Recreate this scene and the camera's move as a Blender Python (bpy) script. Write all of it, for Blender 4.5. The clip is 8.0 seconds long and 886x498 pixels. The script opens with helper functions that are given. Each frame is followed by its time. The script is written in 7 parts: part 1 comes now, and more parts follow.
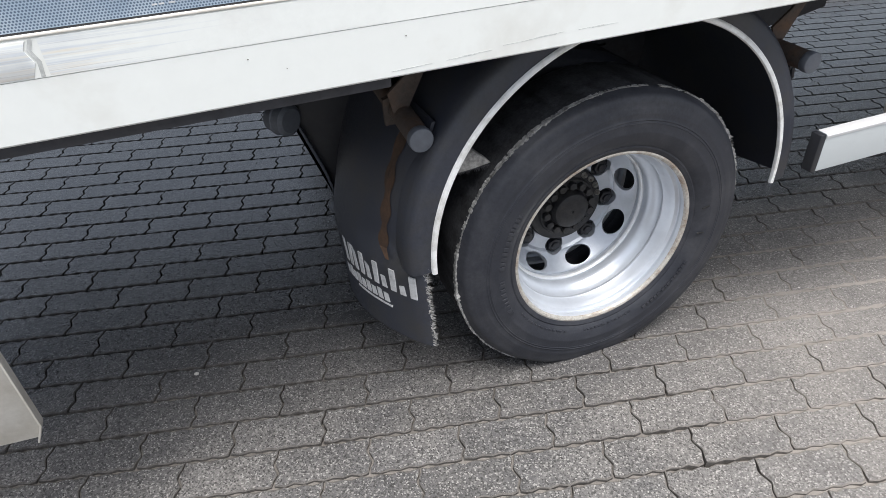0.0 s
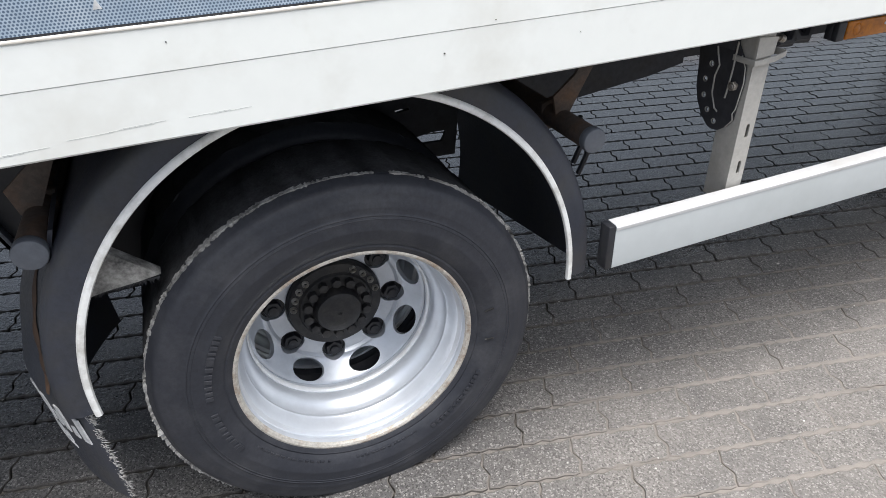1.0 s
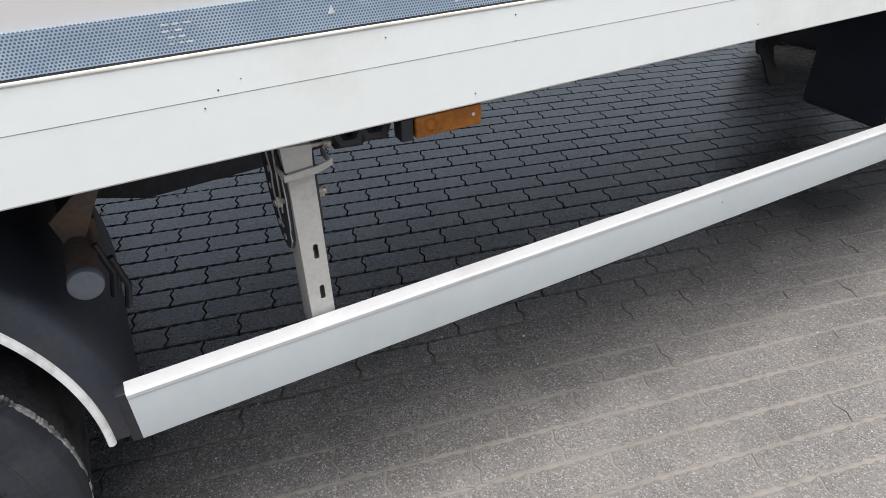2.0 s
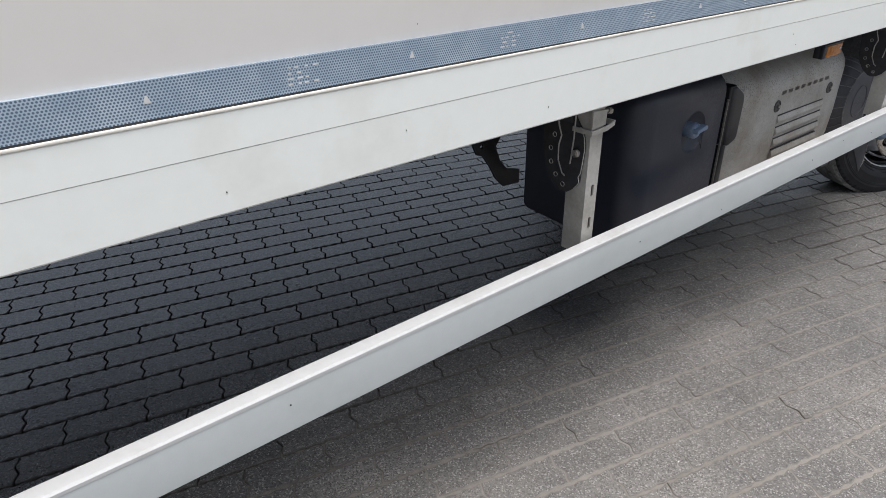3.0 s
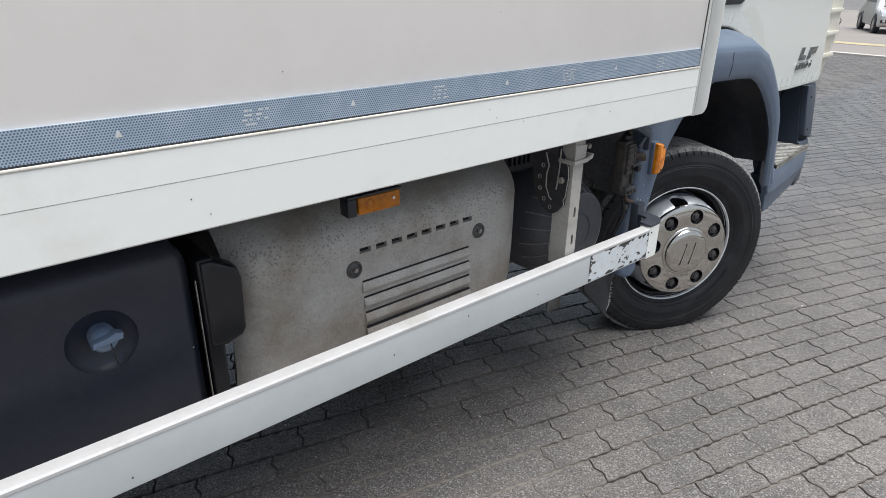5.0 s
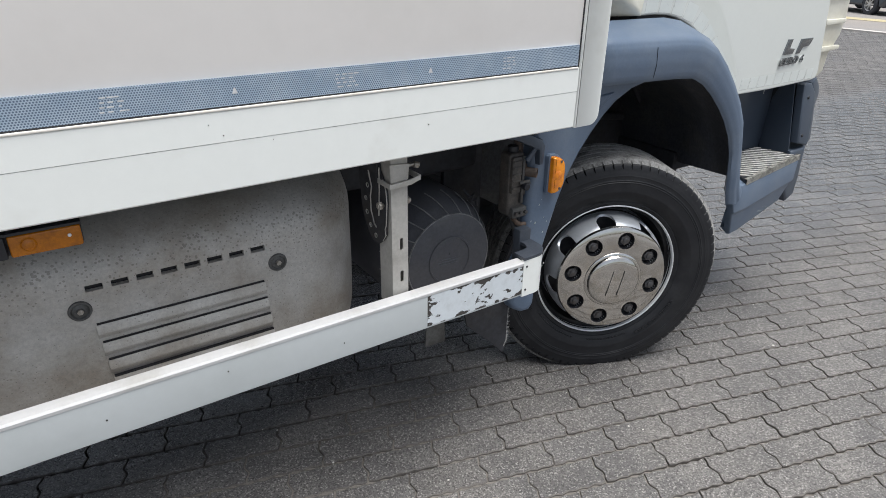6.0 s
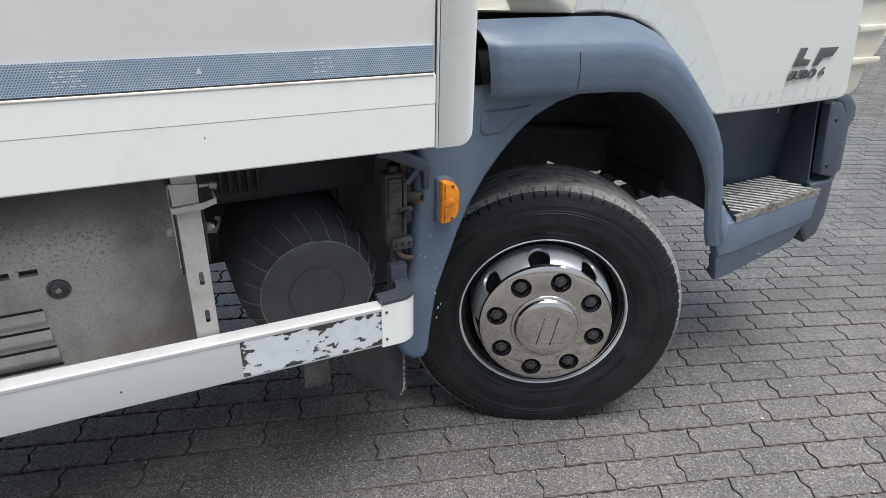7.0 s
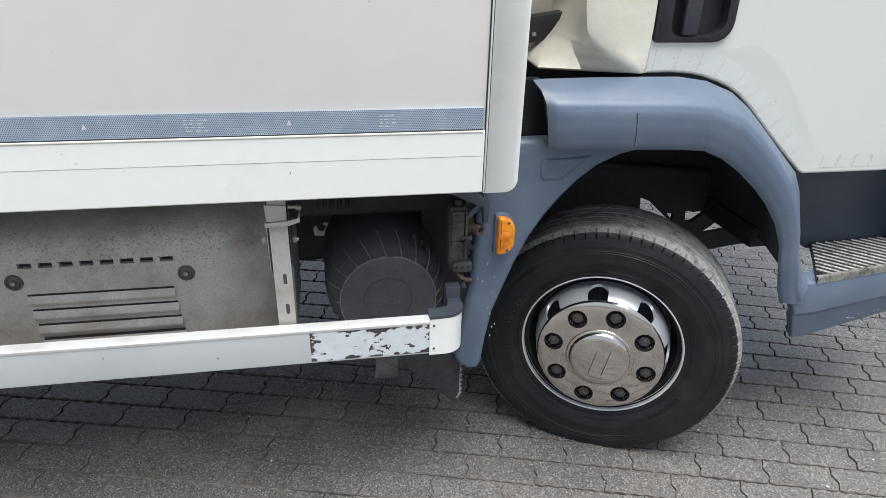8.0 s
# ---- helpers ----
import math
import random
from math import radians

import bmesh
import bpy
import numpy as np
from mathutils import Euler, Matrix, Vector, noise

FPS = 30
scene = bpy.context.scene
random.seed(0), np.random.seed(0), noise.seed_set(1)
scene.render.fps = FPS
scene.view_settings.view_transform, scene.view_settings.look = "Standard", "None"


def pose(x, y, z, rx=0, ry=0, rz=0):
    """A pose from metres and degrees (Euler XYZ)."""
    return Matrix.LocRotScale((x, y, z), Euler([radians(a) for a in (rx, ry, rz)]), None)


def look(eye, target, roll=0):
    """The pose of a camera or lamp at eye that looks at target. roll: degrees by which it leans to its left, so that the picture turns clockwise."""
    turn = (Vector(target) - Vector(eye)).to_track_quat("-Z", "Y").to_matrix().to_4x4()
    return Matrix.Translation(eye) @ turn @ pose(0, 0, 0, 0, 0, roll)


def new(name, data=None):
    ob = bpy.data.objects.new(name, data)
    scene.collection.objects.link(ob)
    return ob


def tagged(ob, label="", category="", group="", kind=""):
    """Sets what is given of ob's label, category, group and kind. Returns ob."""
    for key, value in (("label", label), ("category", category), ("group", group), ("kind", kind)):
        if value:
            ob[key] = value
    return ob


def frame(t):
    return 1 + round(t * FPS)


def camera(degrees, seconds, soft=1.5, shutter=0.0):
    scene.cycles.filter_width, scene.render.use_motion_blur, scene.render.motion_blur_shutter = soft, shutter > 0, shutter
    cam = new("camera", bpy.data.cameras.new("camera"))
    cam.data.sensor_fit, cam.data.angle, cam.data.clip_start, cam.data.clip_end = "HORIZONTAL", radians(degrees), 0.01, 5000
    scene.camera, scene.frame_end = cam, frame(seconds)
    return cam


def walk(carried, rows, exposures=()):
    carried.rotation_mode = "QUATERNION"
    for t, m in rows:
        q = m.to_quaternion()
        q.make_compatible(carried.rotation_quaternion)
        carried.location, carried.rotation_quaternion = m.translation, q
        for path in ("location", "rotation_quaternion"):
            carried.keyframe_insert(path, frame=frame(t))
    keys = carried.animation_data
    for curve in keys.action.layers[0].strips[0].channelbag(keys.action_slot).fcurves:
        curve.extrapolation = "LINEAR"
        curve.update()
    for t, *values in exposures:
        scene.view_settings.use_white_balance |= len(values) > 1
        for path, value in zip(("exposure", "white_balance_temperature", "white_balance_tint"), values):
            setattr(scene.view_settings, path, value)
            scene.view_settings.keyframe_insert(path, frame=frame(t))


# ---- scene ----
cam = camera(70.0, 8.0, soft=0.35)
PATH = [
    (0, (-0.769, -0.979, 1.332), (-0.237, 0.554, 0.162), -3.2),
    (0.2, (-0.643, -1.0, 1.335), (-0.098, 0.523, 0.159), -3.0),
    (0.5, (-0.474, -0.981, 1.322), (0.101, 0.557, 0.18), -2.8),
    (0.8, (-0.277, -0.909, 1.283), (0.327, 0.66, 0.199), -2.5),
    (1, (-0.143, -0.868, 1.272), (0.475, 0.7, 0.195), -2.4),
    (1.2, (-0.017, -0.826, 1.268), (0.632, 0.702, 0.152), -2.05),
    (1.5, (0.231, -0.817, 1.271), (0.909, 0.697, 0.154), -2.1),
    (1.7, (0.416, -0.825, 1.308), (1.116, 0.675, 0.184), -2.0),
    (2.8, (1.417, -0.849, 1.327), (2.473, 0.565, 0.388), -1.4),
    (3, (1.59, -0.827, 1.33), (2.674, 0.566, 0.391), -1.0),
    (3.5, (2.011, -0.798, 1.353), (3.126, 0.565, 0.405), -0.5),
    (3.9, (2.365, -0.811, 1.335), (3.554, 0.572, 0.516), -0.5),
    (4, (2.449, -0.83, 1.345), (3.634, 0.575, 0.556), -0.3),
    (4.2, (2.601, -0.86, 1.339), (3.8, 0.551, 0.584), -0.4),
    (4.5, (2.802, -0.92, 1.345), (4.022, 0.477, 0.597), -0.0),
    (4.7, (2.934, -0.953, 1.352), (4.152, 0.438, 0.588), 0.4),
    (5.8, (3.733, -1.075, 1.355), (4.804, 0.383, 0.503), 0.9),
    (6, (3.861, -1.104, 1.366), (4.881, 0.385, 0.505), 1.0),
    (6.2, (3.995, -1.109, 1.355), (4.951, 0.415, 0.481), 1.05),
    (6.5, (4.213, -1.108, 1.326), (5.098, 0.459, 0.453), 1.1),
    (6.7, (4.344, -1.114, 1.325), (5.158, 0.495, 0.46), 1.0),
    (7, (4.486, -1.117, 1.333), (5.273, 0.505, 0.466), 1.4),
    (7.2, (4.561, -1.121, 1.338), (5.242, 0.545, 0.465), 1.3),
    (7.5, (4.627, -1.156, 1.383), (5.097, 0.579, 0.507), 1.3),
    (7.8, (4.659, -1.254, 1.445), (5.015, 0.509, 0.569), 1.3),
    (8, (4.666, -1.342, 1.495), (4.994, 0.423, 0.613), 1.5),
]
walk(cam, [(t, look(eye, target, roll)) for t, eye, target, roll in PATH],
     exposures=[(0.0, 0.92, 6480, 9), (0.5, 1.03, 6480, 9), (1.0, 0.93, 6480, 9), (1.7, 0.81, 6480, 9), (2.8, 0.51, 6480, 9), (4.0, 0.53, 6480, 9), (5.8, 0.59, 6450, 8), (7.0, 0.60, 6450, 8), (7.5, 0.76, 6470, 8), (8.0, 0.78, 6480, 8)])

# ---- world and sun: an overcast day ----
world = bpy.data.worlds.new("overcast_sky")
scene.world = world
world.use_nodes = True
wn = world.node_tree
wn.nodes.clear()
w_out = wn.nodes.new("ShaderNodeOutputWorld")
w_bg = wn.nodes.new("ShaderNodeBackground")
w_sky = wn.nodes.new("ShaderNodeTexSky")
w_sky.sky_type = "NISHITA"
w_sky.sun_disc = False
w_sky.sun_elevation = radians(80)
w_sky.sun_rotation = radians(172)
w_sky.air_density, w_sky.dust_density, w_sky.ozone_density = 1.0, 3.5, 1.0
w_hsv = wn.nodes.new("ShaderNodeHueSaturation")
w_hsv.inputs["Saturation"].default_value = 0.56
w_bg.inputs["Strength"].default_value = 0.106
wn.links.new(w_sky.outputs[0], w_hsv.inputs["Color"])
wn.links.new(w_hsv.outputs[0], w_bg.inputs["Color"])
wn.links.new(w_bg.outputs[0], w_out.inputs["Surface"])

sun_data = bpy.data.lights.new("sun", "SUN")
sun_data.energy, sun_data.angle, sun_data.color = 3.2, radians(50), (1.0, 0.99, 0.975)
sun = new("sun", sun_data)
sun.matrix_world = look((0.4, -2.9, 15), (0, 0, 0))
tagged(sun, kind="structure")


# ---- materials ----
def mat(name, colour, rough=0.5, metal=0.0, second=None, amount=0.5, scale=6.0, detail_scale=60.0, detail=0.25,
        bump=0.0, bump_scale=200.0, spec=0.5, rough_var=0.0, coord="Object", vary=0.0, coat=0.0):
    """A surface with broad stains (second colour), fine grain in value, and relief."""
    m = bpy.data.materials.new(name)
    m.use_nodes = True
    n, l = m.node_tree.nodes, m.node_tree.links
    b = n["Principled BSDF"]
    b.inputs["Metallic"].default_value = metal
    b.inputs["Roughness"].default_value = rough
    b.inputs["Specular IOR Level"].default_value = spec
    b.inputs["Coat Weight"].default_value = coat
    tc = n.new("ShaderNodeTexCoord")
    base = n.new("ShaderNodeRGB")
    base.outputs[0].default_value = (*colour, 1)
    out = base.outputs[0]
    if second:
        t1 = n.new("ShaderNodeTexNoise")
        t1.inputs["Scale"].default_value = scale
        t1.inputs["Detail"].default_value = 6
        t1.inputs["Roughness"].default_value = 0.65
        l.new(tc.outputs[coord], t1.inputs["Vector"])
        r1 = n.new("ShaderNodeMapRange")
        r1.inputs["From Min"].default_value = 0.62 - amount * 0.35
        r1.inputs["From Max"].default_value = 0.82 - amount * 0.2
        l.new(t1.outputs[0], r1.inputs["Value"])
        mx = n.new("ShaderNodeMixRGB")
        mx.inputs[2].default_value = (*second, 1)
        l.new(r1.outputs[0], mx.inputs[0])
        l.new(out, mx.inputs[1])
        out = mx.outputs[0]
    t2 = n.new("ShaderNodeTexNoise")
    t2.inputs["Scale"].default_value = detail_scale
    t2.inputs["Detail"].default_value = 5
    t2.inputs["Roughness"].default_value = 0.7
    l.new(tc.outputs[coord], t2.inputs["Vector"])
    r2 = n.new("ShaderNodeMapRange")
    r2.inputs["From Min"].default_value, r2.inputs["From Max"].default_value = 0.25, 0.75
    r2.inputs["To Min"].default_value, r2.inputs["To Max"].default_value = 1 - detail, 1 + detail
    l.new(t2.outputs[0], r2.inputs["Value"])
    hs = n.new("ShaderNodeHueSaturation")
    l.new(out, hs.inputs["Color"])
    l.new(r2.outputs[0], hs.inputs["Value"])
    out = hs.outputs[0]
    if vary:
        oi = n.new("ShaderNodeObjectInfo")
        r3 = n.new("ShaderNodeMapRange")
        r3.inputs["To Min"].default_value, r3.inputs["To Max"].default_value = 1 - vary, 1 + vary
        l.new(oi.outputs["Random"], r3.inputs["Value"])
        h3 = n.new("ShaderNodeHueSaturation")
        l.new(out, h3.inputs["Color"])
        l.new(r3.outputs[0], h3.inputs["Value"])
        out = h3.outputs[0]
    l.new(out, b.inputs["Base Color"])
    if rough_var:
        rr = n.new("ShaderNodeMapRange")
        rr.inputs["From Min"].default_value, rr.inputs["From Max"].default_value = 0.3, 0.7
        rr.inputs["To Min"].default_value, rr.inputs["To Max"].default_value = rough - rough_var, rough + rough_var
        l.new(t2.outputs[0], rr.inputs["Value"])
        l.new(rr.outputs[0], b.inputs["Roughness"])
    if bump:
        t4 = n.new("ShaderNodeTexNoise")
        t4.inputs["Scale"].default_value = bump_scale
        t4.inputs["Detail"].default_value = 4
        l.new(tc.outputs[coord], t4.inputs["Vector"])
        bp = n.new("ShaderNodeBump")
        bp.inputs["Strength"].default_value = bump
        bp.inputs["Distance"].default_value = 0.002
        l.new(t4.outputs[0], bp.inputs["Height"])
        l.new(bp.outputs[0], b.inputs["Normal"])
    return m


M_RAIL = mat("white_coated_aluminium", (0.82, 0.835, 0.805), 0.38, second=(0.66, 0.65, 0.60), amount=0.25, scale=2.2, detail_scale=25, detail=0.02, rough_var=0.06)
M_PANEL = mat("cream_white_panel", (0.87, 0.832, 0.795), 0.42, second=(0.81, 0.77, 0.73), amount=0.5, scale=1.3, detail_scale=18, detail=0.015, rough_var=0.05)
M_LIP = mat("bare_rail_edge", (0.84, 0.80, 0.73), 0.35, second=(0.5, 0.44, 0.36), amount=0.35, scale=9, detail=0.08)
M_GUARD = mat("anodised_white_rail", (0.55, 0.58, 0.585), 0.42, second=(0.50, 0.53, 0.53), amount=0.5, scale=3.0, detail_scale=40, detail=0.025, rough_var=0.05)
M_GUARD_TOP = mat("white_rail_flange", (0.58, 0.575, 0.575), 0.42, second=(0.47, 0.46, 0.44), amount=0.3, scale=7, detail=0.05)
M_BLACK = mat("black_plastic", (0.0165, 0.0175, 0.0225), 0.48, second=(0.034, 0.034, 0.036), amount=0.5, scale=7, detail_scale=90, detail=0.25, bump=0.12, bump_scale=350, rough_var=0.1)
M_BLACK_DUST = mat("dusty_black_plastic", (0.034, 0.0375, 0.050), 0.5, second=(0.045, 0.044, 0.044), amount=0.5, scale=9, detail_scale=120, detail=0.3, bump=0.15, bump_scale=300, rough_var=0.1)
M_TANK = mat("dark_tank_plastic", (0.021, 0.0245, 0.040), 0.40, second=(0.036, 0.038, 0.048), amount=0.5, scale=4, detail_scale=150, detail=0.2, bump=0.1, bump_scale=500, rough_var=0.08)
M_DARK = mat("grimy_chassis_paint", (0.033, 0.0335, 0.039), 0.7, second=(0.032, 0.028, 0.025), amount=0.4, scale=6, detail_scale=50, detail=0.4, bump=0.2, bump_scale=120)
M_RUST = mat("rusty_brown_steel", (0.085, 0.066, 0.055), 0.75, second=(0.14, 0.078, 0.045), amount=0.45, scale=14, detail_scale=80, detail=0.35, bump=0.3, bump_scale=160)
M_RUST_STAIN = mat("rust_stain", (0.085, 0.047, 0.027), 0.8, second=(0.05, 0.03, 0.02), amount=0.6, scale=22, detail_scale=90, detail=0.4, bump=0.2)
M_DRUM = mat("dusty_dark_moulding", (0.088, 0.090, 0.102), 0.5, second=(0.12, 0.119, 0.125), amount=0.5, scale=8, detail_scale=120, detail=0.2, bump=0.1, bump_scale=300, rough_var=0.08)
M_CAP = mat("grey_plastic_cap", (0.12, 0.13, 0.15), 0.5, detail_scale=70, detail=0.15)
M_TYRE = mat("tyre_rubber", (0.029, 0.031, 0.039), 0.5, second=(0.054, 0.055, 0.062), amount=0.5, scale=9, detail_scale=110, detail=0.25, bump=0.15, bump_scale=220, spec=0.35, rough_var=0.08)
M_TYRE_FRONT = mat("black_tyre_rubber", (0.0125, 0.013, 0.0155), 0.5, second=(0.024, 0.0245, 0.027), amount=0.5, scale=9, detail_scale=110, detail=0.25, bump=0.15, bump_scale=220, spec=0.3, rough_var=0.08)
M_BRISTLE = mat("pale_frayed_fibre", (0.38, 0.37, 0.355), 0.9, second=(0.12, 0.117, 0.11), amount=0.4, scale=60, detail_scale=200, detail=0.4, spec=0.2)
# own colour of black brackets; also paints the shade in slots, slits and gaps
M_RECESS = mat("black_parts_and_shade", (0.0085, 0.009, 0.012), 0.38, second=(0.016, 0.016, 0.019), amount=0.4, scale=14, detail_scale=150, detail=0.25, bump=0.1, bump_scale=300)
M_LINER = mat("dusty_arch_liner", (0.10, 0.104, 0.118), 0.6, second=(0.14, 0.137, 0.134), amount=0.5, scale=9, detail_scale=80, detail=0.4, bump=0.4, bump_scale=90)
M_RAGGED = mat("torn_pale_rubber", (0.42, 0.412, 0.395), 0.9, second=(0.03, 0.03, 0.03), amount=0.5, scale=28, detail_scale=200, detail=0.5, bump=0.6, bump_scale=260, spec=0.2)
M_TYRE_WORN = mat("scuffed_tyre_rubber", (0.024, 0.024, 0.024), 0.85, second=(0.11, 0.107, 0.104), amount=0.3, scale=45, detail_scale=160, detail=0.5, bump=0.6, bump_scale=180, spec=0.2)
# front tread: dusty, and painted lighter as the better lit copy
M_TREAD_FRONT = mat("lit_dusty_tread", (0.25, 0.246, 0.238), 0.85, second=(0.06, 0.06, 0.06), amount=0.4, scale=24, detail_scale=150, detail=0.5, bump=0.6, bump_scale=200, spec=0.2)
# rear tread: darker copy that paints in the shade under the guard
M_TREAD_SHADED = mat("shaded_tyre_tread", (0.052, 0.052, 0.055), 0.85, second=(0.02, 0.02, 0.02), amount=0.5, scale=20, detail_scale=140, detail=0.4, bump=0.5, bump_scale=200, spec=0.2)
M_RIM = mat("silver_rim_paint", (0.66, 0.69, 0.735), 0.34, metal=0.38, second=(0.58, 0.60, 0.64), amount=0.45, scale=9, detail_scale=40, detail=0.03, rough_var=0.015)
M_RIM_EDGE = mat("dirty_rim_edge", (0.56, 0.53, 0.48), 0.45, metal=0.35, second=(0.24, 0.14, 0.075), amount=0.42, scale=28, detail_scale=150, detail=0.3, bump=0.3)
M_FLANGE = mat("bright_rim_flange", (0.78, 0.79, 0.80), 0.3, metal=0.25, second=(0.6, 0.58, 0.54), amount=0.3, scale=20, detail_scale=90, detail=0.06)
M_CHROME = mat("polished_steel_cover", (0.62, 0.60, 0.57), 0.10, metal=1.0, second=(0.52, 0.48, 0.42), amount=0.45, scale=16, detail_scale=140, detail=0.06, rough_var=0.05, bump=0.02, bump_scale=30)
M_HUB = mat("greasy_hub_and_dark_barrel", (0.014, 0.014, 0.016), 0.5, metal=0.2, second=(0.04, 0.037, 0.034), amount=0.5, scale=24, detail_scale=150, detail=0.4, bump=0.3, bump_scale=150)
M_NUT = mat("dull_steel_nut", (0.10, 0.10, 0.105), 0.45, metal=0.6, second=(0.06, 0.045, 0.035), amount=0.5, scale=60, detail=0.3)
M_BOLT = mat("zinc_bolt", (0.42, 0.40, 0.37), 0.42, metal=0.7, second=(0.2, 0.17, 0.13), amount=0.5, scale=80, detail=0.3)
M_POST = mat("weathered_aluminium_post", (0.46, 0.445, 0.415), 0.5, metal=0.15, second=(0.30, 0.28, 0.25), amount=0.5, scale=9, detail_scale=110, detail=0.12, bump=0.1, bump_scale=200)
M_STEEL = mat("dirty_galvanised_steel", (0.11, 0.11, 0.108), 0.6, metal=0.25, second=(0.05, 0.045, 0.04), amount=0.55, scale=16, detail_scale=100, detail=0.3, bump=0.2)
M_BLUE = mat("blue_grey_plastic", (0.103, 0.141, 0.203), 0.42, second=(0.140, 0.175, 0.226), amount=0.5, scale=5.5, detail_scale=120, detail=0.09, bump=0.08, bump_scale=600, rough_var=0.05)
M_SLATE = mat("dark_slate_plastic", (0.052, 0.067, 0.092), 0.4, second=(0.072, 0.088, 0.114), amount=0.4, scale=5, detail_scale=160, detail=0.08, bump=0.05, bump_scale=600, rough_var=0.05)
M_RIB = mat("pale_rib_edge", (0.27, 0.268, 0.265), 0.6, second=(0.11, 0.111, 0.115), amount=0.5, scale=30, detail_scale=160, detail=0.3)
M_CORNER = mat("dark_grey_plastic", (0.045, 0.053, 0.068), 0.42, second=(0.075, 0.083, 0.10), amount=0.4, scale=20, detail_scale=160, detail=0.1)
M_CAB = mat("cab_white_paint", (0.69, 0.71, 0.68), 0.25, second=(0.63, 0.64, 0.60), amount=0.35, scale=2.0, detail_scale=60, detail=0.015, coat=0.3)
M_CREAM = mat("cream_cab_panel", (0.74, 0.72, 0.63), 0.35, second=(0.64, 0.60, 0.49), amount=0.45, scale=6, detail_scale=60, detail=0.05, coat=0.2)
M_TAPE = mat("faded_tape_patch", (0.665, 0.695, 0.67), 0.28, second=(0.645, 0.67, 0.645), amount=0.5, scale=30, detail=0.05)
M_EDGE = mat("grey_dirt_line", (0.46, 0.47, 0.46), 0.7, second=(0.64, 0.65, 0.63), amount=0.4, scale=50, detail=0.3)
M_TRIM = mat("white_rubber_trim", (0.86, 0.86, 0.84), 0.5, second=(0.5, 0.48, 0.44), amount=0.35, scale=18, detail=0.08)
M_CASTING = mat("dusty_brown_casting", (0.062, 0.057, 0.053), 0.65, second=(0.12, 0.104, 0.088), amount=0.5, scale=26, detail_scale=150, detail=0.35, bump=0.2)
M_AMBER = mat("amber_lens", (0.92, 0.31, 0.01), 0.18, second=(0.7, 0.17, 0.01), amount=0.5, scale=40, detail_scale=200, detail=0.1, coat=0.5)
M_AMBER_DULL = mat("dusty_amber_lens", (0.40, 0.128, 0.002), 0.25, second=(0.22, 0.068, 0.004), amount=0.5, scale=40, detail_scale=200, detail=0.25)
M_CAPBLUE = mat("pale_blue_cap", (0.15, 0.21, 0.31), 0.4, second=(0.24, 0.28, 0.35), amount=0.5, scale=30, detail=0.1)
M_LETTER = mat("white_print", (0.62, 0.62, 0.62), 0.6, second=(0.4, 0.4, 0.4), amount=0.4, scale=50, detail=0.15)
M_BADGE = mat("badge_chrome", (0.22, 0.23, 0.24), 0.25, metal=0.9, detail_scale=100, detail=0.1)
M_TREADPLATE = mat("worn_step_metal", (0.62, 0.61, 0.57), 0.4, metal=0.4, second=(0.06, 0.05, 0.04), amount=0.42, scale=38, detail_scale=140, detail=0.4, bump=0.3)
M_ALU = mat("brushed_aluminium", (0.56, 0.54, 0.50), 0.42, metal=0.35, second=(0.42, 0.39, 0.34), amount=0.5, scale=8, detail_scale=90, detail=0.08)
M_SPLASH = mat("muddy_splash_plate", (0.34, 0.33, 0.31), 0.7, second=(0.035, 0.034, 0.033), amount=0.72, scale=26, detail_scale=140, detail=0.4, bump=0.4, bump_scale=160)
# darker copy of the rim silver; paints in the shade deep in the wheel
M_DISC_SHADED = mat("shaded_silver_disc", (0.50, 0.525, 0.565), 0.36, metal=0.5, second=(0.40, 0.42, 0.45), amount=0.5, scale=11, detail_scale=60, detail=0.06, rough_var=0.03)
M_GHOST = mat("faded_decal_ghost", (0.655, 0.675, 0.64), 0.3, second=(0.63, 0.65, 0.61), amount=0.4, scale=3.0, detail_scale=60, detail=0.02, coat=0.2)
M_GRIME = mat("black_adhesive", (0.03, 0.028, 0.026), 0.8, second=(0.09, 0.08, 0.075), amount=0.4, scale=60, detail=0.4)


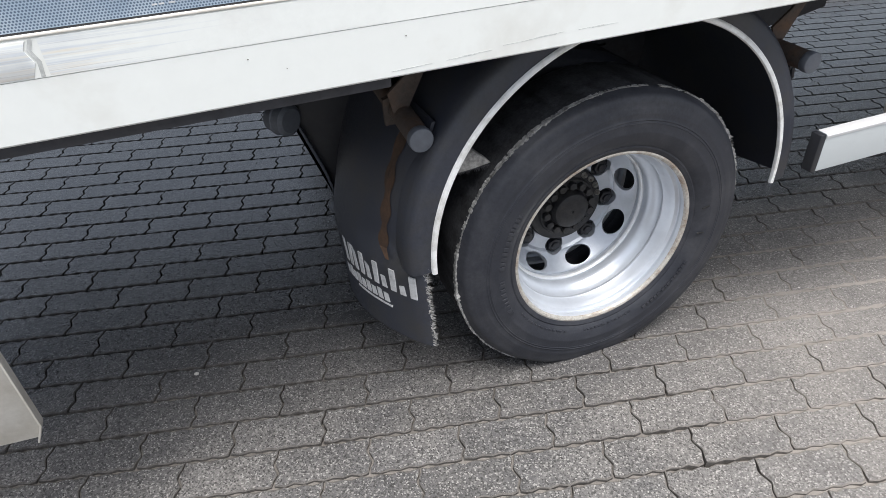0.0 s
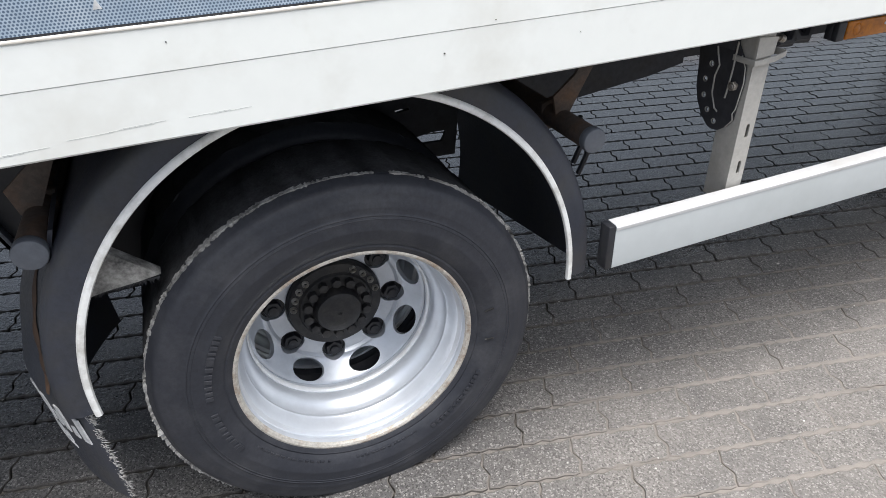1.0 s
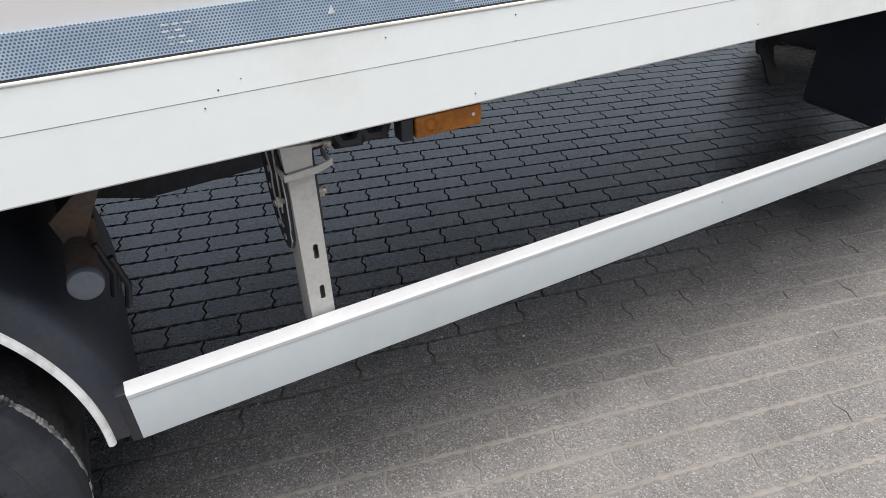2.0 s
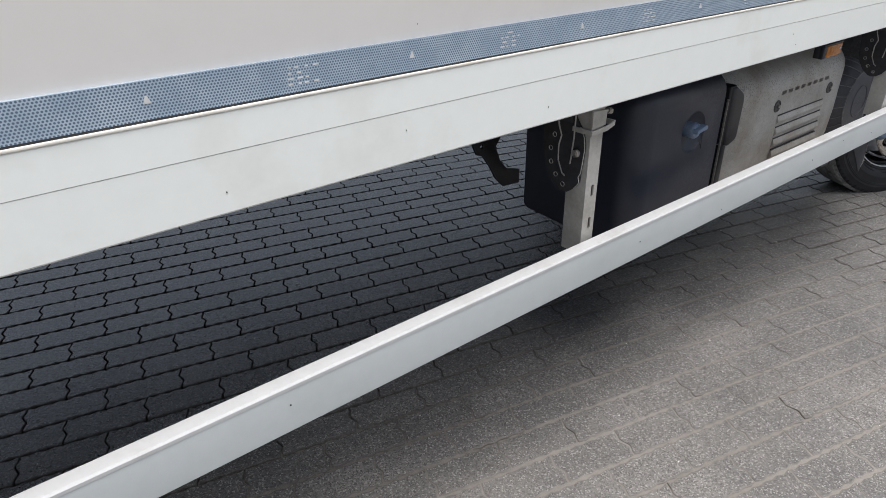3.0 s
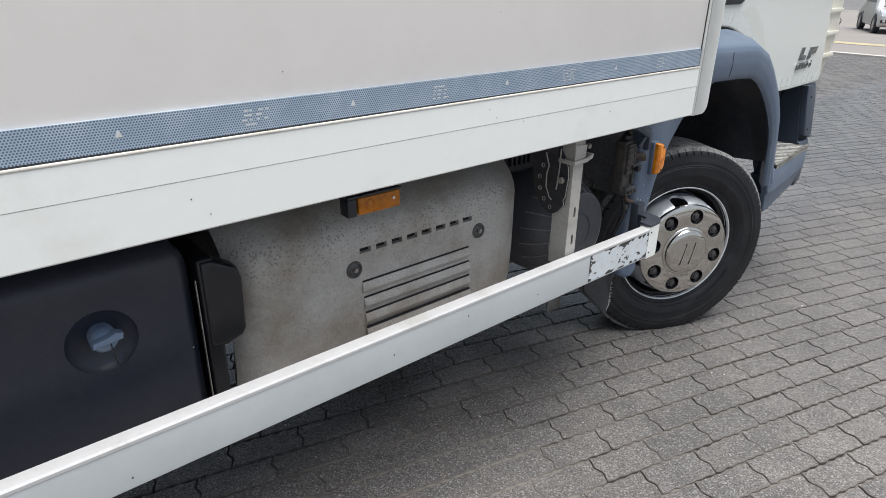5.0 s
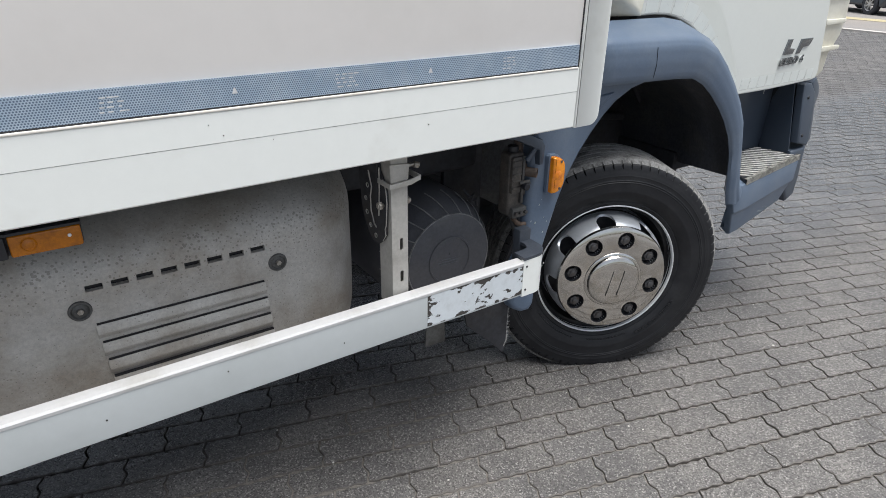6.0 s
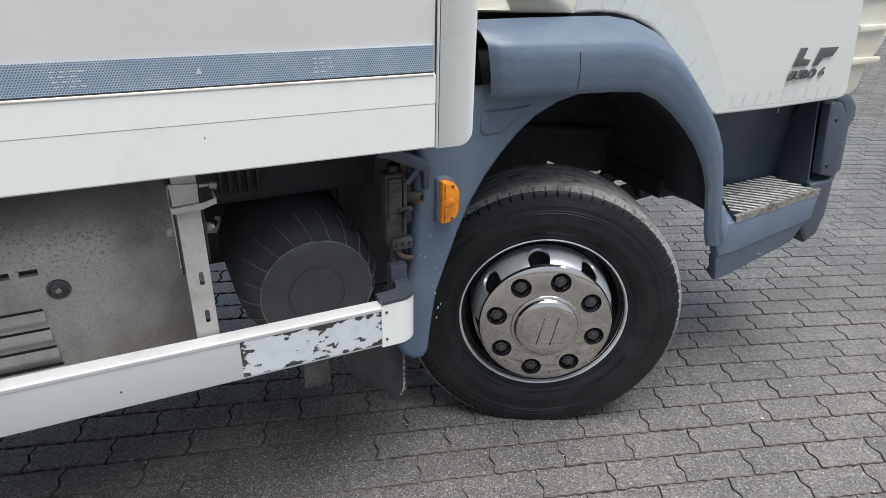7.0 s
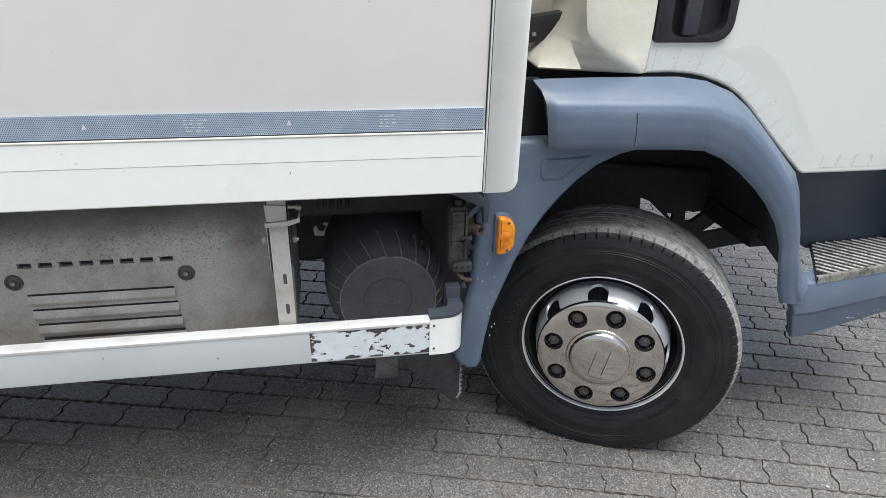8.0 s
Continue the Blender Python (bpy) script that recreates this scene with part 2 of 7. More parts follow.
def strip_material():
    """Grey-blue reflective tape with a fine honeycomb of dark cells, about 7 mm apart."""
    m = mat("honeycomb_reflective_tape", (0.33, 0.41, 0.50), 0.35, second=(0.46, 0.53, 0.60), amount=0.5, scale=14, detail_scale=60, detail=0.08)
    n, l = m.node_tree.nodes, m.node_tree.links
    b = n["Principled BSDF"]
    old = b.inputs["Base Color"].links[0].from_socket
    tc = n.new("ShaderNodeTexCoord")
    sep = n.new("ShaderNodeSeparateXYZ")
    l.new(tc.outputs["Object"], sep.inputs[0])

    def op(kind, a, v=None):
        o = n.new("ShaderNodeMath")
        o.operation = kind
        for k, x in enumerate((a, v)):
            if x is None:
                continue
            if isinstance(x, (int, float)):
                o.inputs[k].default_value = x
            else:
                l.new(x, o.inputs[k])
        return o.outputs[0]

    pitch = 0.0043
    dist = None
    for shift in (0.0, 0.5):
        u = op("SUBTRACT", op("FRACT", op("ADD", op("DIVIDE", sep.outputs["X"], pitch), shift)), 0.5)
        v = op("SUBTRACT", op("FRACT", op("ADD", op("DIVIDE", sep.outputs["Z"], pitch * 1.732), shift)), 0.5)
        v = op("MULTIPLY", v, 1.732)
        d = op("SQRT", op("ADD", op("MULTIPLY", u, u), op("MULTIPLY", v, v)))
        dist = d if dist is None else op("MINIMUM", dist, d)
    r = n.new("ShaderNodeMapRange")
    r.inputs["From Min"].default_value, r.inputs["From Max"].default_value = 0.24, 0.40
    l.new(dist, r.inputs["Value"])
    mx = n.new("ShaderNodeMixRGB")
    mx.inputs[1].default_value = (0.085, 0.125, 0.185, 1)
    l.new(r.outputs[0], mx.inputs[0])
    l.new(old, mx.inputs[2])
    l.new(mx.outputs[0], b.inputs["Base Color"])
    return m


M_STRIP = strip_material()


def brushed_material():
    """White coating brushed through in long, slightly bowed streaks, grey-blue and tan, that thin out towards the front."""
    m = mat("brushed_coating", (0.82, 0.835, 0.805), 0.42, second=(0.76, 0.76, 0.73), amount=0.3, scale=9, detail_scale=60, detail=0.03)
    n, l = m.node_tree.nodes, m.node_tree.links
    b = n["Principled BSDF"]
    prev = b.inputs["Base Color"].links[0].from_socket
    tc = n.new("ShaderNodeTexCoord")
    sp = n.new("ShaderNodeSeparateXYZ")
    l.new(tc.outputs["Object"], sp.inputs[0])
    fade = n.new("ShaderNodeMapRange")
    fade.inputs["From Min"].default_value, fade.inputs["From Max"].default_value = -0.95, -0.52
    fade.inputs["To Min"].default_value, fade.inputs["To Max"].default_value = 0.0, 0.34
    l.new(sp.outputs[0], fade.inputs["Value"])
    for lean, fine, seed, low, colour in ((-4, 150.0, 0.0, 0.47, (0.58, 0.62, 0.67, 1)), (-6, 90.0, 3.0, 0.56, (0.74, 0.67, 0.55, 1)), (-5, 330.0, 7.0, 0.60, (0.42, 0.43, 0.45, 1))):
        mp = n.new("ShaderNodeMapping")
        mp.inputs["Location"].default_value = (seed, 0, seed)
        mp.inputs["Rotation"].default_value = (0, radians(-lean), 0)
        mp.inputs["Scale"].default_value = (3.2, 1.0, fine)
        l.new(tc.outputs["Object"], mp.inputs["Vector"])
        no = n.new("ShaderNodeTexNoise")
        no.inputs["Scale"].default_value, no.inputs["Detail"].default_value, no.inputs["Roughness"].default_value = 1.0, 4.0, 0.6
        l.new(mp.outputs[0], no.inputs["Vector"])
        d = n.new("ShaderNodeMath")
        d.operation = "SUBTRACT"
        l.new(no.outputs[0], d.inputs[0])
        l.new(fade.outputs[0], d.inputs[1])
        k = n.new("ShaderNodeMapRange")
        k.inputs["From Min"].default_value, k.inputs["From Max"].default_value, k.inputs["To Max"].default_value = low - 0.07, low + 0.10, 0.75
        l.new(d.outputs[0], k.inputs["Value"])
        mx = n.new("ShaderNodeMixRGB")
        mx.inputs[2].default_value = colour
        l.new(k.outputs[0], mx.inputs[0])
        l.new(prev, mx.inputs[1])
        prev = mx.outputs[0]
    l.new(prev, b.inputs["Base Color"])
    return m


M_BRUSHED = brushed_material()


def silencer_material():
    """Dull aluminium sheet, dusted, with dark spatter spots."""
    m = mat("spattered_aluminium_sheet", (0.46, 0.445, 0.42), 0.55, metal=0.12, second=(0.27, 0.235, 0.19), amount=0.6, scale=5, detail_scale=160, detail=0.24, bump=0.15, bump_scale=240)
    n, l = m.node_tree.nodes, m.node_tree.links
    b = n["Principled BSDF"]
    old = b.inputs["Base Color"].links[0].from_socket
    tc = n.new("ShaderNodeTexCoord")
    vo = n.new("ShaderNodeTexVoronoi")
    vo.inputs["Scale"].default_value = 120
    l.new(tc.outputs["Object"], vo.inputs["Vector"])
    no = n.new("ShaderNodeTexNoise")
    no.inputs["Scale"].default_value = 9
    l.new(tc.outputs["Object"], no.inputs["Vector"])
    at = n.new("ShaderNodeSeparateXYZ")
    l.new(tc.outputs["Object"], at.inputs[0])
    band = n.new("ShaderNodeValToRGB")
    band.color_ramp.elements[0].position, band.color_ramp.elements[0].color = 0.70, (0.26, 0.26, 0.26, 1)
    band.color_ramp.elements[1].position, band.color_ramp.elements[1].color = 0.80, (0.62, 0.62, 0.62, 1)
    low = band.color_ramp.elements.new(0.86)
    low.color = (0.30, 0.30, 0.30, 1)
    l.new(at.outputs[2], band.inputs[0])
    th = n.new("ShaderNodeMath")
    th.operation = "MULTIPLY"
    l.new(band.outputs[0], th.inputs[1])
    l.new(no.outputs[0], th.inputs[0])
    lt = n.new("ShaderNodeMath")
    lt.operation = "LESS_THAN"
    l.new(vo.outputs["Distance"], lt.inputs[0])
    l.new(th.outputs[0], lt.inputs[1])
    mx = n.new("ShaderNodeMixRGB")
    mx.inputs[2].default_value = (0.075, 0.062, 0.052, 1)
    half = n.new("ShaderNodeMath")
    half.operation = "MULTIPLY"
    half.inputs[1].default_value = 0.42
    l.new(lt.outputs[0], half.inputs[0])
    l.new(half.outputs[0], mx.inputs[0])
    l.new(old, mx.inputs[1])
    l.new(mx.outputs[0], b.inputs["Base Color"])
    return m


M_SILENCER = silencer_material()


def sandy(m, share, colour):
    """Lays the joint sand over a material along the sandy stretch of the yard, and paints the open ground lighter, as
    lit, up to the truck's shade.
    """
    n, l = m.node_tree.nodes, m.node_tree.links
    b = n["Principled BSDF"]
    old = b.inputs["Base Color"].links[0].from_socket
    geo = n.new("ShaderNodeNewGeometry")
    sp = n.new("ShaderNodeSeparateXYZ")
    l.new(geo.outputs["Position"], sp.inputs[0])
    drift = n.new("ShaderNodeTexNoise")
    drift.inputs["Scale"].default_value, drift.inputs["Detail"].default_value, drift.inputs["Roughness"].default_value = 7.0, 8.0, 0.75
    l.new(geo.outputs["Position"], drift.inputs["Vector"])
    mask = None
    # the y fade keeps this pale, as-lit colour out of the truck's shade
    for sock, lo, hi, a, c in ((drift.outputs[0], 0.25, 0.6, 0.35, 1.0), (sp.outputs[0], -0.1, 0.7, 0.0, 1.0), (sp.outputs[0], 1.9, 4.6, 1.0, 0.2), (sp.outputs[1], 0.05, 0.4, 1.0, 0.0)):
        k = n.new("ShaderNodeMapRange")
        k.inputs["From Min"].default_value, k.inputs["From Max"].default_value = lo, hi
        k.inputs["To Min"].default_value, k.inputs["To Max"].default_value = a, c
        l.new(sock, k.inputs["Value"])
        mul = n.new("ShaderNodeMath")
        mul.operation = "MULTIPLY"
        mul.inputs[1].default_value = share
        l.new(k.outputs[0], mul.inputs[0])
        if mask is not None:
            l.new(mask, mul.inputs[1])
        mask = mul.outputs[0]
    lit_sand = n.new("ShaderNodeMixRGB")
    lit_sand.inputs[2].default_value = colour
    l.new(mask, lit_sand.inputs[0])
    l.new(old, lit_sand.inputs[1])
    l.new(lit_sand.outputs[0], b.inputs["Base Color"])
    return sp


def paver_material(name, island):
    """Weathered concrete: fine light and dark aggregate, dusty blotches, a shade of its own for each block."""
    m = mat(name, (0.088, 0.0845, 0.0845), 0.30, second=(0.160, 0.150, 0.142), amount=0.56, scale=2.4, detail_scale=130, detail=0.6,
            bump=1.0, bump_scale=140, coord="Object", spec=0.6)
    n, l = m.node_tree.nodes, m.node_tree.links
    b = n["Principled BSDF"]
    old = b.inputs["Base Color"].links[0].from_socket
    geo = n.new("ShaderNodeNewGeometry")
    for nd in n:
        if nd.bl_idname == "ShaderNodeTexNoise":
            l.new(geo.outputs["Position"], nd.inputs["Vector"])
    if island:
        rnd = geo.outputs["Random Per Island"]
    else:
        rnd = n.new("ShaderNodeObjectInfo").outputs["Random"]
    r = n.new("ShaderNodeMapRange")
    r.inputs["To Min"].default_value, r.inputs["To Max"].default_value = 0.91, 1.09
    l.new(rnd, r.inputs["Value"])
    h = n.new("ShaderNodeHueSaturation")
    l.new(old, h.inputs["Color"])
    l.new(r.outputs[0], h.inputs["Value"])
    grain = n.new("ShaderNodeTexVoronoi")
    grain.inputs["Scale"].default_value = 290
    l.new(geo.outputs["Position"], grain.inputs["Vector"])
    g1 = n.new("ShaderNodeSeparateColor")
    l.new(grain.outputs["Color"], g1.inputs[0])
    for sock, lo, hi, col, amt in ((g1.outputs[0], 0.74, 0.97, (0.46, 0.44, 0.415, 1), 0.52), (g1.outputs[1], 0.60, 0.92, (0.022, 0.021, 0.020, 1), 0.85)):
        k = n.new("ShaderNodeMapRange")
        k.inputs["From Min"].default_value, k.inputs["From Max"].default_value, k.inputs["To Max"].default_value = lo, hi, amt
        l.new(sock, k.inputs["Value"])
        mx = n.new("ShaderNodeMixRGB")
        mx.inputs[2].default_value = col
        l.new(k.outputs[0], mx.inputs[0])
        l.new(h.outputs[0] if col[0] > 0.3 else prev, mx.inputs[1])
        prev = mx.outputs[0]
    l.new(prev, b.inputs["Base Color"])
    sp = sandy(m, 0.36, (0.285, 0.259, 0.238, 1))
    # the blocks under the truck are smoother and more specular, those outside duller
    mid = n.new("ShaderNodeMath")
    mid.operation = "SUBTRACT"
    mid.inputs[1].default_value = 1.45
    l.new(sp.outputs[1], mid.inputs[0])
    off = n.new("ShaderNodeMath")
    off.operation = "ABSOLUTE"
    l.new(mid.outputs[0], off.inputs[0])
    for sock, glossy, worn in (("Roughness", 0.14, 0.62), ("Specular IOR Level", 1.0, 0.4)):
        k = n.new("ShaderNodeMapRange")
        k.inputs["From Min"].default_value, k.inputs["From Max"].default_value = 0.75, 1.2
        k.inputs["To Min"].default_value, k.inputs["To Max"].default_value = glossy, worn
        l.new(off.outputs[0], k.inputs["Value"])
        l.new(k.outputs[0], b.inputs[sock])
    return m


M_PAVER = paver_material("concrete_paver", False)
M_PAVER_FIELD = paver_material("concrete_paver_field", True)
M_PAVER_EDGE = mat("sandy_paver_edge", (0.10, 0.093, 0.087), 0.9, second=(0.135, 0.124, 0.115), amount=0.5, scale=14, detail_scale=180, detail=0.5, bump=0.5, bump_scale=220, spec=0.15)
M_SAND = mat("joint_sand", (0.182, 0.166, 0.152), 0.9, second=(0.10, 0.090, 0.082), amount=0.45, scale=2.2, detail_scale=260, detail=0.35, bump=0.5, bump_scale=300, spec=0.2)
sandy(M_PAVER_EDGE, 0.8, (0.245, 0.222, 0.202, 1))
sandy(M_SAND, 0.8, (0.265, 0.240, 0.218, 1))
M_FAR = mat("far_paving", (0.125, 0.12, 0.119), 0.6, second=(0.17, 0.162, 0.156), amount=0.5, scale=0.25, detail_scale=14, detail=0.2, bump=0.2, bump_scale=30)
M_ASPHALT = mat("pale_asphalt", (0.22, 0.205, 0.195), 0.85, second=(0.26, 0.23, 0.20), amount=0.5, scale=0.3, detail_scale=20, detail=0.15)
M_KERB = mat("pale_concrete_kerb", (0.5, 0.47, 0.44), 0.8, second=(0.38, 0.34, 0.3), amount=0.4, scale=2, detail=0.1)
M_VERGE = mat("ochre_gravel_verge", (0.42, 0.36, 0.22), 0.9, second=(0.3, 0.27, 0.2), amount=0.5, scale=3, detail_scale=40, detail=0.25)
M_PEBBLE = mat("pale_pebble", (0.45, 0.43, 0.40), 0.8, detail=0.2, vary=0.3)
M_GLASS = mat("dark_car_glass", (0.03, 0.035, 0.04), 0.08, detail=0.05)
M_SILVER = mat("silver_car_paint", (0.55, 0.54, 0.52), 0.3, metal=0.3, detail=0.03, coat=0.5)
M_NAVY = mat("dark_car_paint", (0.03, 0.035, 0.045), 0.25, detail=0.05, coat=0.6)
M_LIGHT = mat("headlight_glass", (0.62, 0.64, 0.66), 0.15, metal=0.3, detail_scale=20, detail=0.25)


# ---- building helpers ----
def mesh_from(bm, name, material, smooth=35):
    bm.normal_update()
    lim = radians(smooth)
    for f in bm.faces:
        f.smooth = True
    for e in bm.edges:
        e.smooth = len(e.link_faces) == 2 and e.calc_face_angle(0) < lim
    me = bpy.data.meshes.new(name)
    bm.to_mesh(me)
    bm.free()
    for k in (material if isinstance(material, (list, tuple)) else [material]):
        me.materials.append(k)
    return me


def part(name, bm, material, parent, label="", at=None, smooth=35):
    """Links a bmesh (or a mesh) as one part under its thing."""
    me = bm if isinstance(bm, bpy.types.Mesh) else mesh_from(bm, name, material, smooth)
    ob = new(name, me)
    ob.parent = parent
    if at is not None:
        ob.matrix_basis = at
    return tagged(ob, label)


def rbox(x0, x1, y0, y1, z0, z1, b=0.003, seg=2, bm=None):
    own = bmesh.new()
    bmesh.ops.create_cube(own, size=1, matrix=Matrix.Translation(((x0 + x1) / 2, (y0 + y1) / 2, (z0 + z1) / 2)) @ Matrix.Diagonal((abs(x1 - x0), abs(y1 - y0), abs(z1 - z0), 1)))
    if b:
        bmesh.ops.bevel(own, geom=own.edges[:], offset=b, segments=seg, affect="EDGES", profile=0.5)
    return own if bm is None else merge(bm, own)


def merge(bm, other, m=None):
    me = bpy.data.meshes.new("tmp")
    other.to_mesh(me)
    other.free()
    if m is not None:
        me.transform(m)
    bm.from_mesh(me)
    bpy.data.meshes.remove(me)
    return bm


def lathe(profile, seg=64, centre=(0, 0, 0), closed=False, start=0.0, sweep=360.0):
    """Turns (radius, y) pairs round the y axis; angles go from +x towards +z."""
    bm = bmesh.new()
    full = sweep >= 360
    rings = []
    n = seg if full else seg + 1
    for k in range(n):
        a = radians(start + sweep * k / seg)
        rings.append([bm.verts.new((centre[0] + r * math.cos(a), centre[1] + y, centre[2] + r * math.sin(a))) for r, y in profile])
    for k in range(seg):
        a, b = rings[k], rings[(k + 1) % n]
        m = len(profile)
        for i in range(m if closed else m - 1):
            j = (i + 1) % m
            q = [a[i], a[j], b[j], b[i]]
            bm.faces.new(q)
    if not full and closed:
        bm.faces.new(rings[0][::-1])
        bm.faces.new(rings[-1])
    bmesh.ops.remove_doubles(bm, verts=bm.verts[:], dist=1e-6)
    bmesh.ops.recalc_face_normals(bm, faces=bm.faces[:])
    return bm


def cyl(p0, p1, r, seg=20, r1=None, b=0.0, bm=None):
    p0, p1 = Vector(p0), Vector(p1)
    own = bmesh.new()
    bmesh.ops.create_cone(own, cap_ends=True, segments=seg, radius1=r, radius2=r if r1 is None else r1, depth=(p1 - p0).length)
    if b:
        rim = [e for e in own.edges if abs(e.verts[0].co.z - e.verts[1].co.z) < 1e-6]
        bmesh.ops.bevel(own, geom=rim, offset=b, segments=2, affect="EDGES", profile=0.5)
    turn = (p1 - p0).to_track_quat("Z", "Y").to_matrix().to_4x4()
    own.transform(Matrix.Translation((p0 + p1) / 2) @ turn)
    return own if bm is None else merge(bm, own)


def slab(poly, y0, y1, b=0.0, bm=None, seg=2, lean=None):
    """A plate: an (x, z) outline drawn out from y0 to y1; lean(x, z) may shift its y."""
    own = bmesh.new()
    lo = [own.verts.new((x, y0, z)) for x, z in poly]
    hi = [own.verts.new((x, y1, z)) for x, z in poly]
    own.faces.new(lo)
    own.faces.new(hi[::-1])
    n = len(poly)
    for i in range(n):
        own.faces.new((lo[i], hi[i], hi[(i + 1) % n], lo[(i + 1) % n]))
    bmesh.ops.recalc_face_normals(own, faces=own.faces[:])
    if b:
        es = [e for e in own.edges if abs(e.verts[0].co.y - y0) < 1e-6 and abs(e.verts[1].co.y - y0) < 1e-6]
        bmesh.ops.bevel(own, geom=es, offset=b, segments=seg, affect="EDGES", profile=0.5)
    if lean:
        for v in own.verts:
            v.co.y += lean(v.co.x, v.co.z)
    return own if bm is None else merge(bm, own)


def pipe(points, r, seg=10, bm=None):
    """A bent round bar through the points."""
    own = bmesh.new()
    pts = [Vector(p) for p in points]
    rings = []
    for i, p in enumerate(pts):
        d = (pts[min(i + 1, len(pts) - 1)] - pts[max(i - 1, 0)]).normalized()
        up = Vector((0, 0, 1)) if abs(d.z) < 0.9 else Vector((1, 0, 0))
        s = d.cross(up).normalized()
        t = s.cross(d)
        rings.append([own.verts.new(p + r * (math.cos(2 * math.pi * k / seg) * s + math.sin(2 * math.pi * k / seg) * t)) for k in range(seg)])
    for a, b in zip(rings, rings[1:]):
        for k in range(seg):
            own.faces.new((a[k], a[(k + 1) % seg], b[(k + 1) % seg], b[k]))
    own.faces.new(rings[0][::-1])
    own.faces.new(rings[-1])
    bmesh.ops.recalc_face_normals(own, faces=own.faces[:])
    return own if bm is None else merge(bm, own)


def carve(bm, cutter):
    """bm with the cutter's volume taken out."""
    obs = []
    for k, b in (("body", bm), ("cutter", cutter)):
        me = bpy.data.meshes.new(k)
        bmesh.ops.recalc_face_normals(b, faces=b.faces[:])
        b.to_mesh(me)
        b.free()
        obs.append(new(k, me))
    md = obs[0].modifiers.new("cut", "BOOLEAN")
    md.operation, md.solver, md.object = "DIFFERENCE", "EXACT", obs[1]
    dg = bpy.context.evaluated_depsgraph_get()
    dg.update()
    res = bpy.data.meshes.new_from_object(obs[0].evaluated_get(dg))
    out = bmesh.new()
    out.from_mesh(res)
    for o in obs:
        me = o.data
        bpy.data.objects.remove(o)
        bpy.data.meshes.remove(me)
    bpy.data.meshes.remove(res)
    return out


def hexagon(r, y0, y1, centre=(0, 0), bm=None, turn=0.0):
    own = slab([(centre[0] + r * math.cos(radians(60 * k + turn)), centre[1] + r * math.sin(radians(60 * k + turn))) for k in range(6)], y0, y1, b=r * 0.12)
    return own if bm is None else merge(bm, own)


def rounded(x0, x1, z0, z1, r, n=5):
    """Outline of a rectangle with round corners; r is one radius or four (lower left, lower right, upper right, upper left)."""
    rs = r if isinstance(r, (tuple, list)) else (r,) * 4
    pts = []
    for (cx, cz, a0), rr in zip(((x0, z0, 180), (x1, z0, 270), (x1, z1, 0), (x0, z1, 90)), rs):
        sx, sz = (1 if cx == x0 else -1), (1 if cz == z0 else -1)
        for k in range(n + 1 if rr > 0 else 1):
            a = radians(a0 + 90 * k / n)
            pts.append((cx + sx * rr + rr * math.cos(a), cz + sz * rr + rr * math.sin(a)) if rr > 0 else (cx, cz))
    return pts


SLOPE = -0.0115


def ground_z(x):
    return SLOPE * x


# ---- ground ----
ground = new("ground")
tagged(ground, "grey concrete yard ground running out to the far road", "ground", kind="structure")


def sheet(name, x0, x1, y0, y1, dz, material, label, nx=1, ny=1, wob=None):
    bm = bmesh.new()
    vs = [[None] * (ny + 1) for _ in range(nx + 1)]
    for i in range(nx + 1):
        for j in range(ny + 1):
            x, y = x0 + (x1 - x0) * i / nx, y0 + (y1 - y0) * j / ny
            vs[i][j] = bm.verts.new((x, y, ground_z(x) + dz + (wob(x, y) if wob else 0)))
    for i in range(nx):
        for j in range(ny):
            bm.faces.new((vs[i][j], vs[i + 1][j], vs[i + 1][j + 1], vs[i][j + 1]))
    ob = new(name, mesh_from(bm, name, material))
    return tagged(ob, label, kind="structure")


PAVED = (-6.0, 21.0, -5.0, 10.0)
far = sheet("ground_sheet", -400, 400, -400, 400, -0.03, M_FAR, "pale grey paved ground stretching to the horizon", 1, 1)
far.parent = ground


def sand_depth(x, y):
    under = max(0.0, min(1.0, (y - 0.42) / 0.4)) * max(0.0, min(1.0, (2.7 - y) / 0.4)) * max(0.0, min(1.0, (7.0 - x) / 0.6))
    bare = min(1.0, max(0.0, min(1.0, (0.9 - x) / 0.8)) + max(0.0, min(1.0, (x - 4.1) / 1.3)))
    patchy = max(0.0, noise.noise(Vector((x * 4.5, y * 4.5, 3.0))) + 0.5 * noise.noise(Vector((x * 11.0, y * 11.0, 7.0))) - 0.08)
    full = (1.0 - bare) * max(0.0, min(1.0, (x - 0.3) / 0.9)) * max(0.0, min(1.0, (4.8 - x) / 1.2)) * max(0.0, min(1.0, (0.35 - y) / 0.3))
    return -0.0023 + 0.0006 * full - 0.028 * under - 0.0060 * bare - 0.016 * patchy * (0.75 + 0.5 * bare - 0.42 * full)


bed = sheet("joint_sand", PAVED[0], PAVED[1], PAVED[2], PAVED[3], 0.0, M_SAND, "pale sand filling the joints of the paving", 540, 300, sand_depth)
bed.parent = ground
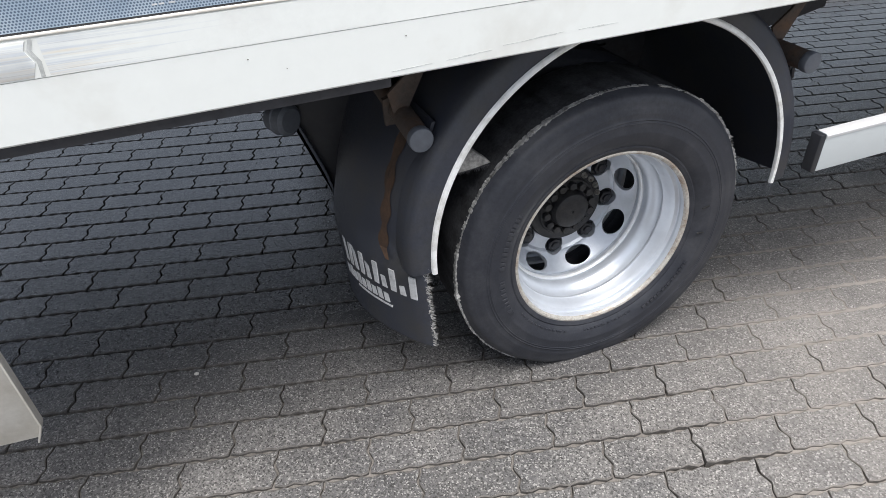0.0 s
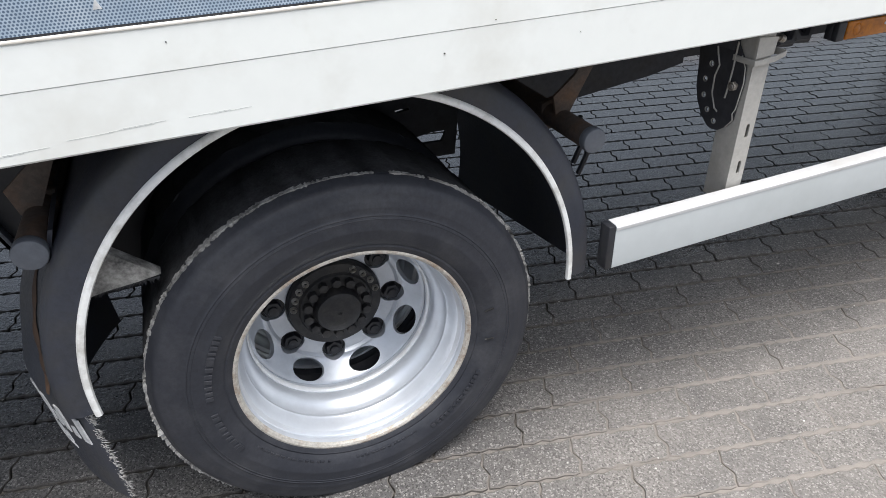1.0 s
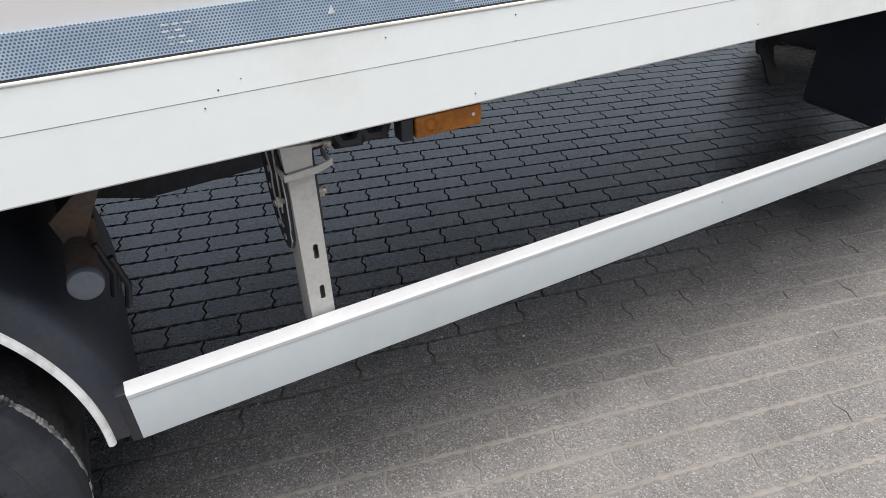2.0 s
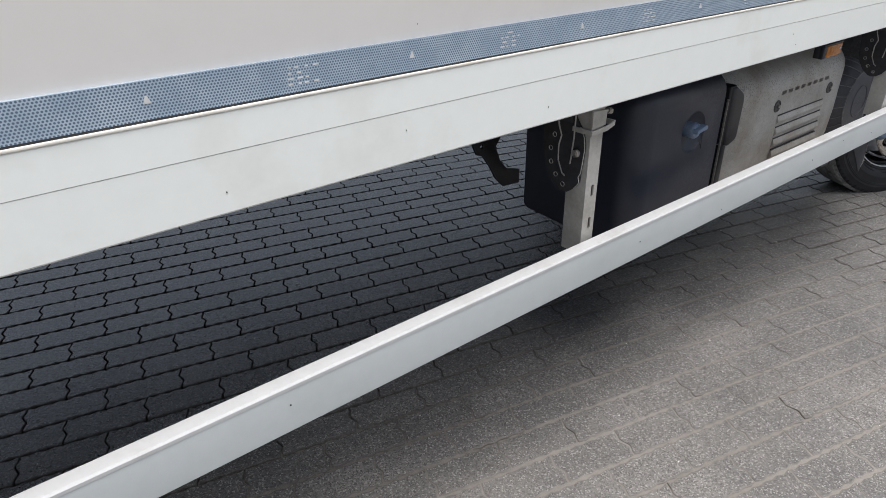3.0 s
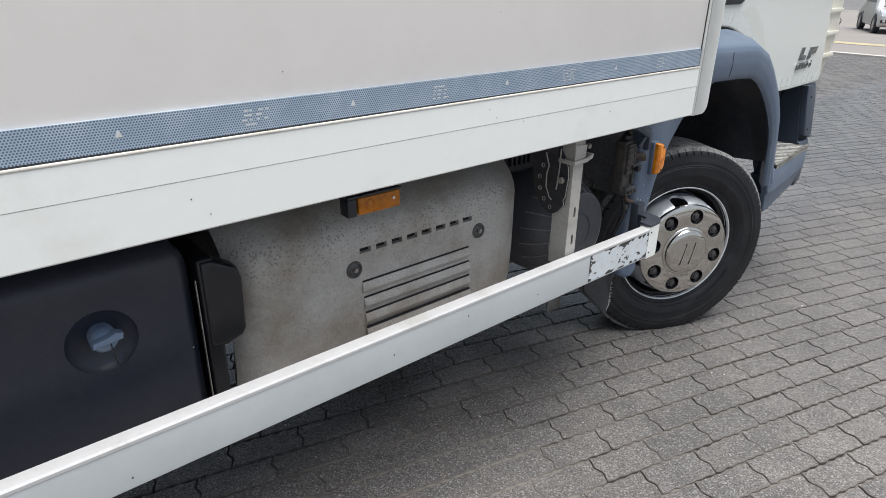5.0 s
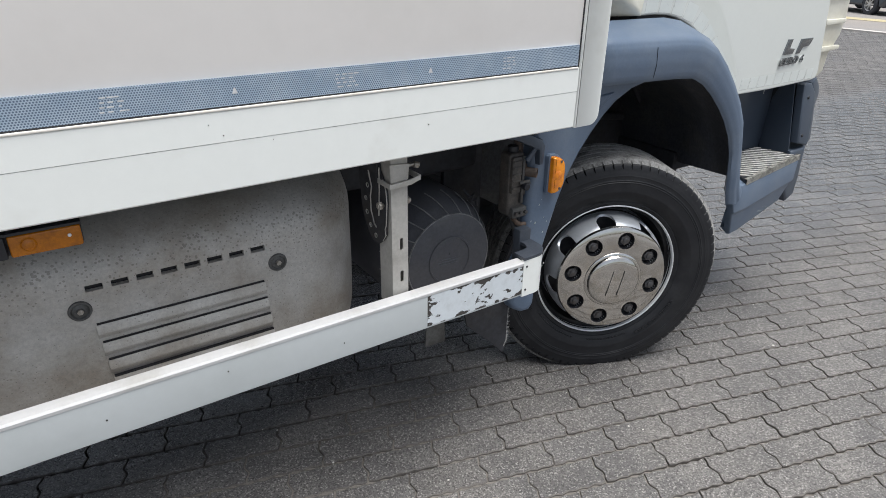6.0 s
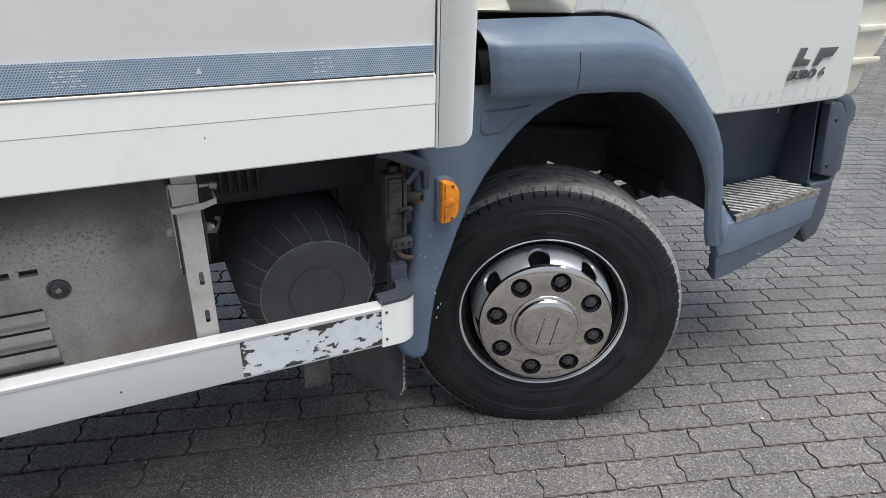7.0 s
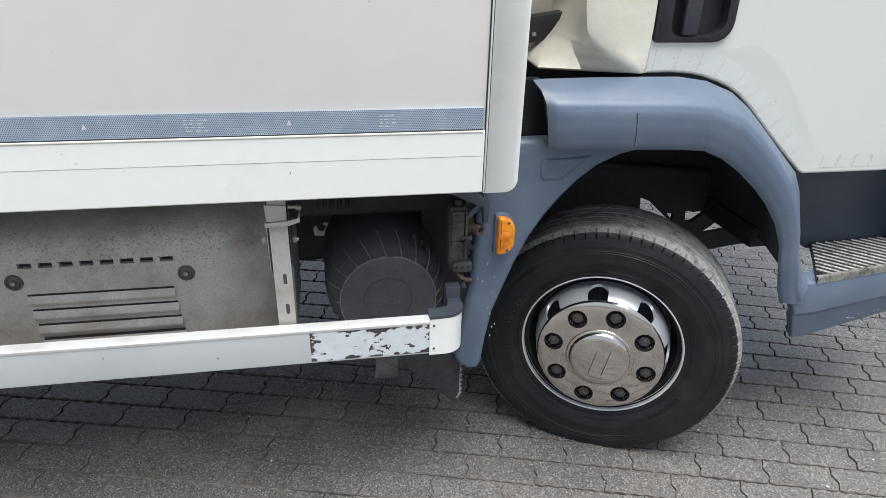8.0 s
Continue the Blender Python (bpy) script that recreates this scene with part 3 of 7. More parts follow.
for nm, x0, x1, dz, m, lab in (("kerb", 20.3, 20.55, 0.035, M_KERB, "low pale concrete kerb at the far road"),
                               ("road", 20.55, 60.0, 0.012, M_ASPHALT, "pale asphalt road beyond the yard"),
                               ("verge", 23.6, 24.4, 0.02, M_VERGE, "ochre gravel strip along the far road")):
    o = sheet(nm, x0, x1, -60, 60, dz, m, lab)
    if nm == "kerb":
        bm = bmesh.new()
        bm.from_mesh(o.data)
        ext = bmesh.ops.extrude_face_region(bm, geom=bm.faces[:])
        for v in ext["geom"]:
            if isinstance(v, bmesh.types.BMVert):
                v.co.z -= 0.09
        bm.to_mesh(o.data)
        bm.free()

# ---- the truck ----
truck = new("box_truck")
tagged(truck, "white box truck with cream panels and blue-grey arches on paving", "truck")

BOX_REAR, BOX_FRONT, BOX_Z, BOX_TOP, WIDE = -2.25, 5.088, 0.965, 3.55, 2.52


def cargo_box():
    body = part("cargo_box", rbox(BOX_REAR, 5.06, 0.006, WIDE - 0.006, 1.0, BOX_TOP, 0.004), M_PANEL, truck, "cream-white smooth composite box panel")
    # lower rail: face, shallow groove at the seam, bevelled top lip, return under the floor
    prof = [(0.0, BOX_Z + 0.003), (0.003, BOX_Z), (0.04, BOX_Z), (0.04, 1.12), (0.005, 1.112), (-0.0005, 1.1065), (-0.001, 1.0546), (0.0014, 1.0544), (0.0014, 1.0536), (-0.0004, 1.0533)]
    for y_side, flip in ((0.0, 1), (WIDE, -1)):
        bm = bmesh.new()
        ends = [[bm.verts.new((x, y_side + flip * y, z)) for y, z in prof] for x in (BOX_REAR, 5.0035)]
        for i in range(len(prof)):
            j = (i + 1) % len(prof)
            bm.faces.new((ends[0][i], ends[0][j], ends[1][j], ends[1][i]))
        bm.faces.new(ends[0][::-1])
        bm.faces.new(ends[1])
        bmesh.ops.recalc_face_normals(bm, faces=bm.faces[:])
        part("lower_rail", bm, M_RAIL, body, "long white coated aluminium rail with a thin seam", smooth=20)
    part("rail_lip", rbox(BOX_REAR, 5.0, -0.0022, 0.004, 1.1085, 1.1125, 0.0012), M_LIP, body, "thin pale lip worn to bare metal in places")
    part("rail_seal", rbox(BOX_REAR, 5.0, 0.0015, 0.006, 1.1125, 1.1155, 0), M_BLACK, body, "dark sealant line above the rail")
    # corner post at the box front, its lower front corner rounded
    bm = slab(rounded(5.0065, BOX_FRONT, BOX_Z - 0.002, BOX_TOP, (0.002, 0.03, 0.01, 0.002)), -0.0035, 0.05, 0.004)
    part("corner_post", bm, M_RAIL, body, "white aluminium corner post with a rounded lower end")
    part("post_gap", rbox(5.0035, 5.0065, 0.004, 0.02, BOX_Z + 0.004, BOX_TOP - 0.02, 0), M_BLACK, body, "dark joint line beside the post")
    part("reflective_strip", rbox(BOX_REAR + 0.02, 4.999, 0.0015, 0.007, 1.1155, 1.163, 0), M_STRIP, body, "grey-blue honeycomb reflective tape")
    # small pale triangular marks, and faint print, along the tape
    for k in range(16):
        x = -1.02 + 0.4 * k
        if x > 4.9:
            break
        tri = slab([(x - 0.005, 1.135), (x + 0.005, 1.135), (x + 0.001, 1.145), (x - 0.001, 1.145)], 0.0008, 0.003)
        part("tape_mark", tri, M_LETTER, body, "small pale triangle printed on the tape")
        bm = bmesh.new()
        for r in range(4):
            for c in range(random.choice((2, 3, 4))):
                xx = x + 0.19 + 0.012 * c + random.uniform(-0.003, 0.003)
                zz = 1.126 + 0.0075 * r
                rbox(xx, xx + random.uniform(0.004, 0.010), 0.0011, 0.003, zz, zz + 0.0022, 0, bm=bm)
        tagged(part("tape_print", bm, M_LETTER, body, "faint worn print on the tape"), kind="stuff")
    # specks and little dents in the panel
    bm = bmesh.new()
    for _ in range(46):
        x, z, r = random.uniform(-0.9, 4.95), random.choice((random.uniform(0.98, 1.1), random.uniform(1.18, 1.6))), random.uniform(0.0005, 0.0013)
        cyl((x, -0.0014 if z < 1.11 else 0.0055, z), (x, 0.003 if z < 1.11 else 0.009, z), r, 8, bm=bm)
    tagged(part("chip", bm, M_GRIME, body, "tiny dark chips in the paint"), kind="stuff")
    # a repaired dent near the box rear: brushed bare streaks on the rail, a rubbed patch and a crack
    part("filler_patch", slab([(-1.42, 1.0565), (-1.000, 1.0565), (-0.992, 1.075), (-1.000, 1.092), (-0.994, 1.105), (-1.42, 1.105)], -0.0019, 0.0, 0.0006), M_BRUSHED, body, "rubbed grey filler patch on the dented rail")
    part("crack", slab([(-0.9915, 1.0565), (-0.9865, 1.0565), (-0.984, 1.076), (-0.991, 1.092), (-0.9855, 1.106), (-0.990, 1.106), (-0.9962, 1.092), (-0.9895, 1.076)], -0.0018, 0.0), M_EDGE, body, "crooked crack beside the patch")
    part("brushed_patch", slab([(-0.98, 1.0562), (-0.50, 1.0562), (-0.50, 1.1055), (-0.98, 1.1055)], -0.00112, 0.0), M_BRUSHED, body, "brushed bare streaks on the dented rail")
    bm = bmesh.new()
    for k in range(9):
        x0 = -0.52 + 0.05 * k + random.uniform(-0.02, 0.02)
        z0 = 0.972 + 0.02 * math.exp(-((x0 + 0.1) ** 2) / 0.1) + random.uniform(-0.002, 0.002) - (0.006 if k > 10 else 0)
        slab([(x0, z0), (x0 + 0.055, z0 + 0.0015), (x0 + 0.055, z0 + 0.0018), (x0, z0 + 0.0004)], -0.0004, 0.001, bm=bm)
    tagged(part("scrape", bm, M_EDGE, body, "thin dark scrape above the rail's lower edge"), kind="stuff")
    # the floor's underside and cross-bearers
    part("floor_underside", rbox(BOX_REAR, 5.0, 0.04, WIDE - 0.04, 0.985, 1.0, 0), M_DARK, body, "dark underside of the box floor")
    part("floor_channel", rbox(BOX_REAR, -0.50, 0.010, 0.05, 0.9455, 0.99, 0.003), M_DARK, body, "black steel channel under the rear of the rail")
    for k in range(12):
        x = -2.0 + 0.6 * k
        part("cross_bearer", rbox(x, x + 0.05, 0.22, WIDE - 0.22, 0.92, 0.985, 0.003), M_DARK, body, "dark steel cross-bearer")


cargo_box()
# the box sits a little lower at its rear
TILT = 0.0021
for ob in truck.children:
    if ob.name == "cargo_box":
        for o in [ob] + list(ob.children):
            for v in o.data.vertices:
                v.co.z += TILT * (v.co.x - 4.8)


def chassis():
    for y in (0.86, 1.60):
        bm = rbox(-2.1, 6.5, y, y + 0.06, 0.615, 0.86, 0.006)
        rail = part("chassis_rail", bm, M_DARK, truck, "grimy black steel chassis rail")
        if y < 1:
            b2 = slab([(0.35, 0.64), (0.70, 0.545), (1.02, 0.556), (1.30, 0.585), (1.44, 0.61), (1.44, 0.66), (0.35, 0.70)], y - 0.035, y + 0.04, 0.006)
            part("spring_hanger", b2, M_DARK, rail, "black spring hanger below the rail")
        part("subframe_runner", rbox(-2.1, 4.95, y + 0.005, y + 0.07, 0.8605, 0.984, 0.004), M_DARK, truck, "dark runner between chassis rail and floor")
    bm = rbox(-0.06, 0.16, 0.5, 2.0, 0.30, 0.46, 0.05, 3)
    part("rear_axle", bm, M_DARK, truck, "grimy black rear axle casing")
    part("front_axle", rbox(5.42, 5.56, 0.45, 2.07, 0.22, 0.34, 0.03, 3), M_DARK, truck, "grimy black front axle beam")
    # engine and cab underside that darken the wheel arch
    part("engine", rbox(4.95, 6.30, 0.84, 1.72, 0.64, 1.10, 0.05, 3), M_DARK, truck, "dark engine block above the front axle")
    for a, b, r in (((5.30, 0.74, 0.80), (6.10, 0.77, 0.70), 0.018), ((5.9, 0.62, 0.95), (6.42, 0.78, 0.52), 0.014), ((6.05, 0.66, 0.9), (6.32, 0.78, 0.40), 0.012)):
        part("steering_rod", cyl(a, b, r, 12), M_DARK, truck, "dark greasy rod under the cab")
    part("cab_bearer", rbox(6.12, 6.30, 0.48, 2.0, 0.52, 0.60, 0.01), M_DARK, truck, "dark steel bearer under the cab front")
    part("gearbox", rbox(3.95, 4.95, 0.93, 1.52, 0.325, 0.64, 0.05, 3), M_DARK, truck, "dark gearbox casing between the chassis rails")
    # air pipes and bunched cable tucked under the floor
    for x0, low in ((0.965, 0.905), (1.015, 0.890), (1.06, 0.893)):
        part("air_line", pipe([(x0 - 0.035, 0.12, 0.955), (x0 - 0.012, 0.10, low + 0.012), (x0 + 0.012, 0.10, low + 0.010), (x0 + 0.045, 0.12, 0.955)], 0.016, 10), M_BLACK, truck, "black air line under the floor")


chassis()


# ---- wheels ----
def tyre_mesh(radius, half, rim_r, load, seg, grooves, worn, notch, crown=0.0):
    """A tyre about the y axis, its outer side towards -y, flattened where it meets the ground."""
    h, R = half, radius
    side = [(rim_r - 0.004, -h * 0.72), (rim_r + 0.006, -h * 0.84), (rim_r + 0.014, -h * 0.86), (rim_r + 0.017, -h * 0.875), (rim_r + 0.021, -h * 0.865), (rim_r + 0.026, -h * 0.90), (rim_r + 0.04, -h * 0.965),
            (rim_r + 0.058, -h * 0.997), (rim_r + 0.061, -h * 1.003), (rim_r + 0.064, -h * 0.999), (rim_r + 0.085, -h), (R - 0.068, -h * 0.997), (R - 0.0665, -h * 1.006), (R - 0.065, -h * 0.995), (R - 0.0615, -h * 0.992), (R - 0.060, -h * 1.001), (R - 0.0585, -h * 0.99), (R - 0.055, -h * 0.985), (R - 0.047, -h * 0.98), (R - 0.044, -h * 0.984), (R - 0.041, -h * 0.972), (R - 0.036, -h * 0.973), (R - 0.033, -h * 0.96),
            (R - 0.022, -h * 0.945), (R - 0.012, -h * 0.925), (R - 0.0045, -h * 0.88), (R - 0.0015, -h * 0.83)]
    edge = 0.69 if worn else 0.72
    side += [(R + crown * 0.45, -h * (0.83 - 0.45 * (0.83 - edge))), (R + crown * 0.85, -h * (edge + 0.035)), (R + crown, -h * edge)]
    tread = []
    ys = [-0.46, -0.15, 0.15, 0.46]
    top = R + crown
    for g in ys if grooves else ():
        tread += [(top, (g - 0.028) * h), (top - 0.009, (g - 0.0196) * h), (top - 0.009, (g + 0.0196) * h), (top, (g + 0.028) * h)]
    prof = side + tread + [(r, -y) for r, y in reversed(side)]
    bm = lathe(prof, seg)
    rnd = random.Random(7)
    step = 2 * math.pi / seg
    phase = {}
    cuts = set()
    for v in bm.verts:
        r = math.hypot(v.co.x, v.co.z)
        k = int(round(math.atan2(v.co.z, v.co.x) / step)) % seg
        if r > R - 0.014 and abs(v.co.y) > (edge - 0.01 if worn else 0.80) * h:
            f = 1.0
            if notch and k % 11 == 0:
                v.co.y *= 0.96
                f = 1 - 0.0065 / r
                cuts.add(v)
            if worn and r > R + crown * 0.7:
                w = phase.setdefault((k, round(v.co.y, 3)), rnd.uniform(-0.003, 0.001))
                f = 1 + w / r
                v.co.y += rnd.uniform(-0.003, 0.003)
            v.co.x *= f
            v.co.z *= f
    for v in bm.verts:
        low = -load - v.co.z
        if low > 0:
            v.co.z = -load
        squash = max(0.0, min(1.0, (low + 0.06) / 0.1))
        v.co.y *= 1 + 0.035 * squash
    for f in bm.faces:
        c = f.calc_center_median()
        r = math.hypot(c.x, c.z)
        if r > R - 0.016:
            f.material_index = 1 if abs(c.y) < (edge if worn else 0.84) * h else (0 if worn or r < R - 0.0075 or any(v in cuts for v in f.verts) else 1)
    return bm


def ring_holes(n, r, hole, y0, y1, turn=0.0, seg=20):
    bm = bmesh.new()
    for k in range(n):
        a = radians(turn + 360 * k / n)
        cyl((r * math.cos(a), y0, r * math.sin(a)), (r * math.cos(a), y1, r * math.sin(a)), hole, seg, bm=bm)
    return bm


def sidewall_marks(rim, seed, rubber):
    """Moulded bars of worn lettering and fine ribs round a tyre's outer side."""
    rr = random.Random(seed)
    for a0, a1, rad, hgt in ((148, 178, 0.300, 0.014), (184, 206, 0.300, 0.014), (212, 250, 0.281, 0.006), (262, 292, 0.281, 0.006), (300, 334, 0.292, 0.011)):
        bm = bmesh.new()
        a = a0
        while a < a1:
            w = rr.uniform(0.9, 2.2)
            own = rbox(-rad * radians(w) / 2, rad * radians(w) / 2, -0.0006, 0.003, -hgt / 2, hgt / 2, 0.0005, 1)
            face = -0.0402 if rad > 0.285 else -0.0335
            merge(bm, own, Matrix.Rotation(-radians(a), 4, "Y") @ Matrix.Translation((rad, face, 0)) @ Matrix.Rotation(radians(90), 4, "Y"))
            a += w + rr.uniform(0.6, 1.3)
        tagged(part("sidewall_mark", bm, rubber, rim, "worn moulded bars on the sidewall"), kind="stuff")


def rear_wheel(x, y, z, load, outer=True, mirror=False):
    """One of a pair; its rim flange lies at local y = 0, with the disc deep inside."""
    m = pose(x, y, z, 0, 0, 180 if mirror else 0)
    prof = [(0.2420, -0.002), (0.2440, -0.0135), (0.249, -0.015), (0.250, 0.004), (0.246, 0.012), (0.238, 0.016), (0.2315, 0.030), (0.2285, 0.046), (0.2255, 0.0505), (0.2255, 0.055), (0.2295, 0.061), (0.227, 0.074), (0.219, 0.084), (0.2135, 0.090),
            (0.2105, 0.100), (0.2095, 0.112), (0.2115, 0.119), (0.210, 0.127), (0.2085, 0.150)]
    back = [(r + 0.004, yy + 0.004) for r, yy in reversed(prof[4:])]
    barrel = lathe(prof + back, 96, closed=True)
    rim = part("rear_wheel", barrel, M_RIM, truck, "silver-painted steel rear wheel, deeply dished" if outer else "inner steel wheel of the pair", at=m, smooth=30)
    if outer:
        edge = lathe([(0.2430, -0.0125), (0.2455, -0.0190), (0.2500, -0.0215), (0.2560, -0.0200), (0.2595, -0.010), (0.2505, -0.004)], 120, closed=True)
        part("rim_edge", edge, M_RIM_EDGE, rim, "dirty rim flange spotted with rust")
        disc = [(0.2095, 0.130), (0.2065, 0.1285), (0.2035, 0.1305), (0.200, 0.135), (0.196, 0.1405), (0.183, 0.156), (0.1705, 0.171), (0.166, 0.1755), (0.1625, 0.1765), (0.159, 0.1762), (0.1565, 0.179), (0.153, 0.1835), (0.147, 0.185), (0.1145, 0.1855), (0.1125, 0.187), (0.1125, 0.199), (0.152, 0.199), (0.166, 0.192), (0.2, 0.152), (0.2095, 0.145)]
        bm = lathe(disc, 96, closed=True)
        cut = bmesh.new()
        for k in range(8):
            a = radians(15 + 45 * k)
            own = bmesh.new()
            bmesh.ops.create_cone(own, cap_ends=True, segments=28, radius1=0.0285, radius2=0.0285, depth=0.07)
            own.transform(Matrix.Diagonal((1.0, 1.42, 1.0, 1)))
            rad, tan = Vector((math.cos(a), 0, math.sin(a))), Vector((-math.sin(a), 0, math.cos(a)))
            slant = (rad * -0.64 + Vector((0, 0.77, 0))).normalized()
            out = (rad * -0.77 + Vector((0, -0.64, 0))).normalized()
            turn = Matrix((slant, tan, out)).transposed().to_4x4()
            merge(cut, own, Matrix.Translation(rad * 0.1835 + Vector((0, 0.1555, 0))) @ turn)
        bm = carve(bm, cut)
        bm = carve(bm, ring_holes(8, 0.1415, 0.0290, 0.12, 0.24, 37.5))
        bm.transform(Matrix.Translation((0, 0.012, 0)))
        part("wheel_disc", bm, M_DISC_SHADED, rim, "silver wheel disc with eight hand holes", smooth=30)
        rings = lathe([(0.2045, 0.1275), (0.2055, 0.122), (0.209, 0.1185), (0.2125, 0.119), (0.2095, 0.131)], 120, closed=True)
        for v in rings.verts:
            v.co *= 1 + 0.004 * noise.noise(v.co * 160)
        part("weld_bead", rings, M_FLANGE, rim, "rough weld bead round the disc")
        for k in range(8):
            a = radians(37.5 + 45 * k)
            c = (0.1415 * math.cos(a), 0.1415 * math.sin(a))
            bm = hexagon(0.0215, 0.178, 0.224, c, turn=k * 17)
            cyl((c[0], 0.172, c[1]), (c[0], 0.190, c[1]), 0.012, 14, b=0.002, bm=bm)
            cyl((c[0], 0.194, c[1]), (c[0], 0.226, c[1]), 0.0288, 20, bm=bm)
            bm.transform(Matrix.Translation((0, 0.012, 0)))
            part("wheel_nut", bm, M_RECESS, rim, "dark greasy wheel nut")
        part("hub", lathe([(0.0, 0.140), (0.003, 0.1425), (0.0045, 0.140), (0.024, 0.139), (0.044, 0.1405), (0.0505, 0.144), (0.053, 0.150), (0.055, 0.160), (0.0565, 0.168), (0.084, 0.170), (0.088, 0.176), (0.108, 0.178), (0.1105, 0.182), (0.1115, 0.188), (0.1115, 0.26)], 48), M_HUB, rim, "greasy black hub with a domed cap")
        for k in range(14):
            a = radians(8 + 360 * k / 14)
            part("hub_bolt", hexagon(0.0115, 0.154, 0.172, (0.0700 * math.cos(a), 0.0700 * math.sin(a)), turn=k * 11), M_HUB, rim, "dull hub bolt")
        for deg in (12, 28, 44, 60, 128, 142, 156, 170):
            a = radians(deg)
            c = Vector((0.0985 * math.cos(a), 0.024, 0.0985 * math.sin(a)))
            part("hub_stud", lathe([(0.0036, 0.158), (0.0038, 0.149), (0.0062, 0.1445), (0.0082, 0.148), (0.0082, 0.16)], 16, centre=c), M_BOLT, rim, "small pale hollow stud by the hub")
    if not outer:
        part("rim_edge", lathe([(0.2445, -0.0125), (0.2465, -0.0180), (0.2500, -0.0200), (0.2545, -0.0180), (0.2570, -0.010), (0.2505, -0.004)], 96, closed=True), M_FLANGE, rim, "pale rim flange of the inner wheel")
    part("tyre", tyre_mesh(0.398, 0.122, 0.248, load, 180, False, True, False, 0.010), [M_TYRE, M_TREAD_SHADED], rim, "worn black tyre with a ragged shoulder", at=Matrix.Translation((0, 0.082, 0)), smooth=40)
    if outer:
        sidewall_marks(rim, 3, M_TYRE)
        # torn ridge of rubber along the shoulder, broken here and there
        bm = bmesh.new()
        last, seg = None, 720
        for k in range(seg + 1):
            a = 2 * math.pi * k / seg
            d = Vector((math.cos(a), 0, math.sin(a)))
            w = noise.noise(d * 5.0) * 0.6 + noise.noise(d * 23.0) * 0.5
            fine = noise.noise(d * 95.0)
            ends = max(0.0, 1 - abs(math.degrees(a) - 32) / 46, 1 - abs(math.degrees(a) - 124) / 34, 1 - abs(math.degrees(a) - 190) / 40)
            if w < -0.12 - 0.9 * ends or 0.407 * math.sin(a) < -load + 0.015:
                last = None
                continue
            t = (0.0017 + 0.0042 * ends + 0.0030 * max(0.0, w)) * (1 + 0.9 * fine)
            r = 0.4065 + 0.0015 * noise.noise(d * 14.0) + 0.0012 * fine
            ring = [bm.verts.new(d * (r + o) + Vector((0, y, 0))) for o, y in ((-t * 0.6, -0.0035 - t), (t * 0.5, -0.0050 - t * 1.2), (t * 0.6, 0.0005), (-0.002, 0.003))]
            if last:
                for i in range(4):
                    bm.faces.new((last[i], last[(i + 1) % 4], ring[(i + 1) % 4], ring[i]))
            last = ring
        bmesh.ops.recalc_face_normals(bm, faces=bm.faces[:])
        tagged(part("torn_ridge", bm, M_RAGGED, rim, "torn pale ridge along the tyre's shoulder"), kind="stuff")
        for a0, rad in ((-8, 0.292), (8, 0.292)):
            own = rbox(-0.001, 0.001, -0.0015, 0.0015, -0.011, 0.011, 0)
            own.transform(Matrix.Rotation(-radians(a0), 4, "Y") @ Matrix.Translation((rad, -0.0398, 0)) @ Matrix.Rotation(radians(90), 4, "Y"))
            part("sidewall_line", own, M_TYRE_WORN, rim, "pale scuffed mark on the sidewall")
    return rim


R_X, R_Z = 0.052, 0.380
rear_wheel(R_X, 0.142, R_Z, R_Z - ground_z(R_X) - 0.001)
rear_wheel(R_X, 0.420, R_Z, R_Z - ground_z(R_X) - 0.001, outer=False)
rear_wheel(R_X, WIDE - 0.142, R_Z, R_Z - ground_z(R_X) - 0.001, outer=False, mirror=True)
rear_wheel(R_X, WIDE - 0.420, R_Z, R_Z - ground_z(R_X) - 0.001, outer=False, mirror=True)

STEER = 26.0


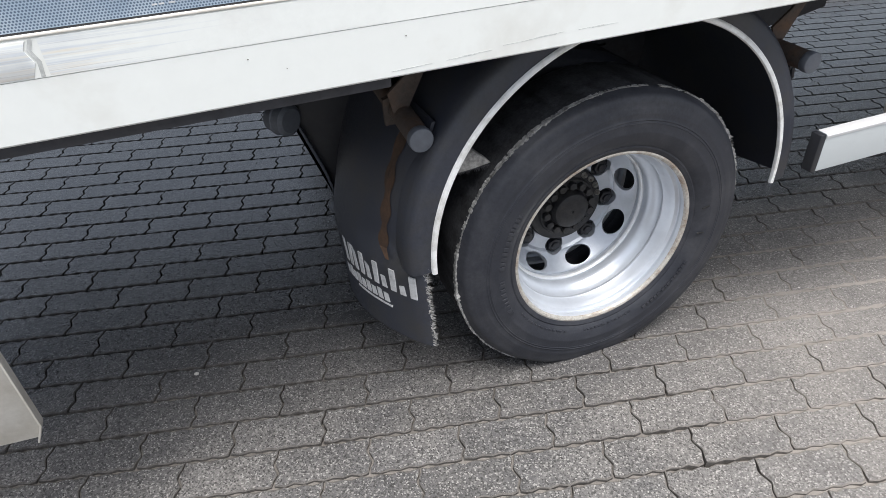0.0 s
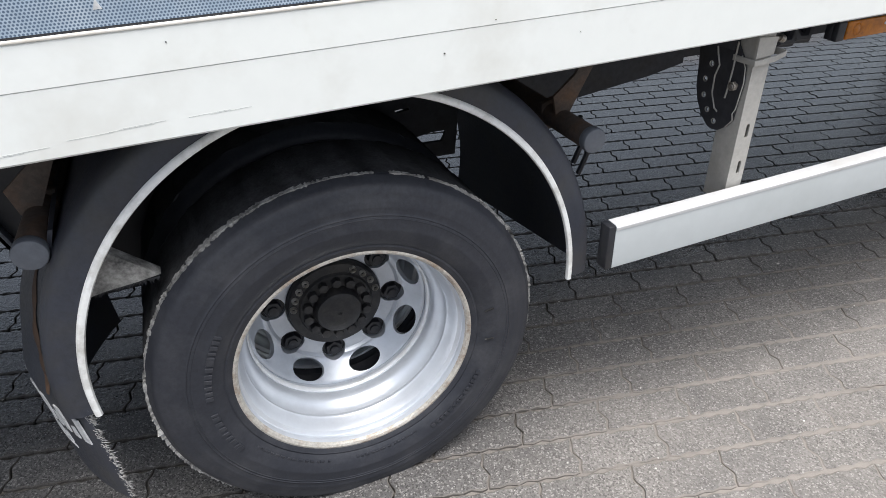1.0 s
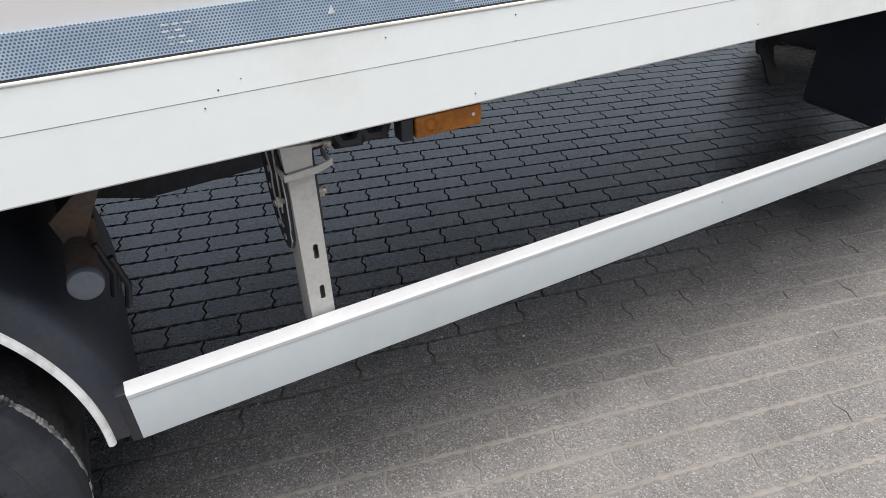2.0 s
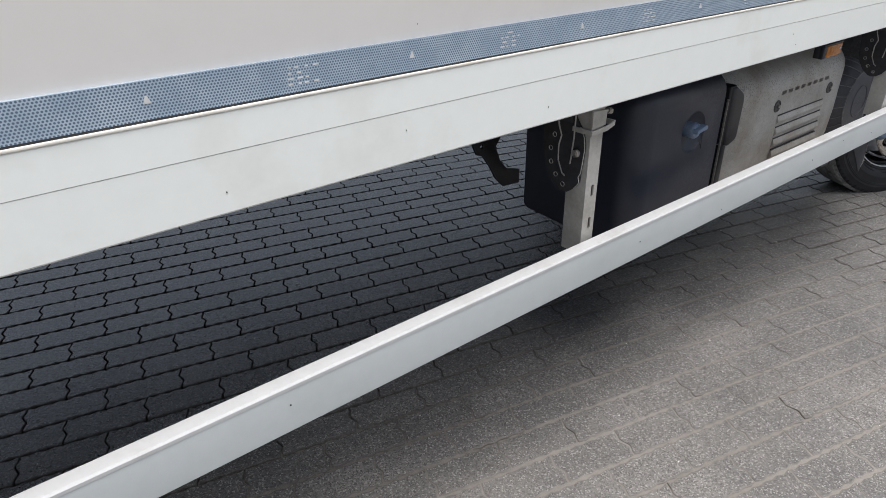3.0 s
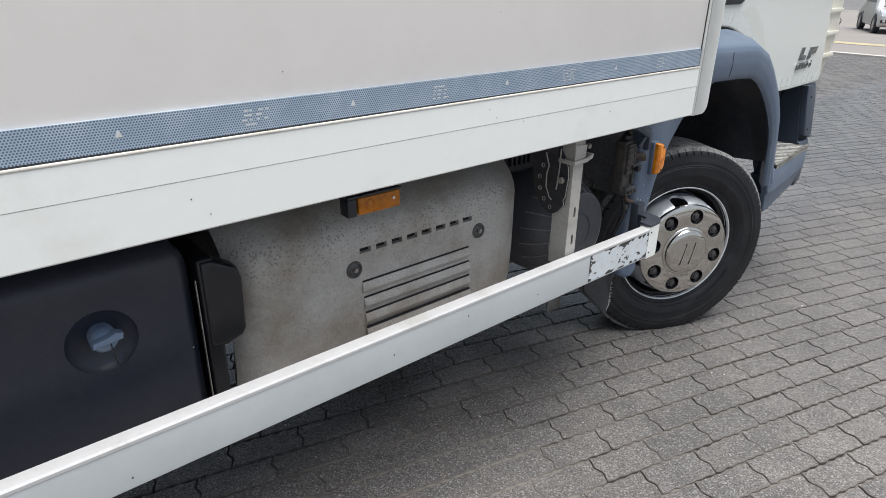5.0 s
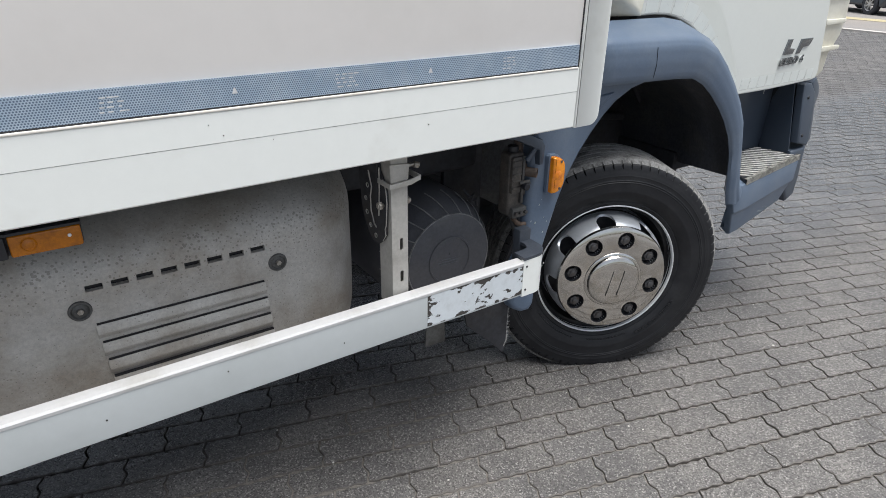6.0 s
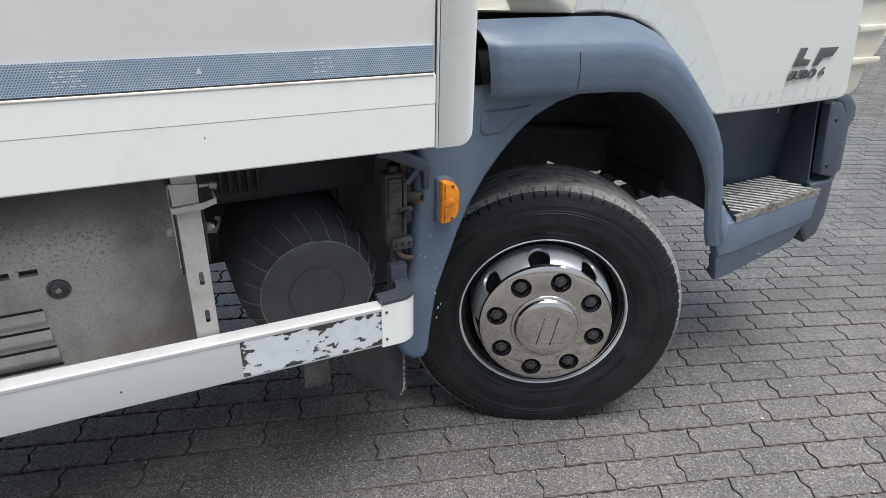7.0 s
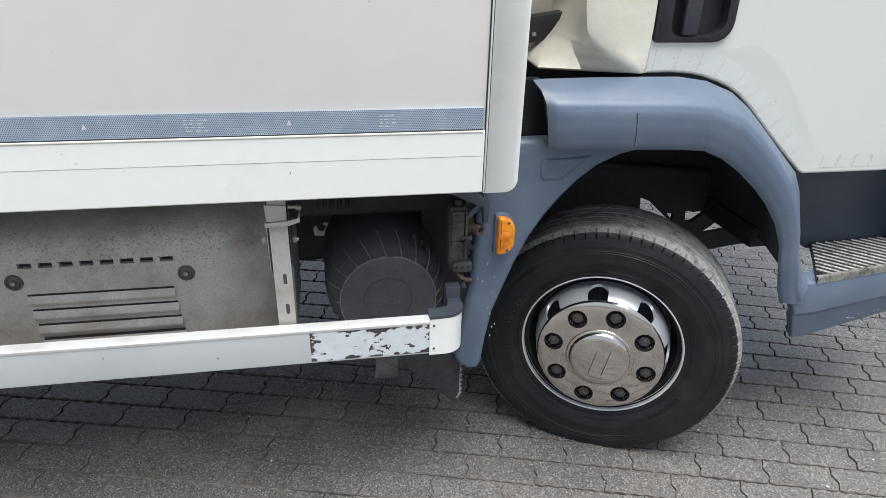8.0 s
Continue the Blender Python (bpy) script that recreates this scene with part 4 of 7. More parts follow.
def front_wheel(x, y, z, load, turn):
    """Rim flange at local y = 0; the disc stands out towards -y."""
    m = pose(x, y, z, 0, 0, turn)
    prof = [(0.2425, 0.006), (0.2465, 0.0), (0.2505, 0.0005), (0.251, 0.005), (0.246, 0.012), (0.236, 0.017), (0.230, 0.034), (0.224, 0.060), (0.218, 0.085), (0.214, 0.12)]
    back = [(r + 0.004, yy + 0.003) for r, yy in reversed(prof[4:])]
    # near-black barrel colour paints in the dark inside of the rim
    rim = part("front_wheel", lathe(prof + back, 96, closed=True), M_HUB, truck, "steel front wheel, barrel painted dark as in shade, with a bright cover, steered outwards", at=m, smooth=30)
    edge = lathe([(0.2450, 0.008), (0.2468, -0.010), (0.2482, -0.0190), (0.2512, -0.0212), (0.2540, -0.0196), (0.2560, -0.010), (0.2505, 0.004)], 120, closed=True)
    part("rim_edge", edge, M_FLANGE, rim, "pale silver rim flange")
    disc = [(0.2175, 0.085), (0.214, 0.060), (0.2125, 0.020), (0.210, -0.012), (0.205, -0.034), (0.198, -0.050), (0.188, -0.0605), (0.176, -0.066), (0.160, -0.068), (0.09, -0.068), (0.09, -0.058), (0.176, -0.056), (0.19, -0.048), (0.2, -0.030), (0.2065, 0.02), (0.209, 0.06), (0.212, 0.085)]
    bm = lathe(disc, 96, closed=True)
    cut = bmesh.new()
    for k in range(8):
        a = radians(9 + 45 * k)
        d = Vector((math.cos(a), 0, math.sin(a)))
        cyl(d * 0.175 + Vector((0, -0.053, 0)), d * 0.245 + Vector((0, -0.003, 0)), 0.0315, 24, bm=cut)
    bm = carve(bm, cut)
    bm = carve(bm, ring_holes(8, 0.1485, 0.0300, -0.12, -0.02, 33))
    part("wheel_disc", bm, M_DISC_SHADED, rim, "silver wheel disc with hand holes", smooth=30)
    part("wheel_back", lathe([(0.0, 0.03), (0.215, 0.03), (0.215, 0.045), (0.0, 0.045)], 48), M_DARK, rim, "dark brake drum behind the disc")
    cover = [(0.0, -0.083), (0.100, -0.083), (0.150, -0.081), (0.182, -0.077), (0.193, -0.072), (0.1965, -0.066), (0.196, -0.063), (0.180, -0.068), (0.0, -0.074)]
    bm = lathe(cover, 96)
    bm = carve(bm, ring_holes(8, 0.1485, 0.0300, -0.12, -0.03, 33))
    part("hub_cover", bm, M_CHROME, rim, "polished steel wheel cover with eight holes", smooth=30)
    cap = [(0.0, -0.104), (0.03, -0.1035), (0.070, -0.101), (0.086, -0.097), (0.092, -0.092), (0.094, -0.087), (0.1005, -0.0855), (0.104, -0.0825), (0.104, -0.078)]
    part("hub_cap", lathe(cap, 72), M_CHROME, rim, "polished hub cap with thin slanted scratches", smooth=50)
    for s in (-0.028, 0.012):
        part("cap_line", slab([(s, -0.05), (s + 0.0022, -0.05), (s + 0.020, 0.042), (s + 0.0185, 0.042)], -0.1048, -0.100), M_HUB, rim, "thin dark slanted line on the cap")
    for k in range(8):
        a = radians(33 + 45 * k)
        c = (0.1485 * math.cos(a), 0.1485 * math.sin(a))
        bm = hexagon(0.0185, -0.074, -0.046, c, turn=k * 23)
        cyl((c[0], -0.080, c[1]), (c[0], -0.06, c[1]), 0.0100, 14, b=0.0015, bm=bm)
        part("wheel_nut", bm, M_NUT, rim, "dull steel wheel nut in a dark recess")
        cupb = lathe([(0.0298, -0.078), (0.0298, -0.048), (0.024, -0.046), (0.0, -0.046)], 24, centre=(c[0], 0, c[1]))
        part("nut_recess", cupb, M_BLACK, rim, "dark recess round the nut")
    sidewall_marks(rim, 8, M_TYRE_FRONT)
    part("balance_weight", rbox(0.2375, 0.249, -0.008, 0.008, 0.045, 0.072, 0.002), M_NUT, rim, "small dark balance weight on the rim")
    part("tyre", tyre_mesh(0.408, 0.122, 0.248, load, 840, True, False, True, 0.009), [M_TYRE_FRONT, M_TREAD_FRONT], rim, "black tyre with fine shoulder notches and dusty tread", at=Matrix.Translation((0, 0.082, 0)), smooth=32)
    return rim


F_X, F_Y, F_Z = 5.444 + 0.1 * math.sin(radians(STEER)), 0.154 + 0.1 * math.cos(radians(STEER)), 0.329
front_wheel(F_X, F_Y, F_Z, F_Z - ground_z(F_X) - 0.001, -STEER)
front_wheel(F_X - 0.04, WIDE - F_Y - 0.02, F_Z, F_Z - ground_z(F_X) - 0.001, 180 - STEER)


# ---- rear mudguard, flap and their brackets ----
def rear_mudguard():
    c = (R_X, 0, 0.479)
    prof = [(0.474, 0.088), (0.500, 0.087), (0.520, 0.092), (0.531, 0.106), (0.535, 0.128), (0.535, 0.79), (0.529, 0.79), (0.529, 0.130), (0.524, 0.112), (0.512, 0.099), (0.498, 0.095), (0.474, 0.096)]
    shell = lathe(prof, 72, c, True, -2, 184)
    for v in shell.verts:  # its front end reaches lower towards the chassis
        a = math.atan2(v.co.z - c[2], v.co.x - c[0])
        if -0.1 < a < 0.6 and v.co.y > 0.45:
            a -= radians(10.5) * (v.co.y - 0.45) / 0.335 * (0.6 - a) / 0.63
            r = math.hypot(v.co.z - c[2], v.co.x - c[0])
            v.co.x, v.co.z = c[0] + r * math.cos(a), c[2] + r * math.sin(a)
    guard = part("rear_mudguard", shell, M_BLACK_DUST, truck, "black plastic mudguard over the rear wheels", smooth=40)
    trim = [(0.467, 0.086), (0.469, 0.081), (0.4745, 0.080), (0.479, 0.082), (0.481, 0.087), (0.478, 0.090), (0.469, 0.091)]
    part("trim", lathe(trim, 96, c, True, -2.5, 185), M_TRIM, guard, "thin white rubber trim along the edge", smooth=50)
    # the pale torn plate inside the guard
    part("splash_plate", slab([(-0.40, 0.66), (-0.365, 0.735), (-0.335, 0.745), (-0.262, 0.677), (-0.30, 0.672), (-0.35, 0.668)], 0.134, 0.16, 0.002), M_SPLASH, guard, "muddy pale splash plate with a pointed tip")
    bm = bmesh.new()
    rr = random.Random(11)
    for k in range(60):
        x = -0.40 + 0.135 * k / 60
        z = 0.667 + (x + 0.40) * 0.05
        slab([(x, z), (x + 0.0025, z), (x + 0.002, z - rr.uniform(0.003, 0.012))], 0.136, 0.14, bm=bm)
    tagged(part("brush_edge", bm, M_BLACK, guard, "black bristles below the splash plate"), kind="stuff")
    for x, tilt in ((-0.423, 1), (0.578, -1)):
        z = 0.775 if x < 0 else 0.762
        tube = part("mudguard_stay", cyl((x, 0.125, z), (x + 0.02 * tilt, 0.84, z + 0.02), 0.0245, 24), M_RUST, truck, "rusty brown round steel mudguard stay")
        part("end_cap", cyl((x, 0.108, z), (x, 0.130, z), 0.026, 28, b=0.004), M_CAP, tube, "grey plastic end cap")
        bm = slab([(x - 0.02, z + 0.015), (x + 0.012, z + 0.02), (x + 0.05, z + 0.09), (x + 0.085, z + 0.15), (x + 0.05, z + 0.155), (x + 0.02, z + 0.10), (x - 0.03, z + 0.06)], 0.225, 0.232, 0.001)
        part("clamp", bm, M_RUST, tube, "bent rusty strap clamp")
        bm = slab([(x - 0.028, z - 0.03), (x + 0.028, z - 0.03), (x + 0.03, z + 0.03), (x, z + 0.04), (x - 0.03, z + 0.03)], 0.27, 0.284, 0.002)
        part("clamp_plate", bm, M_RUST, tube, "rusty clamp plate round the stay")
    bm = bmesh.new()
    for x, z in ((0.60, 0.72), (0.615, 0.69)):
        pipe([(x, 0.2, z + 0.06), (x + 0.012, 0.2, z), (x, 0.21, z - 0.05)], 0.006, 8, bm)
    tagged(part("wire", bm, M_BLACK, guard, "loose black wire by the stay"), kind="stuff")
    # spring and brake gear ahead of the axle: a dark plate with ragged openings
    gear = slab([(0.20, 0.95), (0.20, 0.63), (0.317, 0.576), (0.412, 0.542), (0.463, 0.510), (0.529, 0.507), (0.575, 0.95)], 0.71, 0.722)
    gaps = bmesh.new()
    for hole in ([(0.412, 0.580), (0.458, 0.587), (0.504, 0.585), (0.498, 0.569), (0.489, 0.554), (0.432, 0.557)], [(0.355, 0.668), (0.396, 0.671), (0.397, 0.664), (0.357, 0.660)]):
        slab(hole, 0.69, 0.74, bm=gaps)
    part("spring_plate", carve(gear, gaps), M_DARK, truck, "black plate of the spring gear with ragged openings")
    # flap: a tall rubber sheet hung from the stay, bowed out to the rear
    n, h = 20, 18
    F_TOP, F_LOW = 0.80, 0.228

    def bow(y, z):
        t = min(1.0, max(0.0, (y - 0.095) / 0.56))
        k = min(1.0, max(0.0, (F_TOP - z) / 0.34))
        top = max(0.0, (z - 0.56) / 0.28)
        return -0.437 - 0.012 * (min(z, 0.56) - F_LOW) / 0.26 - 0.118 * k * math.sin(math.pi * t) ** 0.85 - 0.02 * t + 0.075 * top ** 1.5

    bm = bmesh.new()
    grid = []
    for off in (0.0, 0.007):
        rows = []
        for j in range(h + 1):
            z = F_TOP - (F_TOP - F_LOW) * j / h
            rows.append([bm.verts.new((bow(0.095 + 0.56 * i / n, z) + off, 0.095 + 0.56 * i / n + (0.035 if z > 0.47 else 0) * (1 - i / n), z + (0.10 * (i / n - 0.45) ** 2 if j == h and i / n > 0.45 else 0))) for i in range(n + 1)])
        grid.append(rows)
    for rows in grid:
        for j in range(h):
            for i in range(n):
                bm.faces.new((rows[j][i], rows[j][i + 1], rows[j + 1][i + 1], rows[j + 1][i]))
    a, b = grid
    rim = [(0, i) for i in range(n + 1)] + [(j, n) for j in range(1, h + 1)] + [(h, i) for i in range(n - 1, -1, -1)] + [(j, 0) for j in range(h - 1, 0, -1)]
    for k in range(len(rim)):
        (j0, i0), (j1, i1) = rim[k], rim[(k + 1) % len(rim)]
        bm.faces.new((a[j0][i0], a[j1][i1], b[j1][i1], b[j0][i0]))
    bmesh.ops.recalc_face_normals(bm, faces=bm.faces[:])
    flap = part("mud_flap", bm, M_BLACK_DUST, truck, "tall bowed black rubber mud flap with white lettering bars", smooth=60)
    bm = bmesh.new()
    prev = None
    for k in range(19):
        z = 0.745 - 0.0155 * k
        yc = 0.188 + 0.005 * math.sin(k * 0.45) - 0.0012 * k
        w = 0.017 + 0.005 * math.sin(k * 1.3) - 0.0004 * k
        cur = [bm.verts.new((bow(y, z) - 0.0016, y + (0.03 if z > 0.47 else 0.0), z)) for y in (yc - w, yc, yc + w)]
        if prev:
            for i in range(2):
                bm.faces.new((prev[i], prev[i + 1], cur[i + 1], cur[i]))
        prev = cur
    part("rust_run", bm, M_RUST_STAIN, flap, "orange rust run below the stay")

    def band(y0, y1, z0, z1, skew=0.0):
        bm2 = bmesh.new()
        m = 6
        rows = []
        for z in (z0, z1):
            rows.append([bm2.verts.new((bow(y0 + (y1 - y0) * i / m, z) - 0.0015, y0 + (y1 - y0) * i / m + (skew if z == z1 else 0), z)) for i in range(m + 1)])
        for i in range(m):
            bm2.faces.new((rows[0][i], rows[0][i + 1], rows[1][i + 1], rows[1][i]))
        ext = bmesh.ops.extrude_face_region(bm2, geom=bm2.faces[:])
        for v in ext["geom"]:
            if isinstance(v, bmesh.types.BMVert):
                v.co.x += 0.003
        bmesh.ops.recalc_face_normals(bm2, faces=bm2.faces[:])
        return bm2

    for k in range(10):
        y0 = 0.112 + 0.0245 * k
        part("letter_bar", band(y0, y0 + 0.0135, 0.372, 0.440, 0.006 if k % 2 else -0.004), M_LETTER, flap, "white upright bar of worn lettering")
    for k in range(9):
        y0 = 0.185 + 0.0195 * k
        part("letter_bar", band(y0, y0 + 0.014, 0.326, 0.352 + 0.005 * (k % 2), 0.003), M_LETTER, flap, "small white bar of worn lettering")
    part("underline", band(0.18, 0.30, 0.312, 0.318), M_LETTER, flap, "thin white underline")
    rr = random.Random(5)
    bm = bmesh.new()
    for k in range(220):
        z = rr.uniform(0.228, 0.478)
        x = -0.437 - 0.012 * (z - 0.228) / 0.26
        L = rr.uniform(0.004, 0.016)
        d = Vector((rr.uniform(0.2, 1), -rr.uniform(0.1, 0.7), rr.uniform(-0.6, 0.4))).normalized() * L
        p = Vector((x + rr.uniform(0, 0.01), 0.096, z))
        s = Vector((0, 0.0006, 0.0009))
        bm.faces.new([bm.verts.new(p - s), bm.verts.new(p + s), bm.verts.new(p + d)])
    tagged(part("bristle_edge", bm, M_BRISTLE, flap, "frayed grey bristles along the flap's edge"), kind="stuff")
    # inner bits seen past the guard
    part("brake_chamber", lathe([(0.0, 0.0), (0.05, 0.0), (0.066, 0.012), (0.066, 0.05), (0.07, 0.055), (0.066, 0.06), (0.06, 0.1), (0.03, 0.13), (0, 0.13)], 32), M_CAP, truck, "grey spring brake chamber", at=pose(-0.622, 0.560, 0.674, 0, 0, 35) @ Matrix.Diagonal((0.62, 0.62, 0.62, 1)))
    plate = part("hanger_plate", slab([(-0.645, 0.90), (-0.640, 0.71), (-0.603, 0.635), (-0.556, 0.50), (-0.536, 0.41), (-0.50, 0.38), (-0.16, 0.38), (-0.16, 0.90)], 0.60, 0.615, 0.003), M_BLACK, truck, "dark grimy hanger plate behind the guard")
    part("strut", slab([(-0.628, 0.70), (-0.594, 0.63), (-0.549, 0.495), (-0.536, 0.42), (-0.547, 0.42), (-0.566, 0.50), (-0.612, 0.64), (-0.640, 0.70)], 0.575, 0.598, 0.006), M_CAP, plate, "worn grey strut along the plate")
    part("strut_knob", lathe([(0.0, 0.0), (0.014, 0.003), (0.021, 0.012), (0.021, 0.03), (0.0, 0.032)], 24, centre=(-0.540, 0.570, 0.387)), M_CAP, plate, "rounded grey end of the strut")


rear_mudguard()


# ---- rear bracket plate ----
def rear_plate():
    bm = slab([(-1.50, 0.42), (-1.236, 0.399), (-1.219, 0.437), (-1.219, 0.95), (-1.50, 0.95)], 0.0, 0.004, 0.0015)
    pl = part("side_plate", bm, M_ALU, truck, "dull aluminium side plate with a folded edge")
    part("fold", slab([(-1.236, 0.399), (-1.219, 0.437), (-1.219, 0.95), (-1.2225, 0.95), (-1.2225, 0.438), (-1.239, 0.401)], -0.016, 0.0, 0.001), M_ALU, pl, "folded edge of the plate")
    part("stiffener", rbox(-1.46, -1.40, 0.004, 0.05, 0.45, 0.97, 0.004), M_ALU, pl, "upright stiffener behind the plate")


rear_plate()


# ---- side guard ----
G_LO, G_HI, G_Y = 0.512, 0.614, 0.015


def side_guard():
    prof = [(G_Y + 0.001, G_LO), (G_Y, G_LO + 0.004), (G_Y, G_HI - 0.012), (G_Y - 0.0015, G_HI - 0.0105), (G_Y - 0.002, G_HI - 0.004), (G_Y + 0.0015, G_HI), (G_Y + 0.028, G_HI + 0.001), (G_Y + 0.030, G_HI - 0.002), (G_Y + 0.030, G_HI - 0.006), (G_Y + 0.006, G_HI - 0.007),
            (G_Y + 0.006, G_LO + 0.004), (G_Y + 0.012, G_LO + 0.003), (G_Y + 0.012, G_LO)]
    bm = bmesh.new()
    ends = [[bm.verts.new((x, y, z)) for y, z in prof] for x in (0.582, 4.889)]
    for i in range(len(prof)):
        j = (i + 1) % len(prof)
        bm.faces.new((ends[0][i], ends[0][j], ends[1][j], ends[1][i]))
    bm.faces.new(ends[0])
    bm.faces.new(ends[1][::-1])
    bmesh.ops.recalc_face_normals(bm, faces=bm.faces[:])
    for f in bm.faces:
        c = f.calc_center_median()
        if c.z > G_HI - 0.0115:
            f.material_index = 1
    guard = part("side_guard", bm, [M_GUARD, M_GUARD_TOP], truck, "pale grey-white aluminium side guard rail", smooth=25)
    part("rear_end_cap", rbox(0.566, 0.585, G_Y + 0.001, G_Y + 0.032, G_LO - 0.001, G_HI - 0.001, 0.003), M_BLACK, guard, "black plastic end cap")
    # rounded front end turning in, with a black corner piece on top
    arc = [(4.889, G_Y - 0.001)] + [(4.930 + 0.052 * math.sin(radians(a)), G_Y - 0.001 + 0.052 * (1 - math.cos(radians(a)))) for a in range(0, 91, 10)] + [(4.982, 0.125)]
    inner = [(4.889, G_Y + 0.009)] + [(4.930 + 0.042 * math.sin(radians(a)), G_Y + 0.009 + 0.042 * (1 - math.cos(radians(a)))) for a in range(0, 91, 10)] + [(4.972, 0.125)]

    def bend(path_a, path_b, z0, z1):
        b = bmesh.new()
        poly = path_a + path_b[::-1]
        lo = [b.verts.new((x, y, z0)) for x, y in poly]
        hi = [b.verts.new((x, y, z1)) for x, y in poly]
        b.faces.new(lo[::-1])
        b.faces.new(hi)
        for i in range(len(poly)):
            j = (i + 1) % len(poly)
            b.faces.new((lo[i], lo[j], hi[j], hi[i]))
        bmesh.ops.recalc_face_normals(b, faces=b.faces[:])
        return b

    part("front_end", bend(arc, inner, G_LO - 0.004, G_HI + 0.004), M_RAIL, guard, "white rounded end piece turned inwards", smooth=25)
    wide = [(x, y - 0.0015) if x < 4.93 else (x + 0.002, y) for x, y in arc]
    deep = [(4.889, G_Y + 0.04), (4.920, G_Y + 0.042), (4.940, 0.062), (4.948, 0.08), (4.948, 0.125)]
    part("corner_piece", bend(wide, deep, G_HI + 0.004, G_HI + 0.012), M_CORNER, guard, "dark grey plastic corner on the end piece", smooth=25)
    part("end_tongue", rbox(4.945, 4.985, 0.10, 0.13, G_LO + 0.02, G_HI + 0.045, 0.003), M_CORNER, guard, "dark grey plastic tongue behind the corner")
    for z in (G_LO + 0.016, G_HI - 0.016):
        part("rivet", cyl((4.90, G_Y - 0.003, z), (4.90, G_Y + 0.004, z), 0.0032, 12, b=0.001), M_NUT, guard, "small rivet in the end piece")
    # the stripped label: white scraps on black glue
    base = rbox(4.585, 4.888, G_Y - 0.0006, G_Y + 0.002, G_LO + 0.005, G_HI - 0.0125, 0)
    part("label_scrap", base, M_LABEL, guard, "torn remains of a label, white scraps on black glue")
    bm = bmesh.new()
    for x, z in ((4.36, 0.55), (3.87, 0.555), (2.9, 0.56), (3.3, 0.535), (1.9, 0.57), (4.1, 0.575)):
        cyl((x, G_Y - 0.001, z), (x, G_Y + 0.001, z), 0.0017, 8, bm=bm)
    tagged(part("chip", bm, M_GRIME, guard, "tiny dark chips in the rail"), kind="stuff")
    # uprights
    for x in (0.916, 2.722, 4.531):
        x0, x1 = x - 0.0205, x + 0.0220
        body = slab([(x0, 0.575), (x1, 0.575), (x1, 0.965), (x0, 0.965)], 0.052, 0.056)
        for s in (x0, x1 - 0.004):
            rbox(s, s + 0.004, 0.0555, 0.112, 0.575, 0.965, 0.0008, 1, bm=body)
        cut = bmesh.new()
        for z in (0.7395, 0.655):
            slab(rounded(x + 0.0005, x + 0.0095, z - 0.0155, z + 0.0155, 0.0044), 0.04, 0.07, bm=cut)
        body = carve(body, cut)
        part("post", body, M_POST, guard, "weathered aluminium upright with two slots", smooth=25)
        # strap clamp round the upright
        st = slab([(x0 - 0.008, 0.882), (x1 + 0.004, 0.885), (x1 + 0.028, 0.893), (x1 + 0.030, 0.904), (x1 + 0.003, 0.897), (x0 - 0.007, 0.893)], 0.042, 0.0455, 0.0008)
        rbox(x1 + 0.0255, x1 + 0.0295, 0.0425, 0.09, 0.892, 0.905, 0.001, bm=st)
        rbox(x0 - 0.008, x0 - 0.004, 0.0425, 0.10, 0.882, 0.894, 0.001, bm=st)
        part("strap", st, M_POST, guard, "flat metal strap clamp")
        pa = slab([(x0 - 0.004, 0.896), (x1 - 0.002, 0.899), (x1 + 0.001, 0.934), (x0 - 0.006, 0.938)], 0.045, 0.0505, 0.001)
        part("clamp_pad", pa, M_POST, guard, "folded metal pad above the strap")
        # swung side plates with a row of holes, and pivot bolts
        for px, s in ((x0 - 0.006, -1), (x1 + 0.002, 1)):
            yz = [(0.098, 0.965), (0.092, 0.915), (0.077, 0.896), (0.064, 0.874), (0.060, 0.845), (0.063, 0.817), (0.066, 0.788), (0.068, 0.763), (0.083, 0.744), (0.103, 0.729), (0.120, 0.726), (0.134, 0.729), (0.157, 0.747), (0.176, 0.776), (0.186, 0.805), (0.190, 0.846), (0.196, 0.90), (0.198, 0.965)]
            if s > 0:
                yz = [(0.06, 0.965), (0.06, 0.79), (0.07, 0.765), (0.085, 0.77), (0.10, 0.83), (0.11, 0.965)]
            b = bmesh.new()
            va = [b.verts.new((px, y, z)) for y, z in yz]
            vb = [b.verts.new((px + 0.004, y, z)) for y, z in yz]
            b.faces.new(va)
            b.faces.new(vb[::-1])
            for i in range(len(yz)):
                j = (i + 1) % len(yz)
                b.faces.new((va[i], vb[i], vb[j], va[j]))
            bmesh.ops.recalc_face_normals(b, faces=b.faces[:])
            if s < 0:
                cut = bmesh.new()
                for y, z in ((0.153, 0.861), (0.163, 0.826), (0.159, 0.792), (0.142, 0.764), (0.118, 0.745)):
                    cyl((px - 0.02, y, z), (px + 0.02, y, z), 0.0058, 14, bm=cut)
                b = carve(b, cut)
            plate = part("swing_plate", b, M_DARK, guard, "black steel swing plate with a row of holes")
            if s < 0:
                for y, z in ((0.153, 0.861), (0.163, 0.826), (0.159, 0.792), (0.142, 0.764), (0.118, 0.745)):
                    bush = lathe([(0.0052, -0.0012), (0.0064, -0.0012), (0.0064, 0.0012), (0.0052, 0.0012)], 14, closed=True)
                    bush.transform(Matrix.Translation((px, y, z)) @ Matrix.Rotation(radians(90), 4, "Z"))
                    part("hole_rim", bush, M_POST, plate, "pale rim of a hole")
